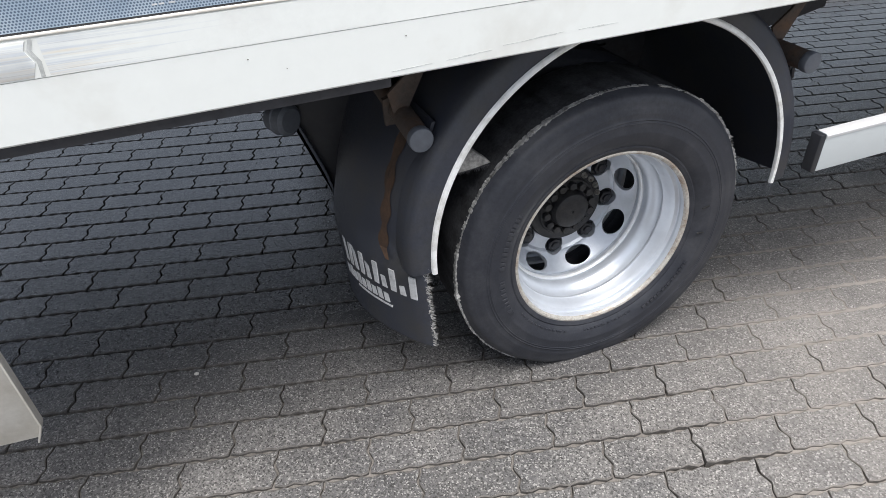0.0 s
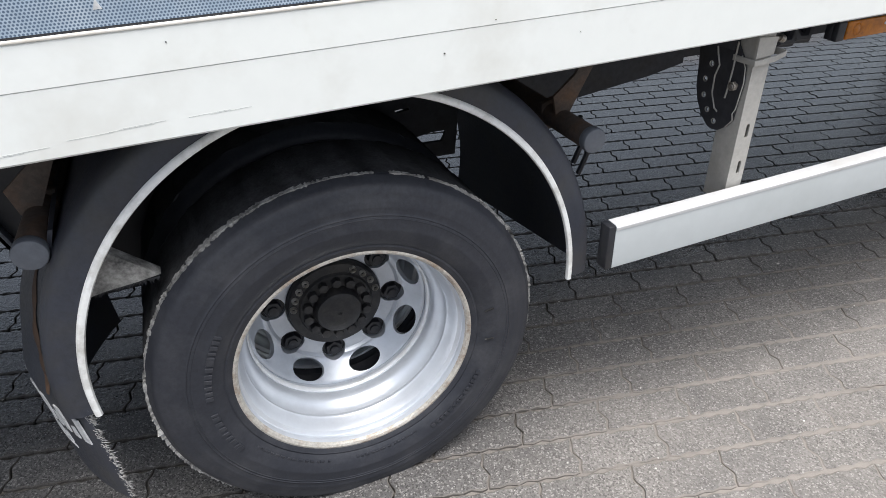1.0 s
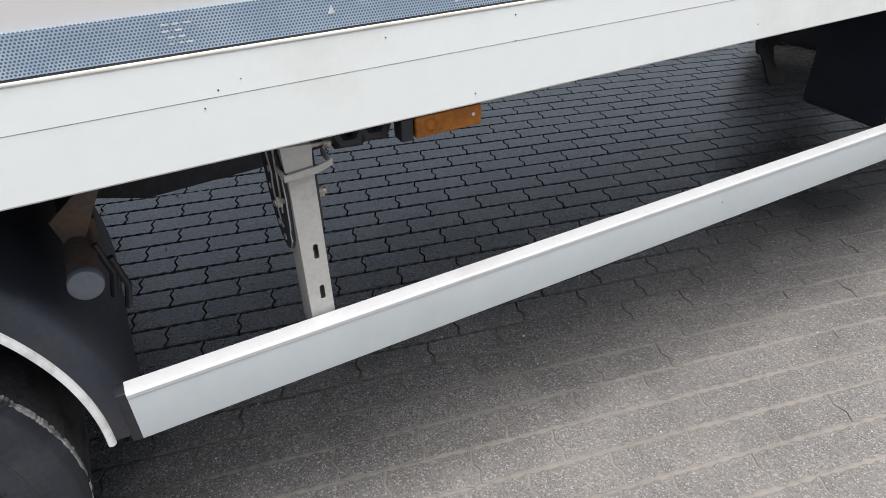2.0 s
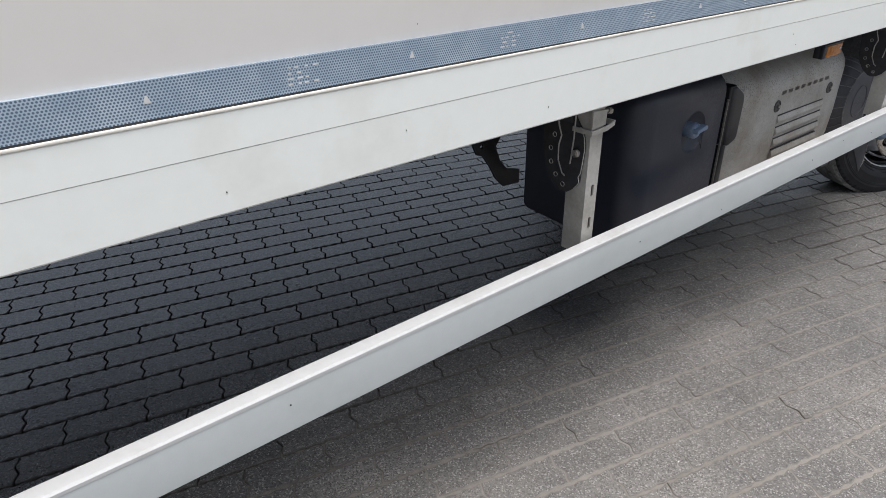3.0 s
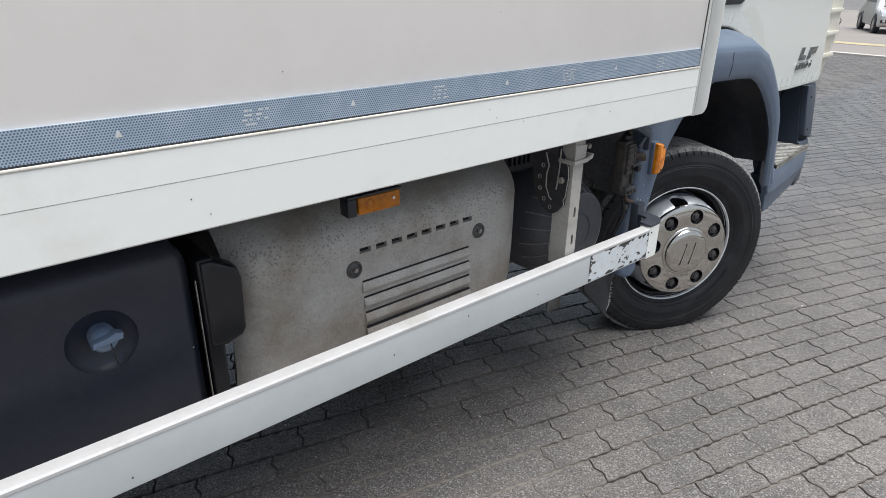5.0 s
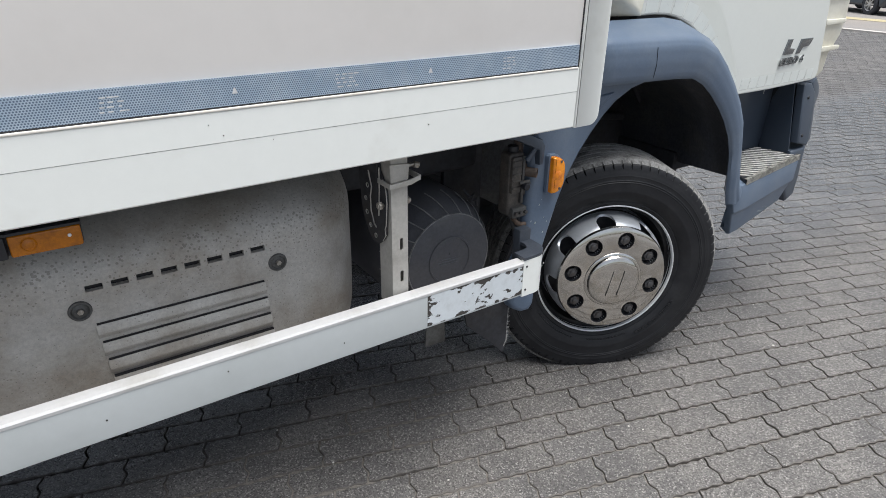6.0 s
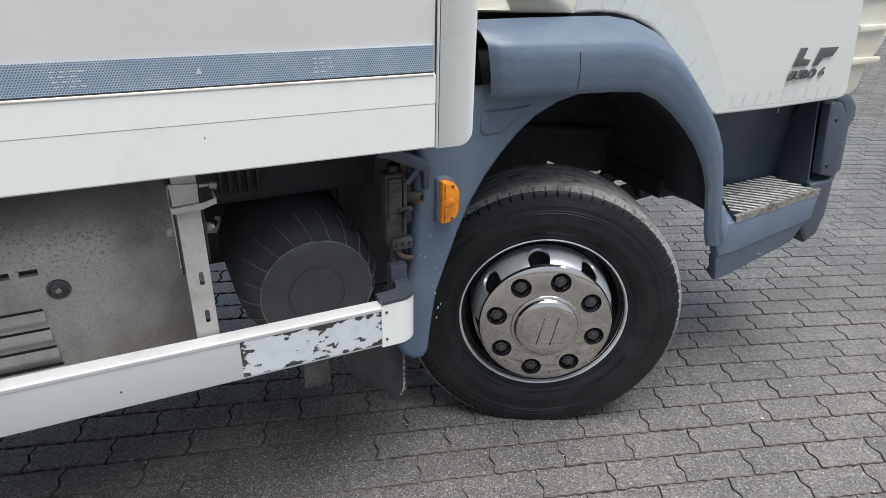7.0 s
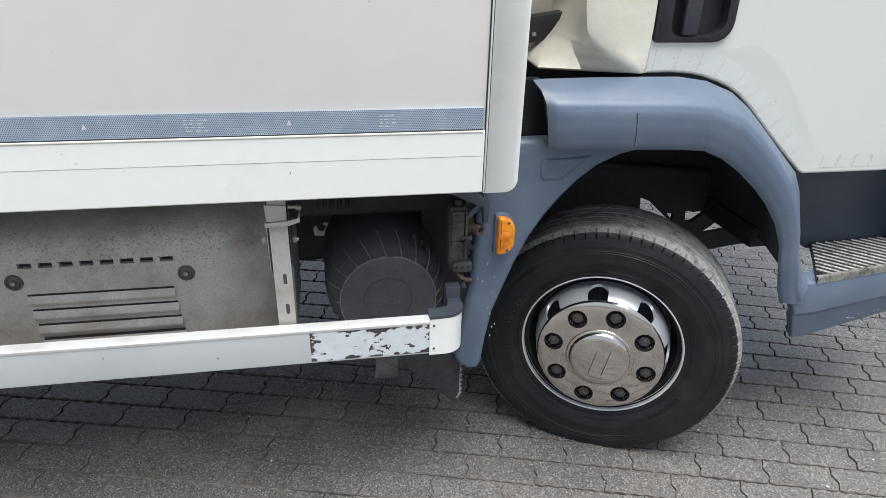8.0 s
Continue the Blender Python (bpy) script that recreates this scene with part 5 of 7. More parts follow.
                for way, r in (([(0.145, 0.90), (0.140, 0.885), (0.131, 0.864), (0.138, 0.84), (0.137, 0.802), (0.122, 0.773), (0.113, 0.768)], 0.0020), ([(0.093, 0.92), (0.094, 0.865), (0.098, 0.815), (0.100, 0.802)], 0.0020),
                               ([(0.077, 0.896), (0.064, 0.874), (0.060, 0.845), (0.063, 0.817), (0.066, 0.788), (0.072, 0.776), (0.068, 0.763), (0.083, 0.744)], 0.0012)):
                    part("pressed_rib", pipe([(px - 0.0006, y, z) for y, z in way], r, 8), M_POST, plate, "pale rib pressed in the plate")
        bl = cyl((x0 - 0.022, 0.078, 0.835), (x1 + 0.022, 0.078, 0.835), 0.0055, 14)
        for bx, t in ((x0 - 0.020, 0.009), (x1 + 0.007, 0.010)):
            own = hexagon(0.0098, bx, bx + t, (0, 0), turn=20)
            merge(bl, own, Matrix.Translation((0, 0.078, 0.835)) @ Matrix.Rotation(radians(-90), 4, "Z"))
        part("pivot_bolt", bl, M_BOLT, guard, "bright hexagon pivot bolt")
        bl2 = cyl((x1 + 0.004, 0.062, 0.925), (x1 + 0.034, 0.062, 0.925), 0.0045, 12)
        cyl((x1 + 0.022, 0.062, 0.925), (x1 + 0.034, 0.062, 0.921), 0.0075, 12, bm=bl2)
        part("pin", bl2, M_BOLT, guard, "small locking pin")
        part("cross_arm", rbox(x - 0.03, x + 0.03, 0.10, 0.86, 0.90, 0.96, 0.004), M_DARK, guard, "dark steel arm carrying the upright")


def label_material():
    """A torn label: white scraps left on black glue, the glue showing along its edges and in cracks."""
    m = mat("torn_label", (0.62, 0.66, 0.69), 0.5, second=(0.55, 0.58, 0.60), amount=0.4, scale=40, detail=0.05)
    n, l = m.node_tree.nodes, m.node_tree.links
    b = n["Principled BSDF"]
    old = b.inputs["Base Color"].links[0].from_socket
    tc = n.new("ShaderNodeTexCoord")
    gen = n.new("ShaderNodeSeparateXYZ")
    l.new(tc.outputs["Generated"], gen.inputs[0])
    no = n.new("ShaderNodeTexNoise")
    no.inputs["Scale"].default_value = 26
    no.inputs["Detail"].default_value = 9
    no.inputs["Roughness"].default_value = 0.62
    mp = n.new("ShaderNodeMapping")
    mp.inputs["Scale"].default_value = (1.0, 1.0, 1.7)
    l.new(tc.outputs["Object"], mp.inputs["Vector"])
    l.new(mp.outputs[0], no.inputs["Vector"])
    total = None
    for sock, edge in ((gen.outputs["X"], 0.0), (gen.outputs["X"], 1.0), (gen.outputs["Z"], 0.0), (gen.outputs["Z"], 1.0)):
        d = n.new("ShaderNodeMath")
        d.operation = "SUBTRACT"
        l.new(sock, d.inputs[0])
        d.inputs[1].default_value = edge
        a = n.new("ShaderNodeMath")
        a.operation = "ABSOLUTE"
        l.new(d.outputs[0], a.inputs[0])
        r = n.new("ShaderNodeMapRange")
        r.inputs["From Min"].default_value, r.inputs["From Max"].default_value = 0.0, 0.07 if sock == gen.outputs["X"] else 0.2
        r.inputs["To Min"].default_value, r.inputs["To Max"].default_value = 0.13, 0.0
        l.new(a.outputs[0], r.inputs["Value"])
        if total is None:
            total = r.outputs[0]
        else:
            s = n.new("ShaderNodeMath")
            s.operation = "ADD"
            l.new(total, s.inputs[0])
            l.new(r.outputs[0], s.inputs[1])
            total = s.outputs[0]
    s = n.new("ShaderNodeMath")
    s.operation = "ADD"
    l.new(total, s.inputs[0])
    l.new(no.outputs[0], s.inputs[1])
    g = n.new("ShaderNodeMapRange")
    g.inputs["From Min"].default_value, g.inputs["From Max"].default_value = 0.606, 0.618
    l.new(s.outputs[0], g.inputs["Value"])
    mx = n.new("ShaderNodeMixRGB")
    mx.inputs[2].default_value = (0.05, 0.045, 0.042, 1)
    l.new(g.outputs[0], mx.inputs[0])
    l.new(old, mx.inputs[1])
    l.new(mx.outputs[0], b.inputs["Base Color"])
    return m


M_LABEL = label_material()
side_guard()


# ---- lamps on the side ----
def side_marker(x0, x1, lens, z0=0.908):
    z1 = z0 + 0.036
    h = part("side_marker", rbox(x0, x1, 0.043, 0.062, z0 - 0.001, z1 + 0.006, 0.003), M_BLACK, truck, "amber side marker lamp in a black holder")
    part("hood", rbox(x0, x1, 0.030, 0.046, z1 + 0.0005, z1 + 0.006, 0.002), M_BLACK, h, "black upper edge of the holder")
    part("cheek", rbox(x0, x0 + 0.022, 0.031, 0.046, z0 - 0.002, z1, 0.003), M_BLACK, h, "black end of the holder")
    part("lens", rbox(x0 + 0.026, x1 - 0.002, 0.031, 0.045, z0 - 0.001, z1, 0.004, 3), lens, h, "dusty amber ribbed lens")
    dome = lathe([(0, -0.003), (0.005, -0.0022), (0.008, 0.0), (0.0095, 0.0), (0.011, -0.0018), (0.0125, 0.0), (0.0125, 0.003)], 24, centre=(x0 + 0.053, 0.0312, (z0 + z1) / 2))
    part("lens_dome", dome, lens, h, "round dome moulded in the lens")
    part("screw", cyl((x1 - 0.020, 0.0285, z0 + 0.021), (x1 - 0.020, 0.034, z0 + 0.021), 0.0030, 10, b=0.0008), M_FLANGE, h, "small bright lens screw")
    part("bracket", rbox(x0 + 0.02, x1 - 0.03, 0.058, 0.075, z1 - 0.01, 0.975, 0.002), M_DARK, h, "dark bracket up to the rail")


side_marker(1.083, 1.236, M_AMBER_DULL)
side_marker(3.776, 3.908, M_AMBER_DULL, 0.905)


# ---- fuel tank and silencer cover ----
def fuel_tank():
    # plan outline with a broad round at the rear corner, drawn up and bevelled
    pts = []
    for k in range(9):
        a = radians(180 + 90 * k / 8)
        pts.append((3.130 + 0.075 * math.cos(a), 0.237 + 0.075 * math.sin(a)))
    pts += [(3.475, 0.162), (3.498, 0.185), (3.498, 0.60), (3.062, 0.60)]
    bm = bmesh.new()
    lo = [bm.verts.new((x, y, 0.40)) for x, y in pts]
    hi = [bm.verts.new((x, y, 0.90)) for x, y in pts]
    bm.faces.new(lo[::-1])
    bm.faces.new(hi)
    for i in range(len(pts)):
        j = (i + 1) % len(pts)
        bm.faces.new((lo[i], lo[j], hi[j], hi[i]))
    es = [e for e in bm.edges if abs(e.verts[0].co.z - e.verts[1].co.z) < 1e-6]
    bmesh.ops.bevel(bm, geom=[e for e in es if e.verts[0].co.z < 0.5], offset=0.035, segments=4, affect="EDGES", profile=0.5)
    es = [e for e in bm.edges if min(v.co.z for v in e.verts) > 0.899]
    bmesh.ops.bevel(bm, geom=es, offset=0.072, segments=6, affect="EDGES", profile=0.5)
    own = bmesh.new()
    bmesh.ops.create_uvsphere(own, u_segments=32, v_segments=16, radius=0.066, matrix=Matrix.Translation((3.325, 0.148, 0.732)) @ Matrix.Diagonal((1, 0.62, 1.02, 1)))
    bm = carve(bm, own)
    tank = part("fuel_tank", bm, M_TANK, truck, "dark grey plastic fuel tank with a recessed filler", smooth=45)
    neck = lathe([(0.0235, 0.0), (0.0235, 0.03), (0.0, 0.03)], 28, centre=(3.328, 0.160, 0.737))
    part("filler_cap", neck, M_CAPBLUE, tank, "pale blue-grey filler cap")
    part("cap_face", lathe([(0.0, -0.008), (0.019, -0.007), (0.0235, -0.002), (0.0245, 0.004), (0.0245, 0.012)], 28, centre=(3.328, 0.158, 0.737)), M_CAPBLUE, tank, "round cap face")
    part("cap_grip", slab([(3.303, 0.735), (3.355, 0.741), (3.357, 0.752), (3.345, 0.757), (3.330, 0.751), (3.305, 0.747)], 0.134, 0.152, 0.003), M_CAPBLUE, tank, "grip bar across the cap")
    part("cap_lanyard", pipe([(3.333, 0.142, 0.742), (3.335, 0.138, 0.72), (3.338, 0.138, 0.695), (3.346, 0.142, 0.682), (3.356, 0.15, 0.688), (3.358, 0.158, 0.70)], 0.0016, 6), M_BLACK, tank, "thin black lanyard below the cap")
    part("strap", rbox(3.511, 3.546, 0.164, 0.70, 0.41, 0.84, 0.008, 3), M_RECESS, tank, "black tank strap")
    part("strap_edge", rbox(3.5035, 3.5055, 0.163, 0.170, 0.42, 0.80, 0.0005), M_BOLT, tank, "bright edge of the strap")
    br = slab([(3.516, 0.645), (3.548, 0.638), (3.586, 0.650), (3.594, 0.665), (3.597, 0.78), (3.590, 0.805), (3.575, 0.815), (3.54, 0.835), (3.516, 0.835)], 0.158, 0.20, 0.010, seg=3)
    part("tank_bracket", br, M_RECESS, tank, "black pressed tank bracket")
    ear = slab([(3.010, 0.66), (3.018, 0.585), (3.036, 0.548), (3.066, 0.536), (3.100, 0.49), (3.135, 0.43), (3.175, 0.39), (3.26, 0.385), (3.26, 0.44), (3.19, 0.46), (3.155, 0.50), (3.13, 0.56), (3.16, 0.60), (3.26, 0.60), (3.26, 0.66)], 0.822, 0.83, 0.001)
    cut = bmesh.new()
    for x, z in ((3.034, 0.612), (3.060, 0.575)):
        cyl((x, 0.7, z), (x, 0.9, z), 0.007, 14, bm=cut)
    part("hanger_ear", carve(ear, cut), M_BLACK, tank, "black bracket ear with two holes")
    part("pale_speck", cyl((3.48, 0.1605, 0.66), (3.48, 0.163, 0.66), 0.002, 8), M_BOLT, tank, "pale speck on the tank")


fuel_tank()


def silencer():
    y0 = 0.178
    # the sheet rolls back at its front end and at the top
    xs = [3.585 + 0.0, 3.60, 3.625, 3.65, 3.70] + [3.70 + 0.642 * k / 10 for k in range(1, 11)]
    sec = []
    for x in xs:
        back = 0.05 * max(0.0, (3.65 - x) / 0.065) ** 1.5
        sec.append((x, y0 + back))
    for k in range(1, 9):
        a = radians(90 * k / 8)
        sec.append((4.342 + 0.195 * math.sin(a), y0 + 0.195 * (1 - math.cos(a))))
    sec.append((4.537, 0.60))
    zs = [0.43, 0.50, 0.60, 0.70, 0.76, 0.768] + [0.768 + 0.152 * math.sin(radians(9 * k)) for k in range(1, 11)]
    dy = [0.03, 0.006, 0, 0, 0, 0] + [0.36 * (1 - math.cos(radians(9 * k))) for k in range(1, 11)]
    bm = bmesh.new()
    rows = []
    for z, d in zip(zs, dy):
        shrink = 0.10 * max(0.0, (z - 0.79) / 0.13) ** 2
        rows.append([bm.verts.new((min(x, 4.537 - shrink), min(0.6, y + d), z)) for x, y in sec])
    for r0, r1 in zip(rows, rows[1:]):
        for i in range(len(sec) - 1):
            bm.faces.new((r0[i], r0[i + 1], r1[i + 1], r1[i]))
    # close the back, so that the cover is a solid shell body
    ring = [r[0] for r in rows] + rows[-1][1:] + [r[-1] for r in reversed(rows[:-1])] + rows[0][1:-1][::-1]
    bm.faces.new(ring)
    bmesh.ops.recalc_face_normals(bm, faces=bm.faces[:])
    cut = bmesh.new()
    for k in range(8):
        x = 3.893 + 0.047 * k
        rbox(x, x + 0.032, 0.12, 0.215, 0.7445, 0.7580, 0, bm=cut)
    bm = carve(bm, cut)
    sil = part("silencer_cover", bm, M_SILENCER, truck, "dusty bare aluminium silencer cover with slots and louvres", smooth=30)
    # black inserts paint the shade inside the cut slots
    for k in range(8):
        x = 3.893 + 0.047 * k
        part("slot", rbox(x + 0.0005, x + 0.0315, 0.190, 0.2145, 0.7450, 0.7575, 0), M_RECESS, sil, "black insert painting the shade inside a ventilation slot")
    part("silencer_core", rbox(3.62, 4.40, 0.62, 0.82, 0.43, 0.86, 0.05, 4), M_DARK, sil, "dark silencer behind the cover")
    for k in range(4):
        z = 0.668 - 0.0435 * k
        x0 = 3.896 + 0.003 * k
        bm = bmesh.new()
        prof = [(y0 + 0.002, z), (y0 - 0.0015, z - 0.001), (y0 - 0.0085, z - 0.017), (y0 - 0.0085, z - 0.020), (y0 + 0.002, z - 0.034)]
        ends = [[bm.verts.new((x, y, zz)) for y, zz in prof] for x in (x0, 4.246 + 0.003 * k)]
        for i in range(len(prof)):
            j = (i + 1) % len(prof)
            bm.faces.new((ends[0][i], ends[0][j], ends[1][j], ends[1][i]))
        bm.faces.new(ends[0])
        bm.faces.new(ends[1][::-1])
        bmesh.ops.recalc_face_normals(bm, faces=bm.faces[:])
        rbox(x0 + 0.002, 4.244 + 0.003 * k, y0 - 0.0022, y0 + 0.003, z + 0.0002, z + 0.0042, 0, bm=bm)
        for f in bm.faces:
            if f.calc_center_median().z > z + 0.0001:
                f.material_index = 1
        part("louvre", bm, [M_SILENCER, M_RECESS], sil, "pressed louvre with a dark slit", smooth=40)
    for x in (3.876, 4.280):
        w = lathe([(0.0, -0.004), (0.006, -0.004), (0.0065, -0.0015), (0.013, -0.001), (0.0150, 0.0005), (0.0175, -0.0035), (0.0205, -0.003), (0.0222, 0.002)], 28, centre=(x, y0 - 0.001, 0.708))
        part("fixing_bolt", w, M_STEEL, sil, "steel bolt with a wide washer")
        part("bolt_head", hexagon(0.0062, y0 - 0.010, y0 - 0.004, (x, 0.709)), M_BOLT, sil, "bright bolt head")


silencer()


# ---- air filter drum and valve block behind the front wheel ----
def air_filter():
    c = (4.8035, 0, 0.5515)
    prof = [(0.0, 0.236), (0.066, 0.236), (0.0675, 0.2325), (0.0715, 0.2325), (0.073, 0.236), (0.132, 0.237), (0.1375, 0.239), (0.1395, 0.2425), (0.1425, 0.250), (0.152, 0.262), (0.163, 0.282), (0.172, 0.306), (0.178, 0.336), (0.181, 0.37), (0.183, 0.62), (0.0, 0.62)]
    drum = part("air_filter", lathe(prof, 96, c), M_DRUM, truck, "black plastic air filter drum with thin ribs", smooth=28)
    part("drum_lip", lathe([(0.1365, 0.2395), (0.1378, 0.2372), (0.1398, 0.2378), (0.1402, 0.242)], 96, c, True), M_RIB, drum, "pale lip round the drum's face")
    for k in range(20):
        a = radians(1 + 18 * k)
        pts = []
        for q, (r, y) in enumerate(prof[6:13]):
            b = a + radians(7.0) * (q / 6) ** 1.6
            pts.append(Vector(c) + Vector((math.cos(b), 0, math.sin(b))) * (r + 0.0008) + Vector((0, y - 0.0015, 0)))
        part("rib", pipe(pts, 0.0019, 6), M_RIB, drum, "thin raised rib")
    for k, w in enumerate((0.05, 0.075, 0.06)):
        part("moulded_line", rbox(4.800 - w / 2, 4.800 + w / 2, 0.2345, 0.237, 0.555 - 0.008 * k, 0.5565 - 0.008 * k, 0.0004, 1), M_CAP, drum, "faint moulded line of worn marking")
    part("centre_pip", lathe([(0.0, -0.002), (0.003, -0.001), (0.004, 0.001)], 12, centre=(4.8035, 0.236, 0.569)), M_DRUM, drum, "small moulded pip")
    part("housing", rbox(4.50, 5.02, 0.40, 0.80, 0.748, 0.94, 0.02, 3), M_DARK, truck, "black plastic housing above the filter")
    for k in range(5):
        part("housing_fin", rbox(4.62 + 0.022 * k, 4.63 + 0.022 * k, 0.385, 0.40, 0.78, 0.93, 0.002), M_BLACK, truck, "black cooling fin on the housing")
    part("wire_tie", pipe([(4.885, 0.29, 0.735), (4.892, 0.27, 0.715), (4.905, 0.268, 0.722), (4.900, 0.272, 0.700), (4.915, 0.268, 0.706), (4.922, 0.275, 0.682)], 0.0045, 6), M_BLACK, drum, "knotted black wire")
    part("hanging_strap", slab([(4.762, 0.225), (4.838, 0.222), (4.832, 0.33), (4.768, 0.33)], 0.30, 0.305, 0.002), M_STEEL, truck, "dusty grey strap hanging below the drum")


air_filter()
part("plastic_scrap", slab([(4.588, 0.599), (4.598, 0.611), (4.606, 0.589), (4.621, 0.587), (4.632, 0.605), (4.620, 0.613), (4.625, 0.621), (4.639, 0.617), (4.639, 0.602), (4.622, 0.569), (4.591, 0.573)], 0.66, 0.664, 0.001), M_TRIM, truck, "torn white plastic scrap caught behind the drum")


def valve_block():
    v = part("valve_block", rbox(4.968, 5.022, 0.190, 0.235, 0.668, 0.850, 0.007, 3), M_CASTING, truck, "dusty black valve block with fittings and hoses")
    part("valve_cover", slab(rounded(4.972, 5.006, 0.735, 0.842, 0.006), 0.180, 0.192, 0.003), M_CASTING, v, "ribbed dusty cover on the block")
    for z in (0.752, 0.772, 0.792, 0.812, 0.830):
        part("cover_rib", rbox(4.974, 5.004, 0.1765, 0.181, z - 0.0028, z + 0.0028, 0.001, 1), M_CASTING, v, "thin rib on the cover")
    part("valve_rib", rbox(5.009, 5.018, 0.180, 0.191, 0.70, 0.842, 0.002), M_STEEL, v, "raised edge of the block")
    part("valve_foot", rbox(4.978, 5.032, 0.176, 0.24, 0.660, 0.690, 0.004), M_STEEL, v, "metal foot of the block")
    for x in (4.988, 5.006, 5.024):
        part("foot_bolt", hexagon(0.006, 0.168, 0.178, (x, 0.675), turn=x * 999), M_NUT, v, "small dirty bolt head")
    part("lever", cyl((5.000, 0.178, 0.765), (5.022, 0.160, 0.772), 0.006, 14, b=0.001), M_STEEL, v, "small lever")
    part("lever_knob", cyl((5.010, 0.176, 0.758), (5.010, 0.156, 0.758), 0.0105, 16, b=0.002), M_BLACK, v, "round black knob")
    part("side_port", cyl((5.020, 0.21, 0.725), (5.040, 0.205, 0.725), 0.011, 16, b=0.002), M_CASTING, v, "capped side port")
    part("top_cap", cyl((4.995, 0.212, 0.850), (4.995, 0.212, 0.868), 0.016, 18, b=0.003), M_BLACK, v, "round cap on top of the block")
    stub = lathe([(0.0095, 0.0), (0.0135, 0.0), (0.0135, 0.07), (0.0095, 0.07)], 20, closed=True)
    part("pipe_stub", stub, M_RUST, v, "open brown pipe stub", at=pose(5.047, 0.162, 0.792, 0, 0, 35))
    part("stub_pipe", pipe([(5.03, 0.20, 0.80), (5.024, 0.215, 0.83), (5.02, 0.22, 0.87), (5.01, 0.22, 0.90)], 0.011, 10), M_RUST, v, "brown pipe rising behind the stub")
    for dx, dz in ((0.0, 0.0), (0.012, -0.004), (-0.012, 0.002)):
        part("hose", pipe([(5.006 + dx, 0.202, 0.660), (5.010 + dx, 0.198, 0.635), (5.018 + dx, 0.195, 0.61 + dz), (5.020 + dx * 0.6, 0.2, 0.58), (5.016 + dx * 0.5, 0.215, 0.53), (5.005, 0.24, 0.46)], 0.0062, 10), M_BLACK, v, "black hose below the block")
    part("elbow", pipe([(4.992, 0.190, 0.655), (5.004, 0.184, 0.640), (5.018, 0.180, 0.634), (5.032, 0.180, 0.632)], 0.0068, 10), M_RUST, v, "brown elbow fitting")
    part("coupling", cyl((5.010, 0.197, 0.622), (5.016, 0.194, 0.602), 0.0095, 12, b=0.001), M_STEEL, v, "pale hose coupling")
    ar = slab([(4.935, 0.905), (4.952, 0.925), (4.972, 0.926), (5.058, 0.884), (5.070, 0.868), (5.066, 0.814), (5.053, 0.814), (5.050, 0.858), (4.965, 0.898)], 0.160, 0.190, 0.004)
    part("support_arm", ar, M_SLATE, v, "dark slate forked support arm")
    part("arm_brace", pipe([(5.015, 0.175, 0.83), (5.035, 0.172, 0.855), (5.058, 0.17, 0.888)], 0.008, 8), M_SLATE, v, "thin brace of the arm")
    # added plate: its black paints the shaded void behind the block
    part("back_plate", rbox(4.93, 5.08, 0.46, 0.48, 0.42, 0.90, 0.004), M_DARK, v, "black plate standing in for the dark void behind the block")


valve_block()


# ---- cab ----
DOOR_Y = 0.24


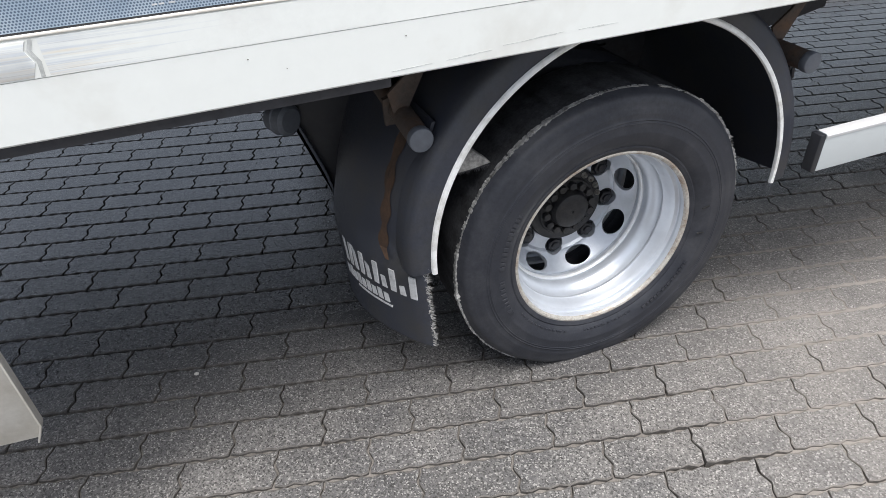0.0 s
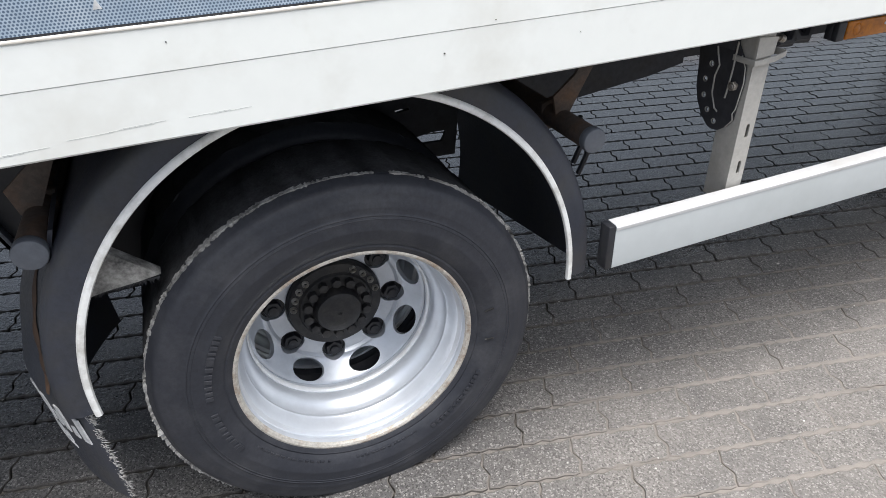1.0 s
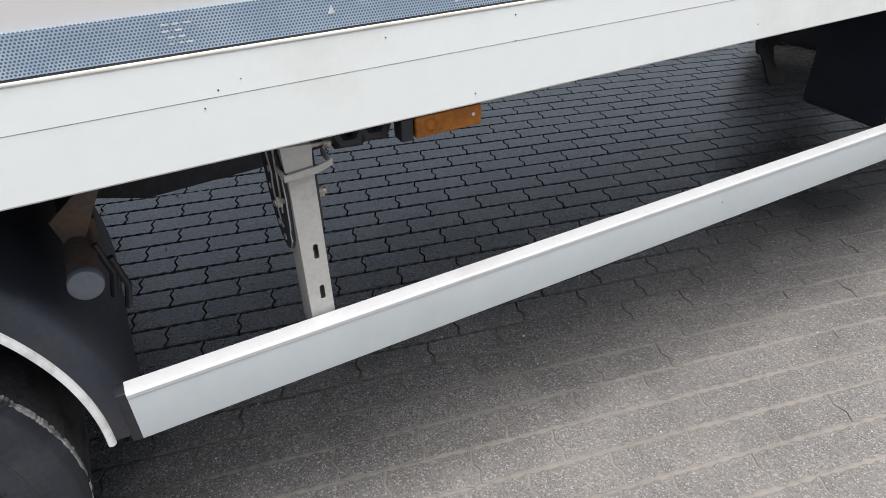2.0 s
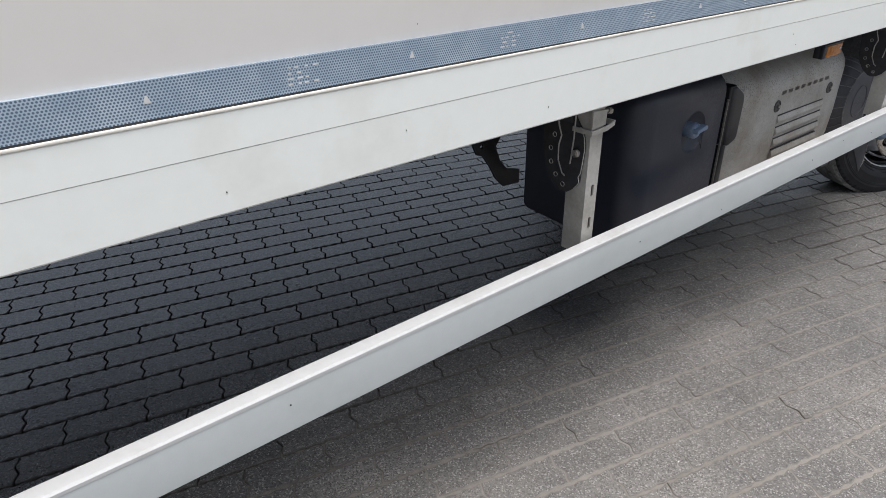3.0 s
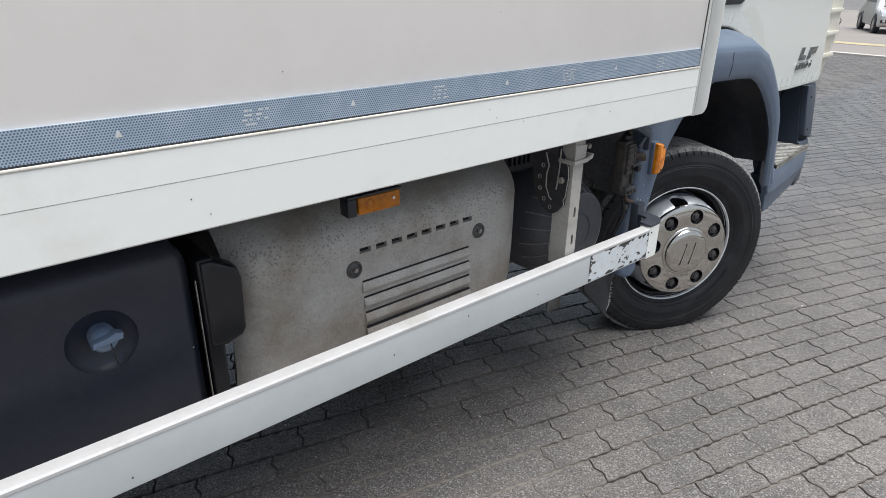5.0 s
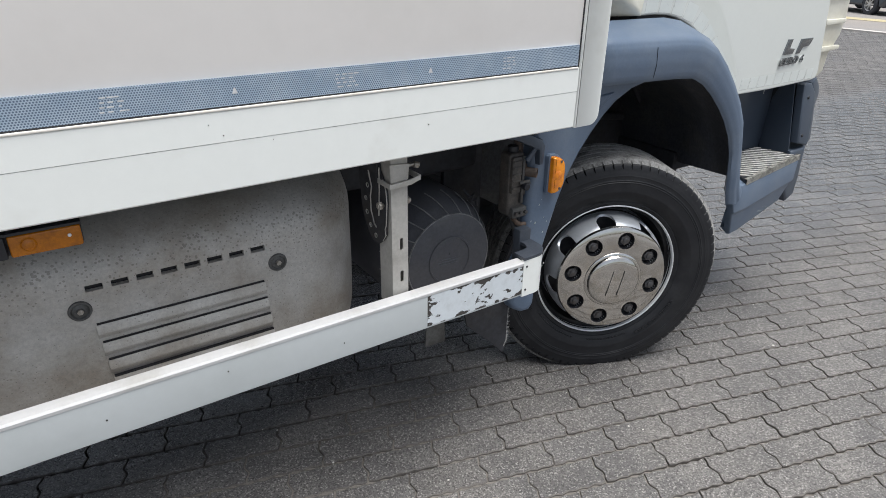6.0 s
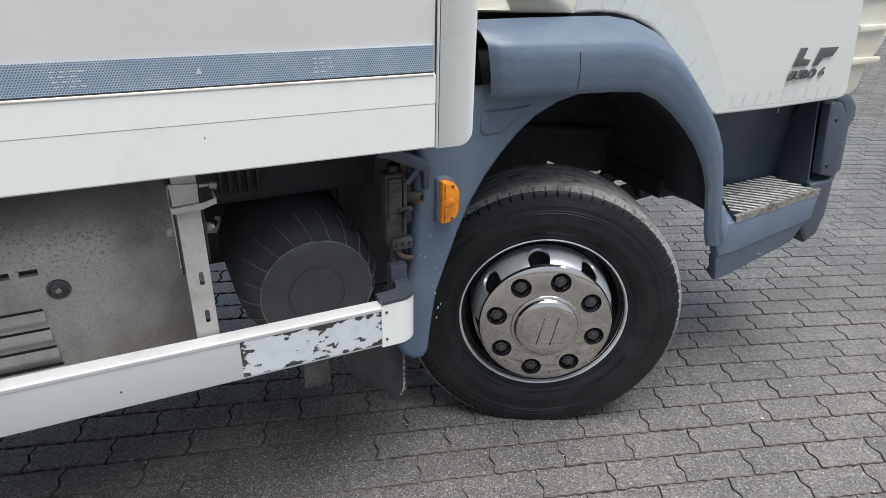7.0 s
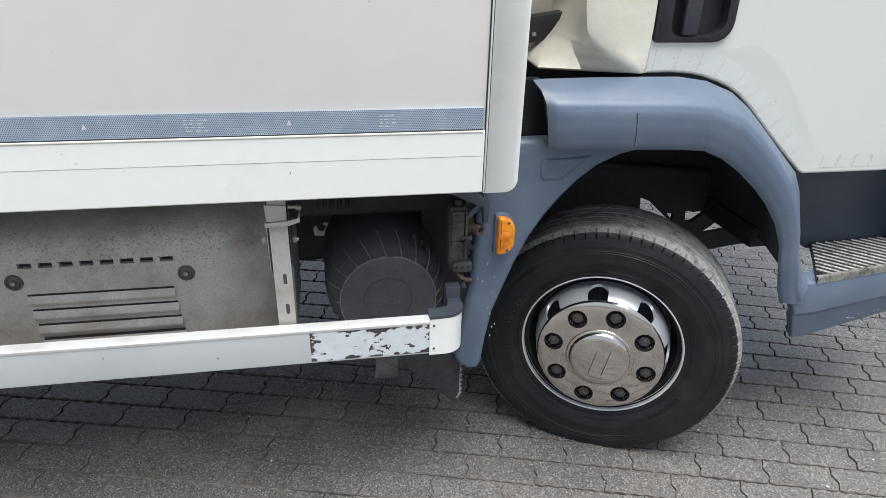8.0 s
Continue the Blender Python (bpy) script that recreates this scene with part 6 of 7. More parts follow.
def cab():
    # door skin: follows the wheel arch along its lower edge
    arch = [(5.487, 1.187), (5.56, 1.1885), (5.62, 1.184), (5.655, 1.177), (5.70, 1.163), (5.74, 1.147), (5.78, 1.122), (5.82, 1.088), (5.903, 1.008), (5.98, 0.938), (6.03, 0.896), (6.048, 0.888)]
    outline = arch + [(6.30, 0.888), (6.60, 0.896), (6.632, 0.902), (6.640, 0.93), (6.592, 1.21), (6.545, 1.62), (6.50, 2.1), (5.60, 2.1), (5.515, 1.60), (5.498, 1.42), (5.491, 1.28)]

    bm = slab(outline, DOOR_Y, DOOR_Y + 0.04, 0.007, seg=3)
    cut = slab(rounded(5.495, 5.712, 1.268, 1.46, (0.012, 0.05, 0.03, 0.012)), 0.1, 0.4)
    bm = carve(bm, cut)
    part("cab", rbox(5.50, 6.75, 0.285, WIDE - 0.285, 1.22, 2.55, 0.06, 3), M_CAB, truck, "white cab body")
    door = part("cab_door", bm, M_CAB, truck, "white cab door with faded tape patches", smooth=12)
    # black strip paints the shaded gap between door edge and arch trim
    low = [(x - 0.02 * (1 if x > 5.66 else 0), z - 0.030) for x, z in arch]
    part("door_seal", slab(arch[:-1] + low[:-1][::-1], DOOR_Y + 0.012, DOOR_Y + 0.038), M_BLACK, door, "black strip painted as the shaded gap under the door edge")
    ghost = [(5.69, 1.245), (5.80, 1.262), (5.90, 1.19), (6.00, 1.06), (6.065, 0.965), (6.005, 0.962), (5.93, 1.055), (5.86, 1.125), (5.79, 1.19)]
    part("decal_ghost", slab(ghost, DOOR_Y - 0.0002, DOOR_Y + 0.004), M_GHOST, door, "broad faded ghost of an old decal")
    # handle cup and bar
    cup = slab(rounded(5.493, 5.714, 1.266, 1.462, (0.013, 0.052, 0.03, 0.013)), DOOR_Y - 0.010, DOOR_Y + 0.04, 0.006)
    hole = slab(rounded(5.535, 5.688, 1.281, 1.445, (0.03, 0.045, 0.03, 0.03)), DOOR_Y - 0.05, DOOR_Y + 0.026)
    part("handle_cup", carve(cup, hole), M_BLACK, door, "black plastic handle cup", smooth=40)
    part("handle_bar", rbox(5.568, 5.612, DOOR_Y - 0.014, DOOR_Y + 0.006, 1.284, 1.44, 0.006, 3), M_BLACK_DUST, door, "black upright grab bar")
    # remains of marking tape along the arch and the lower edge
    spots = []
    for (xa, za), (xb, zb) in zip(arch[:-1], arch[1:]):
        L = math.hypot(xb - xa, zb - za)
        spots.append((xa, za, xb, zb, L))
    total = sum(s[4] for s in spots)
    pos = 0.02
    while pos < total - 0.05:
        acc = 0
        for xa, za, xb, zb, L in spots:
            if acc + L >= pos:
                t = (pos - acc) / L
                x, z = xa + (xb - xa) * t, za + (zb - za) * t
                u = Vector(((xb - xa) / L, (zb - za) / L))
                break
            acc += L
        n = Vector((-u.y, u.x))
        o = Vector((x, z)) + n * 0.008
        sk = 0.006
        q = [o, o + u * 0.055, o + u * (0.055 + sk) + n * 0.054, o + u * sk + n * 0.054]
        part("tape_patch", slab([(p.x, p.y) for p in q], DOOR_Y - 0.0003, DOOR_Y + 0.004), M_TAPE, door, "faded pale tape patch")
        e = [q[0] - u * 0.0016 - n * 0.0016, q[1] + u * 0.0004 - n * 0.0016, q[2] + u * 0.0004, q[3] - u * 0.0016]
        part("tape_edge", slab([(p.x, p.y) for p in e], DOOR_Y - 0.00015, DOOR_Y + 0.004), M_EDGE, door, "thin grey dirt line round the patch")
        b = bmesh.new()
        rr = random.Random(int(pos * 1000))
        for _ in range(3):
            s = q[rr.choice((0, 1, 2, 3))] * 0.5 + q[rr.choice((0, 1, 2, 3))] * 0.5 + Vector((rr.uniform(-0.004, 0.004), rr.uniform(-0.004, 0.004)))
            e = s + Vector((rr.uniform(-0.006, 0.006), rr.uniform(-0.008, 0.008)))
            slab([(s.x, s.y), (e.x, e.y), (e.x + 0.0012, e.y + 0.0012), (s.x + 0.0016, s.y)], DOOR_Y - 0.0005, DOOR_Y + 0.004, bm=b)
        tagged(part("tape_crack", b, M_EDGE, door, "dark cracks at the patch's edges"), kind="stuff")
        pos += 0.062
    for i in range(9):
        x = 6.095 + 0.056 * i
        part("tape_patch", slab([(x, 0.906), (x + 0.047, 0.906), (x + 0.053, 0.946), (x + 0.006, 0.946)], DOOR_Y - 0.0003, DOOR_Y + 0.004), M_TAPE, door, "faded pale tape patch")
        part("tape_edge", slab([(x - 0.0016, 0.9042), (x + 0.0474, 0.9042), (x + 0.0534, 0.946), (x + 0.0044, 0.946)], DOOR_Y - 0.00015, DOOR_Y + 0.004), M_EDGE, door, "thin grey dirt line round the patch")
        b = bmesh.new()
        rr = random.Random(i)
        for _ in range(4):
            s = Vector((x + rr.choice((0.0, 0.006, 0.05)), 0.906 + rr.uniform(0.0, 0.04)))
            slab([(s.x, s.y), (s.x + rr.uniform(-0.003, 0.004), s.y + rr.uniform(0.003, 0.010)), (s.x + 0.002, s.y)], DOOR_Y - 0.0005, DOOR_Y + 0.004, bm=b)
        tagged(part("tape_crack", b, M_EDGE, door, "dark cracks at the patch's edges"), kind="stuff")
    # badge: two slanted metal shapes and the emission class below
    for q in (((6.333, 1.016), (6.398, 1.016), (6.406, 1.034), (6.370, 1.038), (6.380, 1.071), (6.352, 1.071)), ((6.424, 1.014), (6.446, 1.014), (6.462, 1.036), (6.505, 1.040), (6.526, 1.068), (6.444, 1.068))):
        part("badge_shape", slab(q, DOOR_Y - 0.006, DOOR_Y + 0.004, 0.0015), M_BADGE, door, "slanted dark chrome badge shape")
    cu = bpy.data.curves.new("class_text", "FONT")
    cu.body, cu.size, cu.extrude, cu.shear, cu.offset, cu.space_character = "EURO 6", 0.036, 0.003, 0.25, 0.0012, 1.12
    tmp = new("class_text", cu)
    dg = bpy.context.evaluated_depsgraph_get()
    me = bpy.data.meshes.new_from_object(tmp.evaluated_get(dg))
    bpy.data.objects.remove(tmp)
    me.materials.clear()
    me.materials.append(M_BADGE)
    part("class_lettering", me, None, door, "dark chrome letters EURO 6", at=pose(6.318, DOOR_Y - 0.006, 0.976, 90, 0, 1.5) @ Matrix.Rotation(radians(1.5), 4, "Z") @ Matrix.Diagonal((1.25, 1, 1, 1)))
    # rear quarter of the cab, rounded back towards the box
    bm = bmesh.new()
    rows = []
    for z, cx, bx, by in ((1.1905, 5.462, 5.215, 0.30), (1.196, 5.455, 5.212, 0.295), (1.21, 5.432, 5.222, 0.31), (1.235, 5.375, 5.25, 0.35), (1.265, 5.328, 5.278, 0.385), (1.30, 5.306, 5.305, 0.41), (1.35, 5.296, 5.322, 0.42), (1.45, 5.29, 5.325, 0.42), (1.8, 5.29, 5.325, 0.42), (2.1, 5.30, 5.33, 0.42)):
        f = 0.236 - 0.012 * min(1, (z - 1.19) / 0.1)
        c0 = Vector((cx, 0.203 + 0.02 * max(0, (1.22 - z) / 0.03)))
        bk = Vector((bx, by))
        e0 = Vector((5.484, f))
        ring = [e0, e0.lerp(c0, 0.5) + Vector((0, -0.003)), e0.lerp(c0, 0.88) + Vector((0, -0.001)), c0.lerp(bk, 0.06) + Vector((-0.002, 0.0)), c0.lerp(bk, 0.16), c0.lerp(bk, 0.55) + Vector((-0.004, 0)), bk, Vector((bx + 0.02, 0.6)), Vector((5.484, 0.6))]
        rows.append([bm.verts.new((p.x, p.y, z)) for p in ring])
    for r0, r1 in zip(rows, rows[1:]):
        for i in range(len(r0)):
            j = (i + 1) % len(r0)
            bm.faces.new((r0[i], r0[j], r1[j], r1[i]))
    bm.faces.new(rows[0][::-1])
    bm.faces.new(rows[-1])
    bmesh.ops.recalc_face_normals(bm, faces=bm.faces[:])
    q = part("cab_quarter", bm, M_CREAM, truck, "cream rounded rear quarter panel of the cab", smooth=50)
    part("rear_wall", slab([(5.10, 1.19), (5.31, 1.19), (5.31, 2.3), (5.10, 2.3)], 0.50, 0.8, 0.01), M_CREAM, q, "cream panel behind the quarter, stained")
    part("rubber_band", slab([(5.10, 1.215), (5.22, 1.235), (5.335, 1.255), (5.345, 1.325), (5.22, 1.305), (5.10, 1.28)], 0.43, 0.48, 0.004), M_BLACK, q, "black rubber band between cab and box")
    part("band_bolt", cyl((5.235, 0.422, 1.262), (5.235, 0.44, 1.262), 0.006, 12), M_BOLT, q, "small bolt in the band")
    # front corner deflector: a ribbed pale pillar
    outer = [(6.656, 0.90), (6.70, 0.897), (6.735, 0.92), (6.745, 0.99), (6.80, 1.06), (6.815, 1.12), (6.80, 1.30), (6.76, 1.70), (6.64, 1.70), (6.612, 1.21), (6.652, 0.95)]
    dfl = part("corner_deflector", slab(outer, 0.268, 0.29, 0.006), M_CREAM, truck, "pale ribbed air deflector at the cab corner", smooth=40)
    for kz in range(6):
        z = 1.0 + 0.105 * kz
        part("deflector_rib", slab([(6.645 - 0.05 * kz / 6, z), (6.79, z + 0.005), (6.79, z + 0.022), (6.645 - 0.05 * kz / 6, z + 0.022)], 0.254, 0.27, 0.004), M_CREAM, dfl, "pale stiffening rib")
    part("cab_front", rbox(6.70, 6.92, 0.36, WIDE - 0.36, 0.95, 2.5, 0.08, 3), M_CAB, truck, "white cab front")


cab()


def arch_trim():
    # stations along the arch: lower edge, crease of the face, upper edge against the door
    st = [((5.205, 0.135, 1.031), (5.190, 0.128, 1.128), (5.168, 0.215, 1.186)),
          ((5.225, 0.118, 1.029), (5.212, 0.110, 1.127), (5.205, 0.222, 1.186)),
          ((5.33, 0.114, 1.027), (5.325, 0.106, 1.126), (5.34, 0.230, 1.186)),
          ((5.43, 0.112, 1.025), (5.425, 0.104, 1.124), (5.46, 0.234, 1.185)),
          ((5.54, 0.112, 1.022), (5.535, 0.104, 1.122), (5.58, 0.235, 1.184)),
          ((5.625, 0.112, 1.016), (5.63, 0.104, 1.113), (5.66, 0.235, 1.172)),
          ((5.69, 0.114, 0.990), (5.715, 0.106, 1.080), (5.74, 0.235, 1.142)),
          ((5.75, 0.116, 0.950), (5.79, 0.108, 1.020), (5.80, 0.236, 1.100)),
          ((5.81, 0.118, 0.900), (5.855, 0.110, 0.955), (5.87, 0.236, 1.035)),
          ((5.86, 0.120, 0.850), (5.91, 0.112, 0.890), (5.94, 0.236, 0.968)),
          ((5.91, 0.122, 0.785), (5.955, 0.114, 0.815), (6.01, 0.238, 0.905)),
          ((5.945, 0.124, 0.715), (5.985, 0.118, 0.735), (6.032, 0.235, 0.83)),
          ((5.968, 0.128, 0.63), (6.01, 0.122, 0.64), (6.045, 0.20, 0.70)),
          ((5.99, 0.134, 0.56), (6.036, 0.130, 0.56), (6.075, 0.17, 0.60)),
          ((6.02, 0.140, 0.50), (6.07, 0.138, 0.50), (6.10, 0.155, 0.555))]
    bm = bmesh.new()
    rows = []
    for lo, cr, up in st:
        lo, cr, up = Vector(lo), Vector(cr), Vector(up)
        if up.z > 0.88:
            up += (cr - up).normalized() * 0.014
        tuck = Vector((lo.x + (0.045 if lo.x > 5.66 else 0.0), lo.y + 0.04, lo.z + 0.004))
        mid = cr + (up - cr) * 0.12 + Vector((0, -0.006, 0.004))
        belly = (lo + cr) / 2 + Vector((0, -0.004, 0))
        rows.append([bm.verts.new(p) for p in (tuck, lo + Vector((0, 0.006, -0.001)), lo + Vector((0, 0, 0.006)), belly, cr + (lo - cr) * 0.08, mid, (cr + up) / 2 + Vector((0, -0.008, 0.008)), up)])
    for r0, r1 in zip(rows, rows[1:]):
        for i in range(len(r0) - 1):
            bm.faces.new((r0[i], r0[i + 1], r1[i + 1], r1[i]))
    bmesh.ops.subdivide_edges(bm, edges=[e for e in bm.edges], cuts=2, smooth=1.0, use_grid_fill=True)
    bmesh.ops.solidify(bm, geom=bm.faces[:], thickness=0.004)
    bmesh.ops.recalc_face_normals(bm, faces=bm.faces[:])
    flare = part("arch_trim", bm, M_BLUE, truck, "blue-grey plastic wheel arch trim", smooth=50)
    zs = [1.031, 1.04, 1.05, 1.062, 1.075, 1.09, 1.105, 1.119]
    seam = [(5.4225 - 0.105 * (z - 1.031), z) for z in zs] + [(5.4231 - 0.105 * (z - 1.031), z) for z in reversed(zs)]
    part("trim_seam", slab(seam, 0.0, 0.012, lean=lambda x, z: 0.1075 - 0.0085 * math.sin(math.pi / 2 * min(1.0, (z - 1.031) / 0.05))), M_BLACK, flare, "thin dark seam in the trim")
    # black sheet stands in for the shade behind the trim's end
    part("shadow_gap", slab([(5.04, 1.00), (5.24, 1.00), (5.20, 1.178), (5.04, 1.178)], 0.225, 0.26), M_RECESS, flare, "black sheet painted as the shaded gap behind the end of the arch trim")
    # rear leg, curving down behind the wheel
    leg = [(5.055, 0.342), (5.030, 0.336), (5.004, 0.350), (4.992, 0.375), (5.008, 0.48), (5.030, 0.62), (5.040, 0.76), (5.045, 0.90), (5.03, 1.0), (5.045, 1.028), (5.22, 1.036), (5.60, 1.035), (5.555, 1.002), (5.498, 1.003), (5.426, 0.986), (5.363, 0.956), (5.316, 0.919), (5.270, 0.870), (5.231, 0.820), (5.192, 0.757), (5.155, 0.682),
           (5.122, 0.60), (5.095, 0.53), (5.078, 0.44), (5.068, 0.365)]
    bm = slab(leg, 0.176, 0.215, 0.016, seg=4, lean=lambda x, z: -0.028 * max(0.0, (0.75 - z) / 0.4) + 0.03 * max(0, (5.06 - x) / 0.07))
    part("arch_leg", bm, M_BLUE, flare, "blue-grey plastic leg of the arch behind the wheel", smooth=45)
    ledge = slab([(5.200, 0.972), (5.212, 0.984), (5.300, 0.986), (5.345, 0.990), (5.318, 0.968), (5.285, 0.942), (5.262, 0.924), (5.214, 0.922), (5.202, 0.934)], 0.170, 0.186, 0.010, seg=4)
    part("pressed_ledge", ledge, M_BLUE, flare, "shallow raised panel pressed in the leg", smooth=50)
    # amber indicator on the leg
    holder = part("indicator_lamp", slab(rounded(5.085, 5.139, 0.722, 0.839, (0.006, 0.03, 0.035, 0.01)), 0.158, 0.18, 0.004), M_BLUE, truck, "amber direction indicator in a grey holder")
    part("lens", slab(rounded(5.091, 5.139, 0.725, 0.834, (0.006, 0.034, 0.038, 0.006)), 0.140, 0.16, 0.008, seg=3), M_AMBER, holder, "bright amber lens")
    for z in (0.739, 0.820):
        part("screw", cyl((5.118, 0.1385, z), (5.118, 0.146, z), 0.0038, 12), M_RUST, holder, "dark lens screw")
    part("lamp_boss", lathe([(0.0, 0.0), (0.012, 0.001), (0.018, 0.005), (0.018, 0.01)], 20, centre=(5.110, 0.1375, 0.780)), M_AMBER, holder, "moulded dome in the lens")
    bm = bmesh.new()
    rs = random.Random(17)
    for _ in range(26):
        z = rs.uniform(0.45, 0.95)
        x = 5.06 + 0.25 * max(0.0, z - 0.62) + rs.uniform(-0.02, 0.045)
        y = 0.1755 - 0.028 * max(0.0, (0.75 - z) / 0.4) + 0.03 * max(0.0, (5.06 - x) / 0.07)
        d = rs.uniform(0.002, 0.007)
        slab([(x, z), (x + 0.0012, z - 0.0003), (x + d * 0.5, z + d), (x + d * 0.4, z + d)], y - 0.0004, y + 0.004, bm=bm)
    tagged(part("scuff", bm, M_TAPE, flare, "small pale scuffs on the leg"), kind="stuff")
    # small flap with a brush edge behind the front wheel
    fl = part("front_flap", slab([(4.84, 0.40), (5.03, 0.40), (5.018, 0.185), (5.006, 0.166), (4.95, 0.228), (4.86, 0.315)], 0.215, 0.222, 0.001), M_DARK, truck, "small black rubber flap with a frayed edge")
    rr = random.Random(21)
    bm = bmesh.new()
    for k in range(120):
        z = rr.uniform(0.19, 0.36)
        p = Vector((5.018 - 0.03 * max(0, (0.21 - z)) / 0.02 * 0.3, 0.214, z))
        d = Vector((rr.uniform(0.3, 1), rr.uniform(-0.4, 0.4), rr.uniform(-0.5, 0.3))).normalized() * rr.uniform(0.004, 0.014)
        s = Vector((0, 0.0006, 0.0009))
        bm.faces.new([bm.verts.new(p - s), bm.verts.new(p + s), bm.verts.new(p + d)])
    tagged(part("bristle_edge", bm, M_BRISTLE, fl, "frayed bristles on the flap"), kind="stuff")
    # inner liner of the arch
    edge = [(5.075, 0.62), (5.112, 0.66), (5.150, 0.757), (5.20, 0.842), (5.272, 0.912), (5.34, 0.966), (5.44, 1.008)] + [(lo[0] + 0.012, lo[2] + 0.010) for lo, cr, up in st[4:12]] + [(5.985, 0.62)]
    bm = bmesh.new()

    def swept(x, y, z):
        w = max(0.0, min(1.0, (x - 5.66) / 0.25))
        d = min(y, 0.45) - 0.14
        return (x + 0.52 * d * w, y, z - (0.20 * d if z < 0.63 and x > 5.9 else 0.0))

    rows = [[bm.verts.new(swept(x, y, z)) for x, z in edge] for y in (0.185, 0.45, 0.80)]
    for r0, r1 in zip(rows, rows[1:]):
        for k in range(len(edge) - 1):
            bm.faces.new((r0[k], r0[k + 1], r1[k + 1], r1[k]))
    lip = [bm.verts.new((x, y, z)) for (x, z), y in zip(edge, [0.205] * 7 + [0.14] * (len(edge) - 7))]
    for k in range(len(edge) - 1):
        bm.faces.new((lip[k], lip[k + 1], rows[0][k + 1], rows[0][k]))
    bmesh.ops.solidify(bm, geom=bm.faces[:], thickness=-0.004)
    bmesh.ops.recalc_face_normals(bm, faces=bm.faces[:])
    part("arch_liner", bm, M_LINER, truck, "dark inner liner of the wheel arch", smooth=50)
    wall = slab([(5.0, 0.42), (6.0, 0.40), (6.174, 0.357), (6.26, 0.370), (6.46, 0.392), (6.60, 0.335), (6.60, 0.62), (6.30, 0.64), (6.30, 1.2), (5.0, 1.2)], 0.79, 0.81)
    gaps = bmesh.new()
    for hole in ([(5.840, 0.605), (5.881, 0.589), (5.978, 0.503), (5.951, 0.510), (5.845, 0.555)], [(5.964, 0.533), (5.996, 0.531), (5.994, 0.497)],
                 [(6.045, 0.540), (6.075, 0.533), (6.105, 0.534), (6.152, 0.543), (6.081, 0.490), (6.048, 0.494)], [(6.243, 0.492), (6.262, 0.476), (6.299, 0.456), (6.119, 0.431), (6.187, 0.481), (6.215, 0.478)]):
        slab(hole, 0.75, 0.85, bm=gaps)
    part("arch_wall", carve(wall, gaps), M_DARK, truck, "dark inner wall of the wheel arch with ragged gaps")


arch_trim()


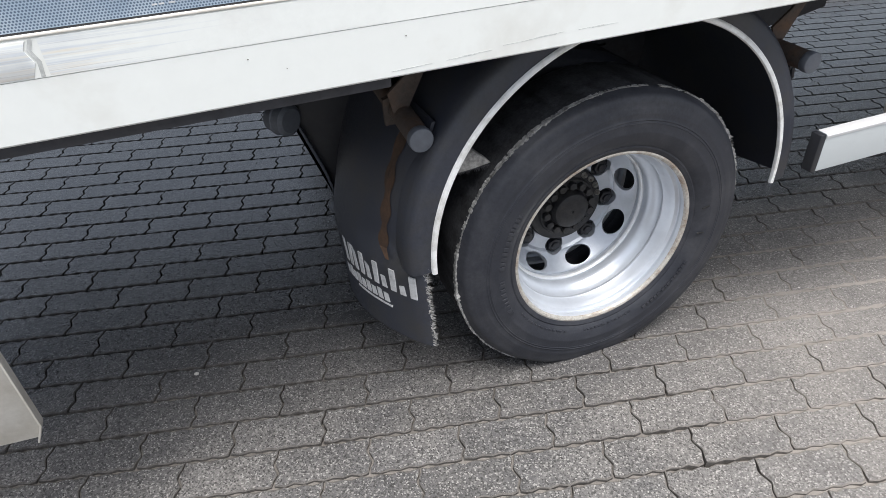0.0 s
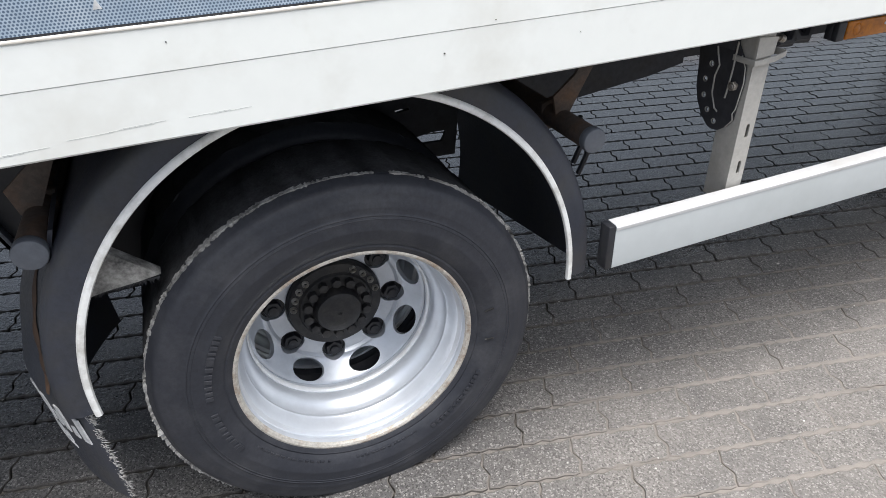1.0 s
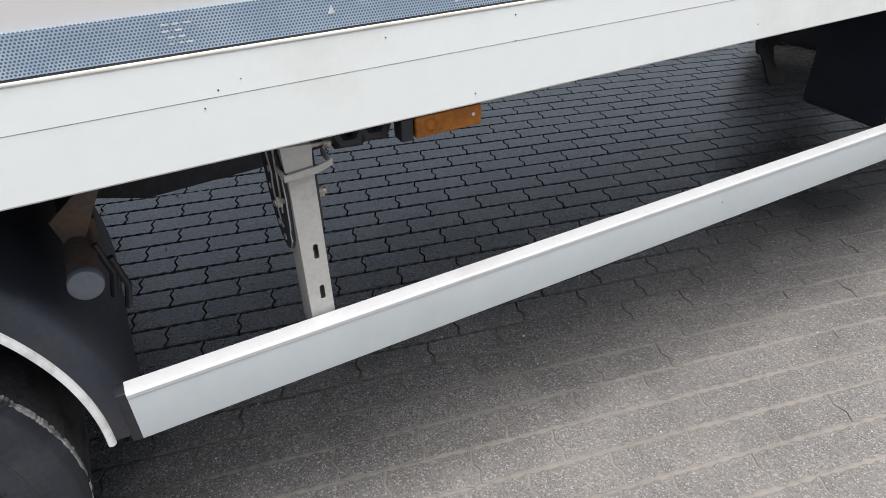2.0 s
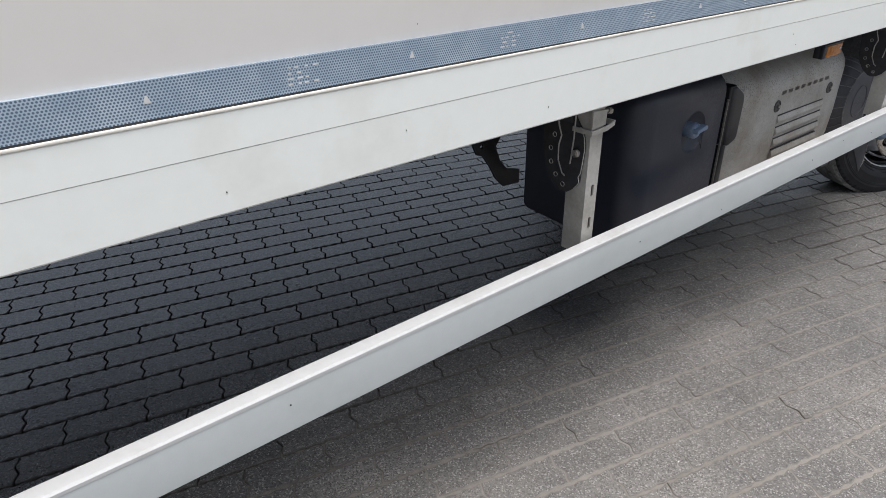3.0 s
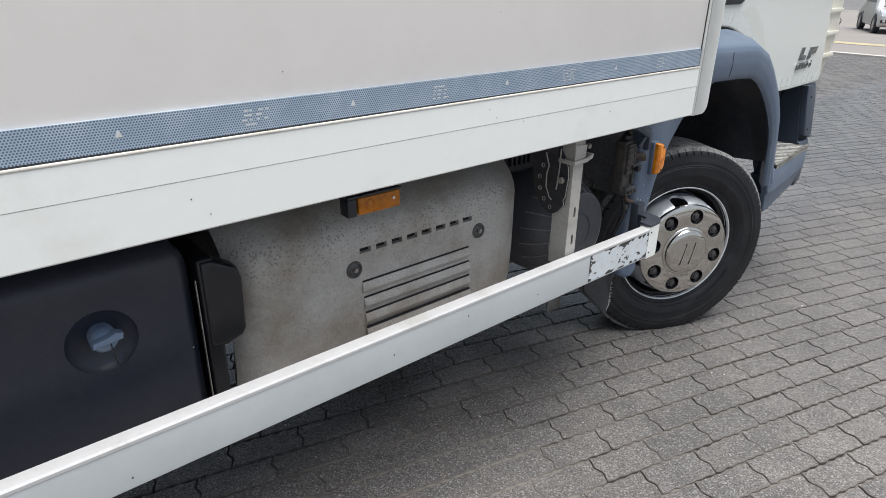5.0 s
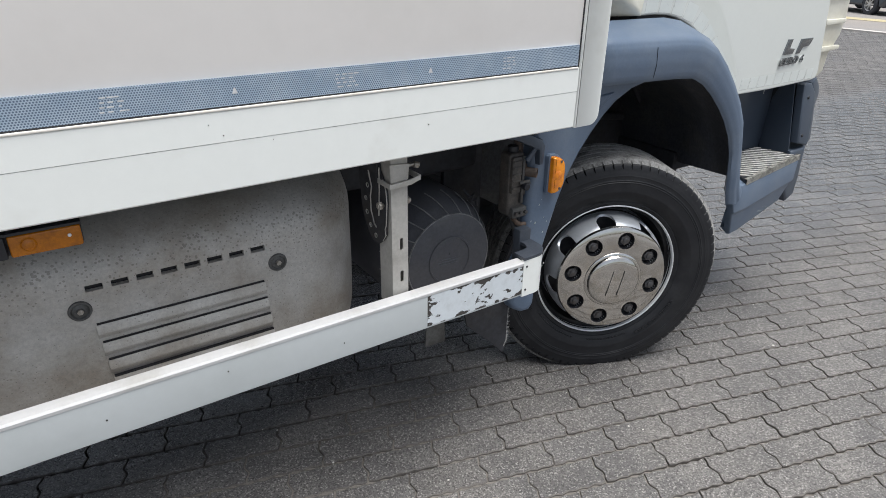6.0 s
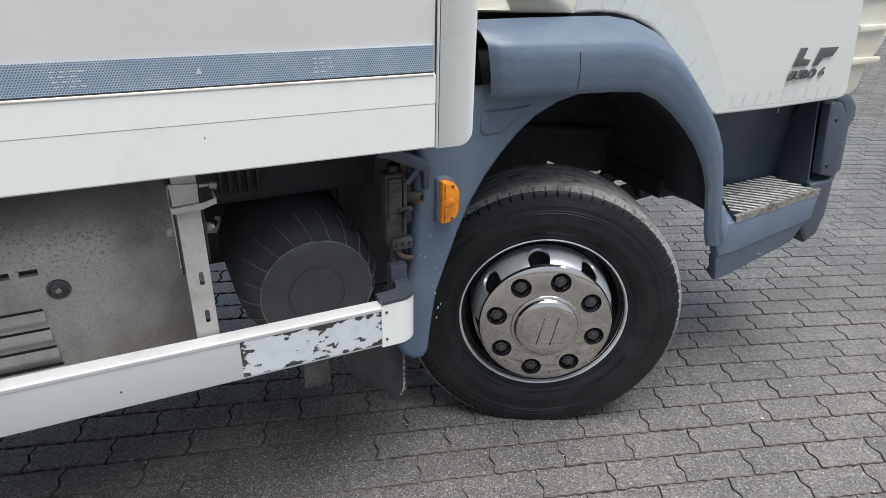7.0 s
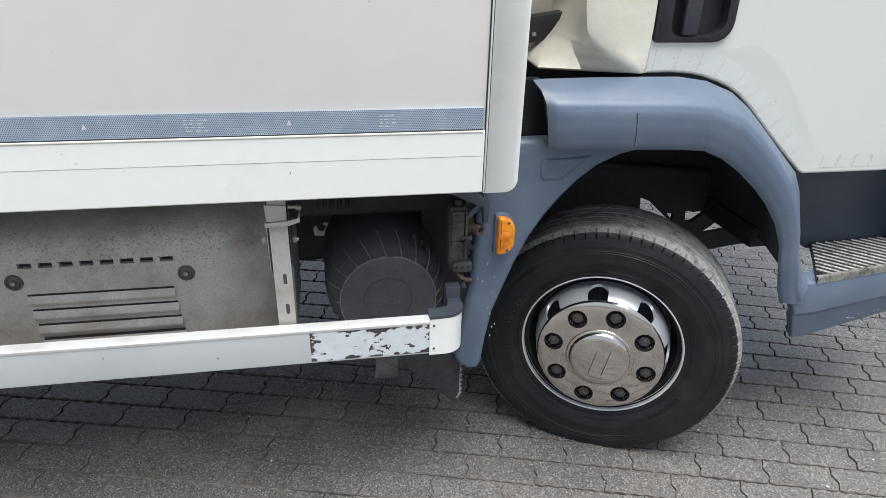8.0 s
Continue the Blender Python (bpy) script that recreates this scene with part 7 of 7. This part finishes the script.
def cab_step():
    # back and side walls of the step niche; dark slate paints in their shade
    well = part("step_well", slab([(6.275, 0.553), (6.60, 0.56), (6.63, 0.905), (6.14, 0.905), (6.14, 0.645)], 0.39, 0.41, 0.004), M_SLATE, truck, "blue-grey plastic step well below the door, its shade painted in")
    bm = bmesh.new()
    wall = [(6.600, 0.405, 0.575), (6.565, 0.34, 0.575), (6.575, 0.262, 0.585), (6.583, 0.250, 0.60), (6.588, 0.300, 0.90), (6.600, 0.33, 0.90), (6.62, 0.405, 0.90)]
    va = [bm.verts.new(p) for p in wall]
    vb = [bm.verts.new((p[0] + 0.012, p[1] + 0.004, p[2])) for p in wall]
    bm.faces.new(va)
    bm.faces.new(vb[::-1])
    for i in range(len(wall)):
        j = (i + 1) % len(wall)
        bm.faces.new((va[i], vb[i], vb[j], va[j]))
    bmesh.ops.recalc_face_normals(bm, faces=bm.faces[:])
    part("well_side", bm, M_SLATE, well, "side wall of the step well", smooth=25)
    # lower front: a face with a crease, its foot rising towards the front
    top = [(6.03, 0.148, 0.56), (6.12, 0.148, 0.562), (6.585, 0.196, 0.578)]
    mid = [(6.075, 0.140, 0.452), (6.15, 0.141, 0.455), (6.565, 0.188, 0.485)]
    mid2 = [(6.078, 0.150, 0.444), (6.152, 0.151, 0.447), (6.560, 0.197, 0.477)]
    low = [(6.108, 0.158, 0.352), (6.16, 0.160, 0.356), (6.515, 0.205, 0.398)]
    foot = [(6.112, 0.175, 0.344), (6.165, 0.175, 0.348), (6.505, 0.215, 0.390)]
    bm = bmesh.new()
    rows = [[bm.verts.new(p) for p in r] for r in (top, mid, mid2, low, foot)]
    back = [[bm.verts.new((p.co.x, p.co.y + (0.03, 0.06, 0.20)[i], p.co.z + (0.0 if k < 3 else 0.02))) for i, p in enumerate(r)] for k, r in enumerate(rows)]
    for a, b in zip(rows, rows[1:]):
        for i in range(2):
            bm.faces.new((a[i], a[i + 1], b[i + 1], b[i]))
    for i in range(2):
        bm.faces.new((rows[0][i], back[0][i], back[0][i + 1], rows[0][i + 1]))
        bm.faces.new((rows[-1][i], rows[-1][i + 1], back[-1][i + 1], back[-1][i]))
    for e in (0, 2):
        for k in range(len(rows) - 1):
            bm.faces.new((rows[k][e], rows[k + 1][e], back[k + 1][e], back[k][e]))
    bmesh.ops.recalc_face_normals(bm, faces=bm.faces[:])
    hard = [e for e in bm.edges if len(e.link_faces) == 2 and e.calc_face_angle(0) > 0.5]
    bmesh.ops.bevel(bm, geom=hard, offset=0.006, segments=3, affect="EDGES", profile=0.5)
    part("step_front", bm, M_BLUE, well, "blue-grey lower step face with a crease", smooth=35)
    bm = bmesh.new()
    rr = random.Random(4)
    for _ in range(9):
        x = rr.uniform(6.30, 6.46)
        z = 0.374 + 0.11 * (x - 6.16) + rr.uniform(0, 0.02)
        y = 0.158 + 0.13 * (x - 6.16)
        slab([(x, z), (x + rr.uniform(0.002, 0.012), z + rr.uniform(-0.001, 0.003)), (x + 0.003, z + 0.002)], y - 0.0012, y + 0.004, bm=bm)
    tagged(part("scratch", bm, M_TAPE, well, "pale scratches near the foot of the step"), kind="stuff")
    # tread plate with diagonal ribs
    quad = [Vector((6.126, 0.150, 0)), Vector((6.583, 0.198, 0)), Vector((6.560, 0.384, 0)), Vector((6.278, 0.384, 0))]
    bm = bmesh.new()
    lo = [bm.verts.new((q.x, q.y, 0.562 + (q.x - 6.13) * 0.035)) for q in quad]
    hi = [bm.verts.new((q.x, q.y, 0.572 + (q.x - 6.13) * 0.035)) for q in quad]
    bm.faces.new(lo[::-1])
    bm.faces.new(hi)
    for i in range(4):
        j = (i + 1) % 4
        bm.faces.new((lo[i], lo[j], hi[j], hi[i]))
    bmesh.ops.recalc_face_normals(bm, faces=bm.faces[:])
    plate = part("tread_plate", bm, M_RECESS, truck, "worn ribbed metal tread plate on the step")
    for k in range(30):
        x = 5.96 + 0.034 * k
        a, b = Vector((x, 0.380, 0)), Vector((x + 0.19, 0.156, 0))
        # clip to the slanted rear end, the front end and the nosing
        inside = [a.lerp(b, i / 40) for i in range(41)]
        inside = [p for p in inside if p.x > 6.132 + 0.62 * (p.y - 0.15) and p.x < 6.578 - 0.12 * (p.y - 0.2) and p.y > 0.157 + 0.105 * (p.x - 6.126)]
        if len(inside) < 5:
            continue
        a, b = inside[0], inside[-1]
        za, zb = 0.574 + (a.x - 6.13) * 0.035, 0.574 + (b.x - 6.13) * 0.035
        own = bmesh.new()
        d = (b - a).normalized()
        s = Vector((-d.y, d.x, 0)) * 0.0040
        vs = [own.verts.new((p.x + w.x, p.y + w.y, zz + h)) for p, zz in ((a, za), (b, zb)) for w, h in ((s, -0.003), (s * 0.6, 0.0004), (s * -0.6, 0.0004), (s * -1, -0.003))]
        for i in range(3):
            own.faces.new((vs[i], vs[i + 1], vs[i + 5], vs[i + 4]))
        own.faces.new(vs[:4][::-1])
        own.faces.new(vs[4:])
        bmesh.ops.recalc_face_normals(own, faces=own.faces[:])
        part("tread_rib", own, M_TREADPLATE, plate, "worn raised rib")
    bm = bmesh.new()
    vs = [bm.verts.new(p) for p in ((6.126, 0.1465, 0.557), (6.584, 0.1945, 0.573), (6.584, 0.1945, 0.595), (6.126, 0.1465, 0.580), (6.126, 0.160, 0.580), (6.584, 0.208, 0.595))]
    bm.faces.new((vs[0], vs[1], vs[2], vs[3]))
    bm.faces.new((vs[3], vs[2], vs[5], vs[4]))
    bmesh.ops.solidify(bm, geom=bm.faces[:], thickness=0.002)
    part("nosing", bm, M_TREADPLATE, plate, "pale metal nosing along the step")
    part("cable", pipe([(6.50, 0.375, 0.90), (6.497, 0.37, 0.87), (6.49, 0.365, 0.83)], 0.002, 6), M_TREADPLATE, well, "thin pale wire hanging in the step well")
    # bumper end: upper shield with bolts, lower corner wrapping to the front
    # added block whose black paints the shade in the gap
    part("shield_backing", rbox(6.603, 6.66, 0.315, 0.42, 0.58, 0.895, 0.004), M_BLACK, truck, "black block put in for the shaded gap between step well and bumper")
    def rake(x, z):
        return 0.04 * (z - 0.6) / 0.28

    sh = [(6.628, 0.625), (6.700, 0.606), (6.713, 0.62), (6.728, 0.80), (6.722, 0.83), (6.69, 0.870), (6.648, 0.876), (6.632, 0.866)]
    shield = part("bumper_end", slab(sh, 0.235, 0.27, 0.008, seg=3, lean=rake), M_SLATE, truck, "dark slate bumper end shield with two bolts", smooth=40)
    for x, z in ((6.652, 0.655), (6.668, 0.812)):
        part("shield_bolt", lathe([(0.0, -0.004), (0.004, -0.004), (0.0045, 0.0), (0.007, -0.001), (0.009, 0.002)], 18, centre=(x, 0.2345 + rake(x, z), z)), M_BLACK, shield, "dark recessed bolt")
    wrap = [(6.704, 0.606), (6.716, 0.62), (6.733, 0.80), (6.727, 0.83), (6.695, 0.872), (6.765, 0.886), (6.835, 0.842), (6.842, 0.80), (6.79, 0.765), (6.775, 0.615)]
    part("bumper_corner", slab(wrap, 0.243, 0.42, 0.012, seg=4, lean=lambda x, z: rake(x, z) + 0.03 * max(0.0, (x - 6.72) / 0.1)), M_SLATE, shield, "rounded slate bumper corner", smooth=45)
    low = [(6.598, 0.592), (6.70, 0.600), (6.785, 0.604), (6.802, 0.57), (6.775, 0.44), (6.71, 0.375), (6.655, 0.352), (6.585, 0.45)]
    part("bumper_foot", slab(low, 0.240, 0.45, 0.014, seg=4, lean=lambda x, z: 0.05 * max(0, (x - 6.69) / 0.1) ** 2), M_SLATE, shield, "dark slate lower bumper corner", smooth=45)


cab_step()


# ---- parked cars by the far road ----
def parked_car(name, label, paint, m, tall):
    car = new(name)
    car.matrix_basis = m
    tagged(car, label, "car")
    h = tall
    side = [(-2.0, 0.35), (-1.95, 0.62), (-1.8, 0.72), (-1.05, 0.84 + h * 0.1), (-0.5, 1.32 + h), (0.2, 1.42 + h), (1.2, 1.36 + h), (1.75, 1.0 + h * 0.4), (1.95, 0.7), (1.95, 0.35), (1.7, 0.24), (-1.8, 0.24)]
    bm = slab(side, -0.84, 0.84)
    for v in bm.verts:
        if v.co.z > 0.9:
            v.co.y *= 0.80
    bmesh.ops.bevel(bm, geom=bm.edges[:], offset=0.06, segments=3, affect="EDGES", profile=0.5)
    arches = bmesh.new()
    for x in (-1.25, 1.2):
        cyl((x, -1, 0.31), (x, 1, 0.31), 0.36, 32, bm=arches)
    part("car_body", carve(bm, arches), paint, car, "rounded car body", smooth=40)
    for s in (-1, 1):
        part("side_window", slab([(-0.85, 0.98 + h * 0.4), (-0.42, 1.27 + h), (0.9, 1.29 + h), (1.25, 1.0 + h * 0.4)], s * 0.76, s * 0.70), M_GLASS, car, "dark side window")
    ws = bmesh.new()
    ws.faces.new([ws.verts.new(p) for p in ((-1.02, -0.62, 0.90 + h * 0.15), (-1.02, 0.62, 0.90 + h * 0.15), (-0.56, 0.56, 1.30 + h), (-0.56, -0.56, 1.30 + h))])
    bmesh.ops.solidify(ws, geom=ws.faces[:], thickness=0.03)
    part("windscreen", ws, M_GLASS, car, "dark windscreen")
    for s in (-1, 1):
        part("headlight", slab([(-1.97, 0.60), (-1.92, 0.70), (-1.55, 0.80), (-1.60, 0.68)], s * 0.82, s * 0.52, 0.02), M_LIGHT, car, "clear headlight")
        part("fog_lamp", rbox(-2.02, -1.9, s * 0.72 - 0.09, s * 0.72 + 0.09, 0.38, 0.50, 0.02), M_BLACK, car, "black fog lamp bay")
        part("lamp_glass", rbox(-2.03, -2.0, s * 0.72 - 0.04, s * 0.72 + 0.04, 0.41, 0.48, 0.01), M_LIGHT, car, "small fog lamp")
    part("grille", rbox(-2.025, -1.93, -0.45, 0.45, 0.34, 0.52, 0.02), M_BLACK, car, "dark lower grille")
    part("number_plate", rbox(-2.035, -2.02, -0.25, 0.25, 0.43, 0.53, 0.004), M_AMBER, car, "plain yellow plate")
    part("bonnet_line", rbox(-1.96, -1.93, -0.6, 0.6, 0.63, 0.66, 0.008), M_BLACK, car, "dark gap below the bonnet")
    for x in (-1.25, 1.2):
        for s in (-1, 1):
            y = s * 0.78
            wh = part("wheel", lathe([(0.20, -0.10), (0.29, -0.10), (0.315, -0.07), (0.315, 0.07), (0.29, 0.10), (0.20, 0.10)], 32, closed=True), M_TYRE, car, "car tyre", at=pose(x, y, 0.315))
            bm = lathe([(0.185, -0.085), (0.205, -0.09), (0.205, 0.05), (0.185, 0.05)], 32, closed=True)
            for k in range(7):
                own = rbox(0.02, 0.19, -0.088, -0.06, -0.018, 0.018, 0.005)
                merge(bm, own, Matrix.Rotation(2 * math.pi * k / 7, 4, "Y"))
            cyl((0, -0.095, 0), (0, -0.05, 0), 0.045, 20, bm=bm)
            if s > 0:
                bm.transform(Matrix.Rotation(math.pi, 4, "Z"))
            part("alloy_rim", bm, M_SILVER, wh, "silver alloy rim")
    return car


parked_car("parked_car", "silver hatchback parked beyond the far kerb", M_SILVER, pose(31.6, 7.0, ground_z(31.6) + 0.012, 0, 0, 28), 0.02)
parked_car("parked_car", "dark estate car parked beside the far road", M_NAVY, pose(27.5, 9.4, ground_z(27.5) + 0.012, 0, 0, 62), 0.15)

# ---- paving ----
PITCH, ROW, ANGLE = 0.2248, 0.1097, radians(-12.66)
CA, SA = math.cos(ANGLE), math.sin(ANGLE)
START_U, START_V = -0.0367 + PITCH / 2, -0.0059
GAP = 0.0040


def bend_of(x):
    """The rows were laid slightly bent: offsets along and across a row, and their slopes, at a place along the truck."""
    d = max(-3.4, min(4.4, x - 2.5))
    over = x - 2.5 - d
    along, du = 0.00348 * d * d, 0.00696 * d
    across, dv = 0.00414 * d * d + 0.00099 * d ** 3, 0.00828 * d + 0.00297 * d * d
    return along + du * over, across + dv * over, du, dv


def paver_rings(waves):
    """The outline of one block about its middle, long edges in small waves, ends in a zigzag; and the ring of its worn upper edge."""
    L, W, a = PITCH / 2, ROW / 2, 0.0027
    n = 2 * waves
    xs = [-L + 2 * L * k / n for k in range(n + 1)]
    off = [a if k % 2 == 0 else -a for k in range(n + 1)]
    low = [(x, -W + o) for x, o in zip(xs, off)]
    high = [(x, W + o) for x, o in zip(xs[::-1], off[::-1])]
    tooth = [(-0.62, -0.0015), (-0.36, 0.0048), (-0.22, 0.0050), (0.20, -0.0048), (0.36, -0.0052), (0.66, 0.0015)] if waves > 2 else [(-0.33, 0.005), (0.33, -0.005)]
    low[0], low[-1] = (low[0][0] - 0.004, low[0][1]), (low[-1][0] - 0.004, low[-1][1])
    high[0], high[-1] = (high[0][0] + 0.004, high[0][1]), (high[-1][0] + 0.004, high[-1][1])
    ring = low + [(L + o, W * v) for v, o in tooth] + high + [(-L + o, W * v) for v, o in reversed(tooth)]
    pts = [Vector(p) for p in ring]
    n = len(pts)

    def inset(d):
        out = []
        for i in range(n):
            p, q, r = pts[i - 1], pts[i], pts[(i + 1) % n]
            t = (r - p).normalized()
            nv = Vector((-t.y, t.x))
            out.append(q + nv * d * (0.52 if abs(q.y) < 0.85 * W else 1.0))
        return out

    return inset(GAP), inset(GAP + 0.0035)


RINGS = [paver_rings(5), paver_rings(2)]
OUTER, INNER = RINGS[0]
NR = len(OUTER)


def paver_place(i, j):
    u = START_U + (i + (0.5 if j % 2 else 0.0)) * PITCH
    v = START_V + j * ROW
    x, y = u * CA - v * SA, u * SA + v * CA
    for _ in range(4):
        along, across, du, dv = bend_of(x)
        x, y = (u - along) * CA - (v - across) * SA, (u - along) * SA + (v - across) * CA
    return x, y, math.degrees(ANGLE - dv), 1 / (1 + du)


def paver_mesh(name, seed):
    rr = random.Random(seed)
    verts = [(p.x, p.y, -0.036) for p in OUTER]
    verts += [(p.x + rr.uniform(-0.0016, 0.0016), p.y + rr.uniform(-0.0016, 0.0016), -0.0014 + rr.uniform(-0.0012, 0.0006)) for p in OUTER]
    verts += [(p.x + rr.uniform(-0.0008, 0.0008), p.y + rr.uniform(-0.0008, 0.0008), 0.0) for p in INNER]
    faces = [tuple(range(2 * NR, 3 * NR))]
    for k in range(NR):
        j = (k + 1) % NR
        faces.append((NR + k, NR + j, 2 * NR + j, 2 * NR + k))
        faces.append((k, j, NR + j, NR + k))
    me = bpy.data.meshes.new(name)
    me.from_pydata(verts, [], faces)
    me.materials.append(M_PAVER)
    me.materials.append(M_PAVER_EDGE)
    me.polygons.foreach_set("material_index", [0] + [1] * (len(faces) - 1))
    me.update()
    return me


pavement = new("pavement")
tagged(pavement, "grey interlocking concrete pavers with wavy edges and sandy joints", "pavement", kind="structure")
PAVER_MESHES = [paver_mesh("paver", s) for s in range(8)]
rng = random.Random(99)
verts, faces = [], []
count = 0
for j in range(-90, 150):
    for i in range(-60, 125):
        x, y, lie, fit_x = paver_place(i, j)
        if not (PAVED[0] < x < PAVED[1] and PAVED[2] < y < PAVED[3]):
            continue
        z = ground_z(x) + rng.uniform(-0.0008, 0.0012)
        tx, ty, tz = rng.uniform(-0.38, 0.38), rng.uniform(-0.36, 0.36), rng.uniform(-0.35, 0.35)
        m = pose(x, y, z, tx, ty - math.degrees(math.atan(SLOPE)) * 1.0, lie + tz) @ Matrix.Diagonal((fit_x, 1, 1, 1))
        if -0.62 < y < 0.22 and -1.1 < x < 6.6 and count < 300:
            ob = new("paver", PAVER_MESHES[rng.randrange(8)])
            ob.parent = pavement
            ob.matrix_basis = m
            count += 1
            continue
        near = -2 < x < 9 and -1.6 < y < 3.2
        b = len(verts)
        OUTER, INNER = RINGS[0 if near else 1]
        NR = len(OUTER)
        if near:
            ring0 = [m @ Vector((p.x, p.y, -0.036)) for p in OUTER]
            ring1 = [m @ Vector((p.x + rng.uniform(-0.001, 0.001), p.y + rng.uniform(-0.001, 0.001), -0.0014 + rng.uniform(-0.0008, 0.0006))) for p in OUTER]
            ring2 = [m @ Vector((p.x, p.y, 0.0)) for p in INNER]
            verts += [tuple(p) for p in ring0 + ring1 + ring2]
            faces.append(tuple(range(b + 2 * NR, b + 3 * NR)))
            for k in range(NR):
                q = (k + 1) % NR
                faces.append((b + k, b + q, b + NR + q, b + NR + k))
                faces.append((b + NR + k, b + NR + q, b + 2 * NR + q, b + 2 * NR + k))
        else:
            ring1 = [m @ Vector((p.x, p.y, -0.014)) for p in OUTER]
            ring2 = [m @ Vector((p.x, p.y, 0.0)) for p in INNER]
            verts += [tuple(p) for p in ring1 + ring2]
            faces.append(tuple(range(b + NR, b + 2 * NR)))
            for k in range(NR):
                q = (k + 1) % NR
                faces.append((b + k, b + q, b + NR + q, b + NR + k))
me = bpy.data.meshes.new("paver_field")
me.from_pydata(verts, [], faces)
me.materials.append(M_PAVER_FIELD)
me.materials.append(M_PAVER_EDGE)
me.polygons.foreach_set("material_index", [0 if len(f) > 4 else 1 for f in faces])
me.update()
field = new("paver_field", me)
field.parent = pavement
tagged(field, "grey concrete pavers laid in staggered rows", kind="stuff")

# ---- loose grit on the paving ----
bm = bmesh.new()
rg = random.Random(31)
for _ in range(420):
    x, y, r = rg.uniform(-1.6, 8.5), rg.uniform(-1.2, 2.2), rg.uniform(0.0012, 0.0034)
    if rg.random() < 0.04:
        r *= 2.2
    own = bmesh.new()
    bmesh.ops.create_icosphere(own, subdivisions=1, radius=r)
    for v in own.verts:
        v.co *= rg.uniform(0.7, 1.25)
    merge(bm, own, Matrix.Translation((x, y, ground_z(x) + r * 0.5)) @ Matrix.Diagonal((1.2, 1, 0.7, 1)))
grit = new("grit", mesh_from(bm, "grit", M_PEBBLE))
tagged(grit, "pale grit and small stones scattered on the paving", "gravel", kind="stuff")
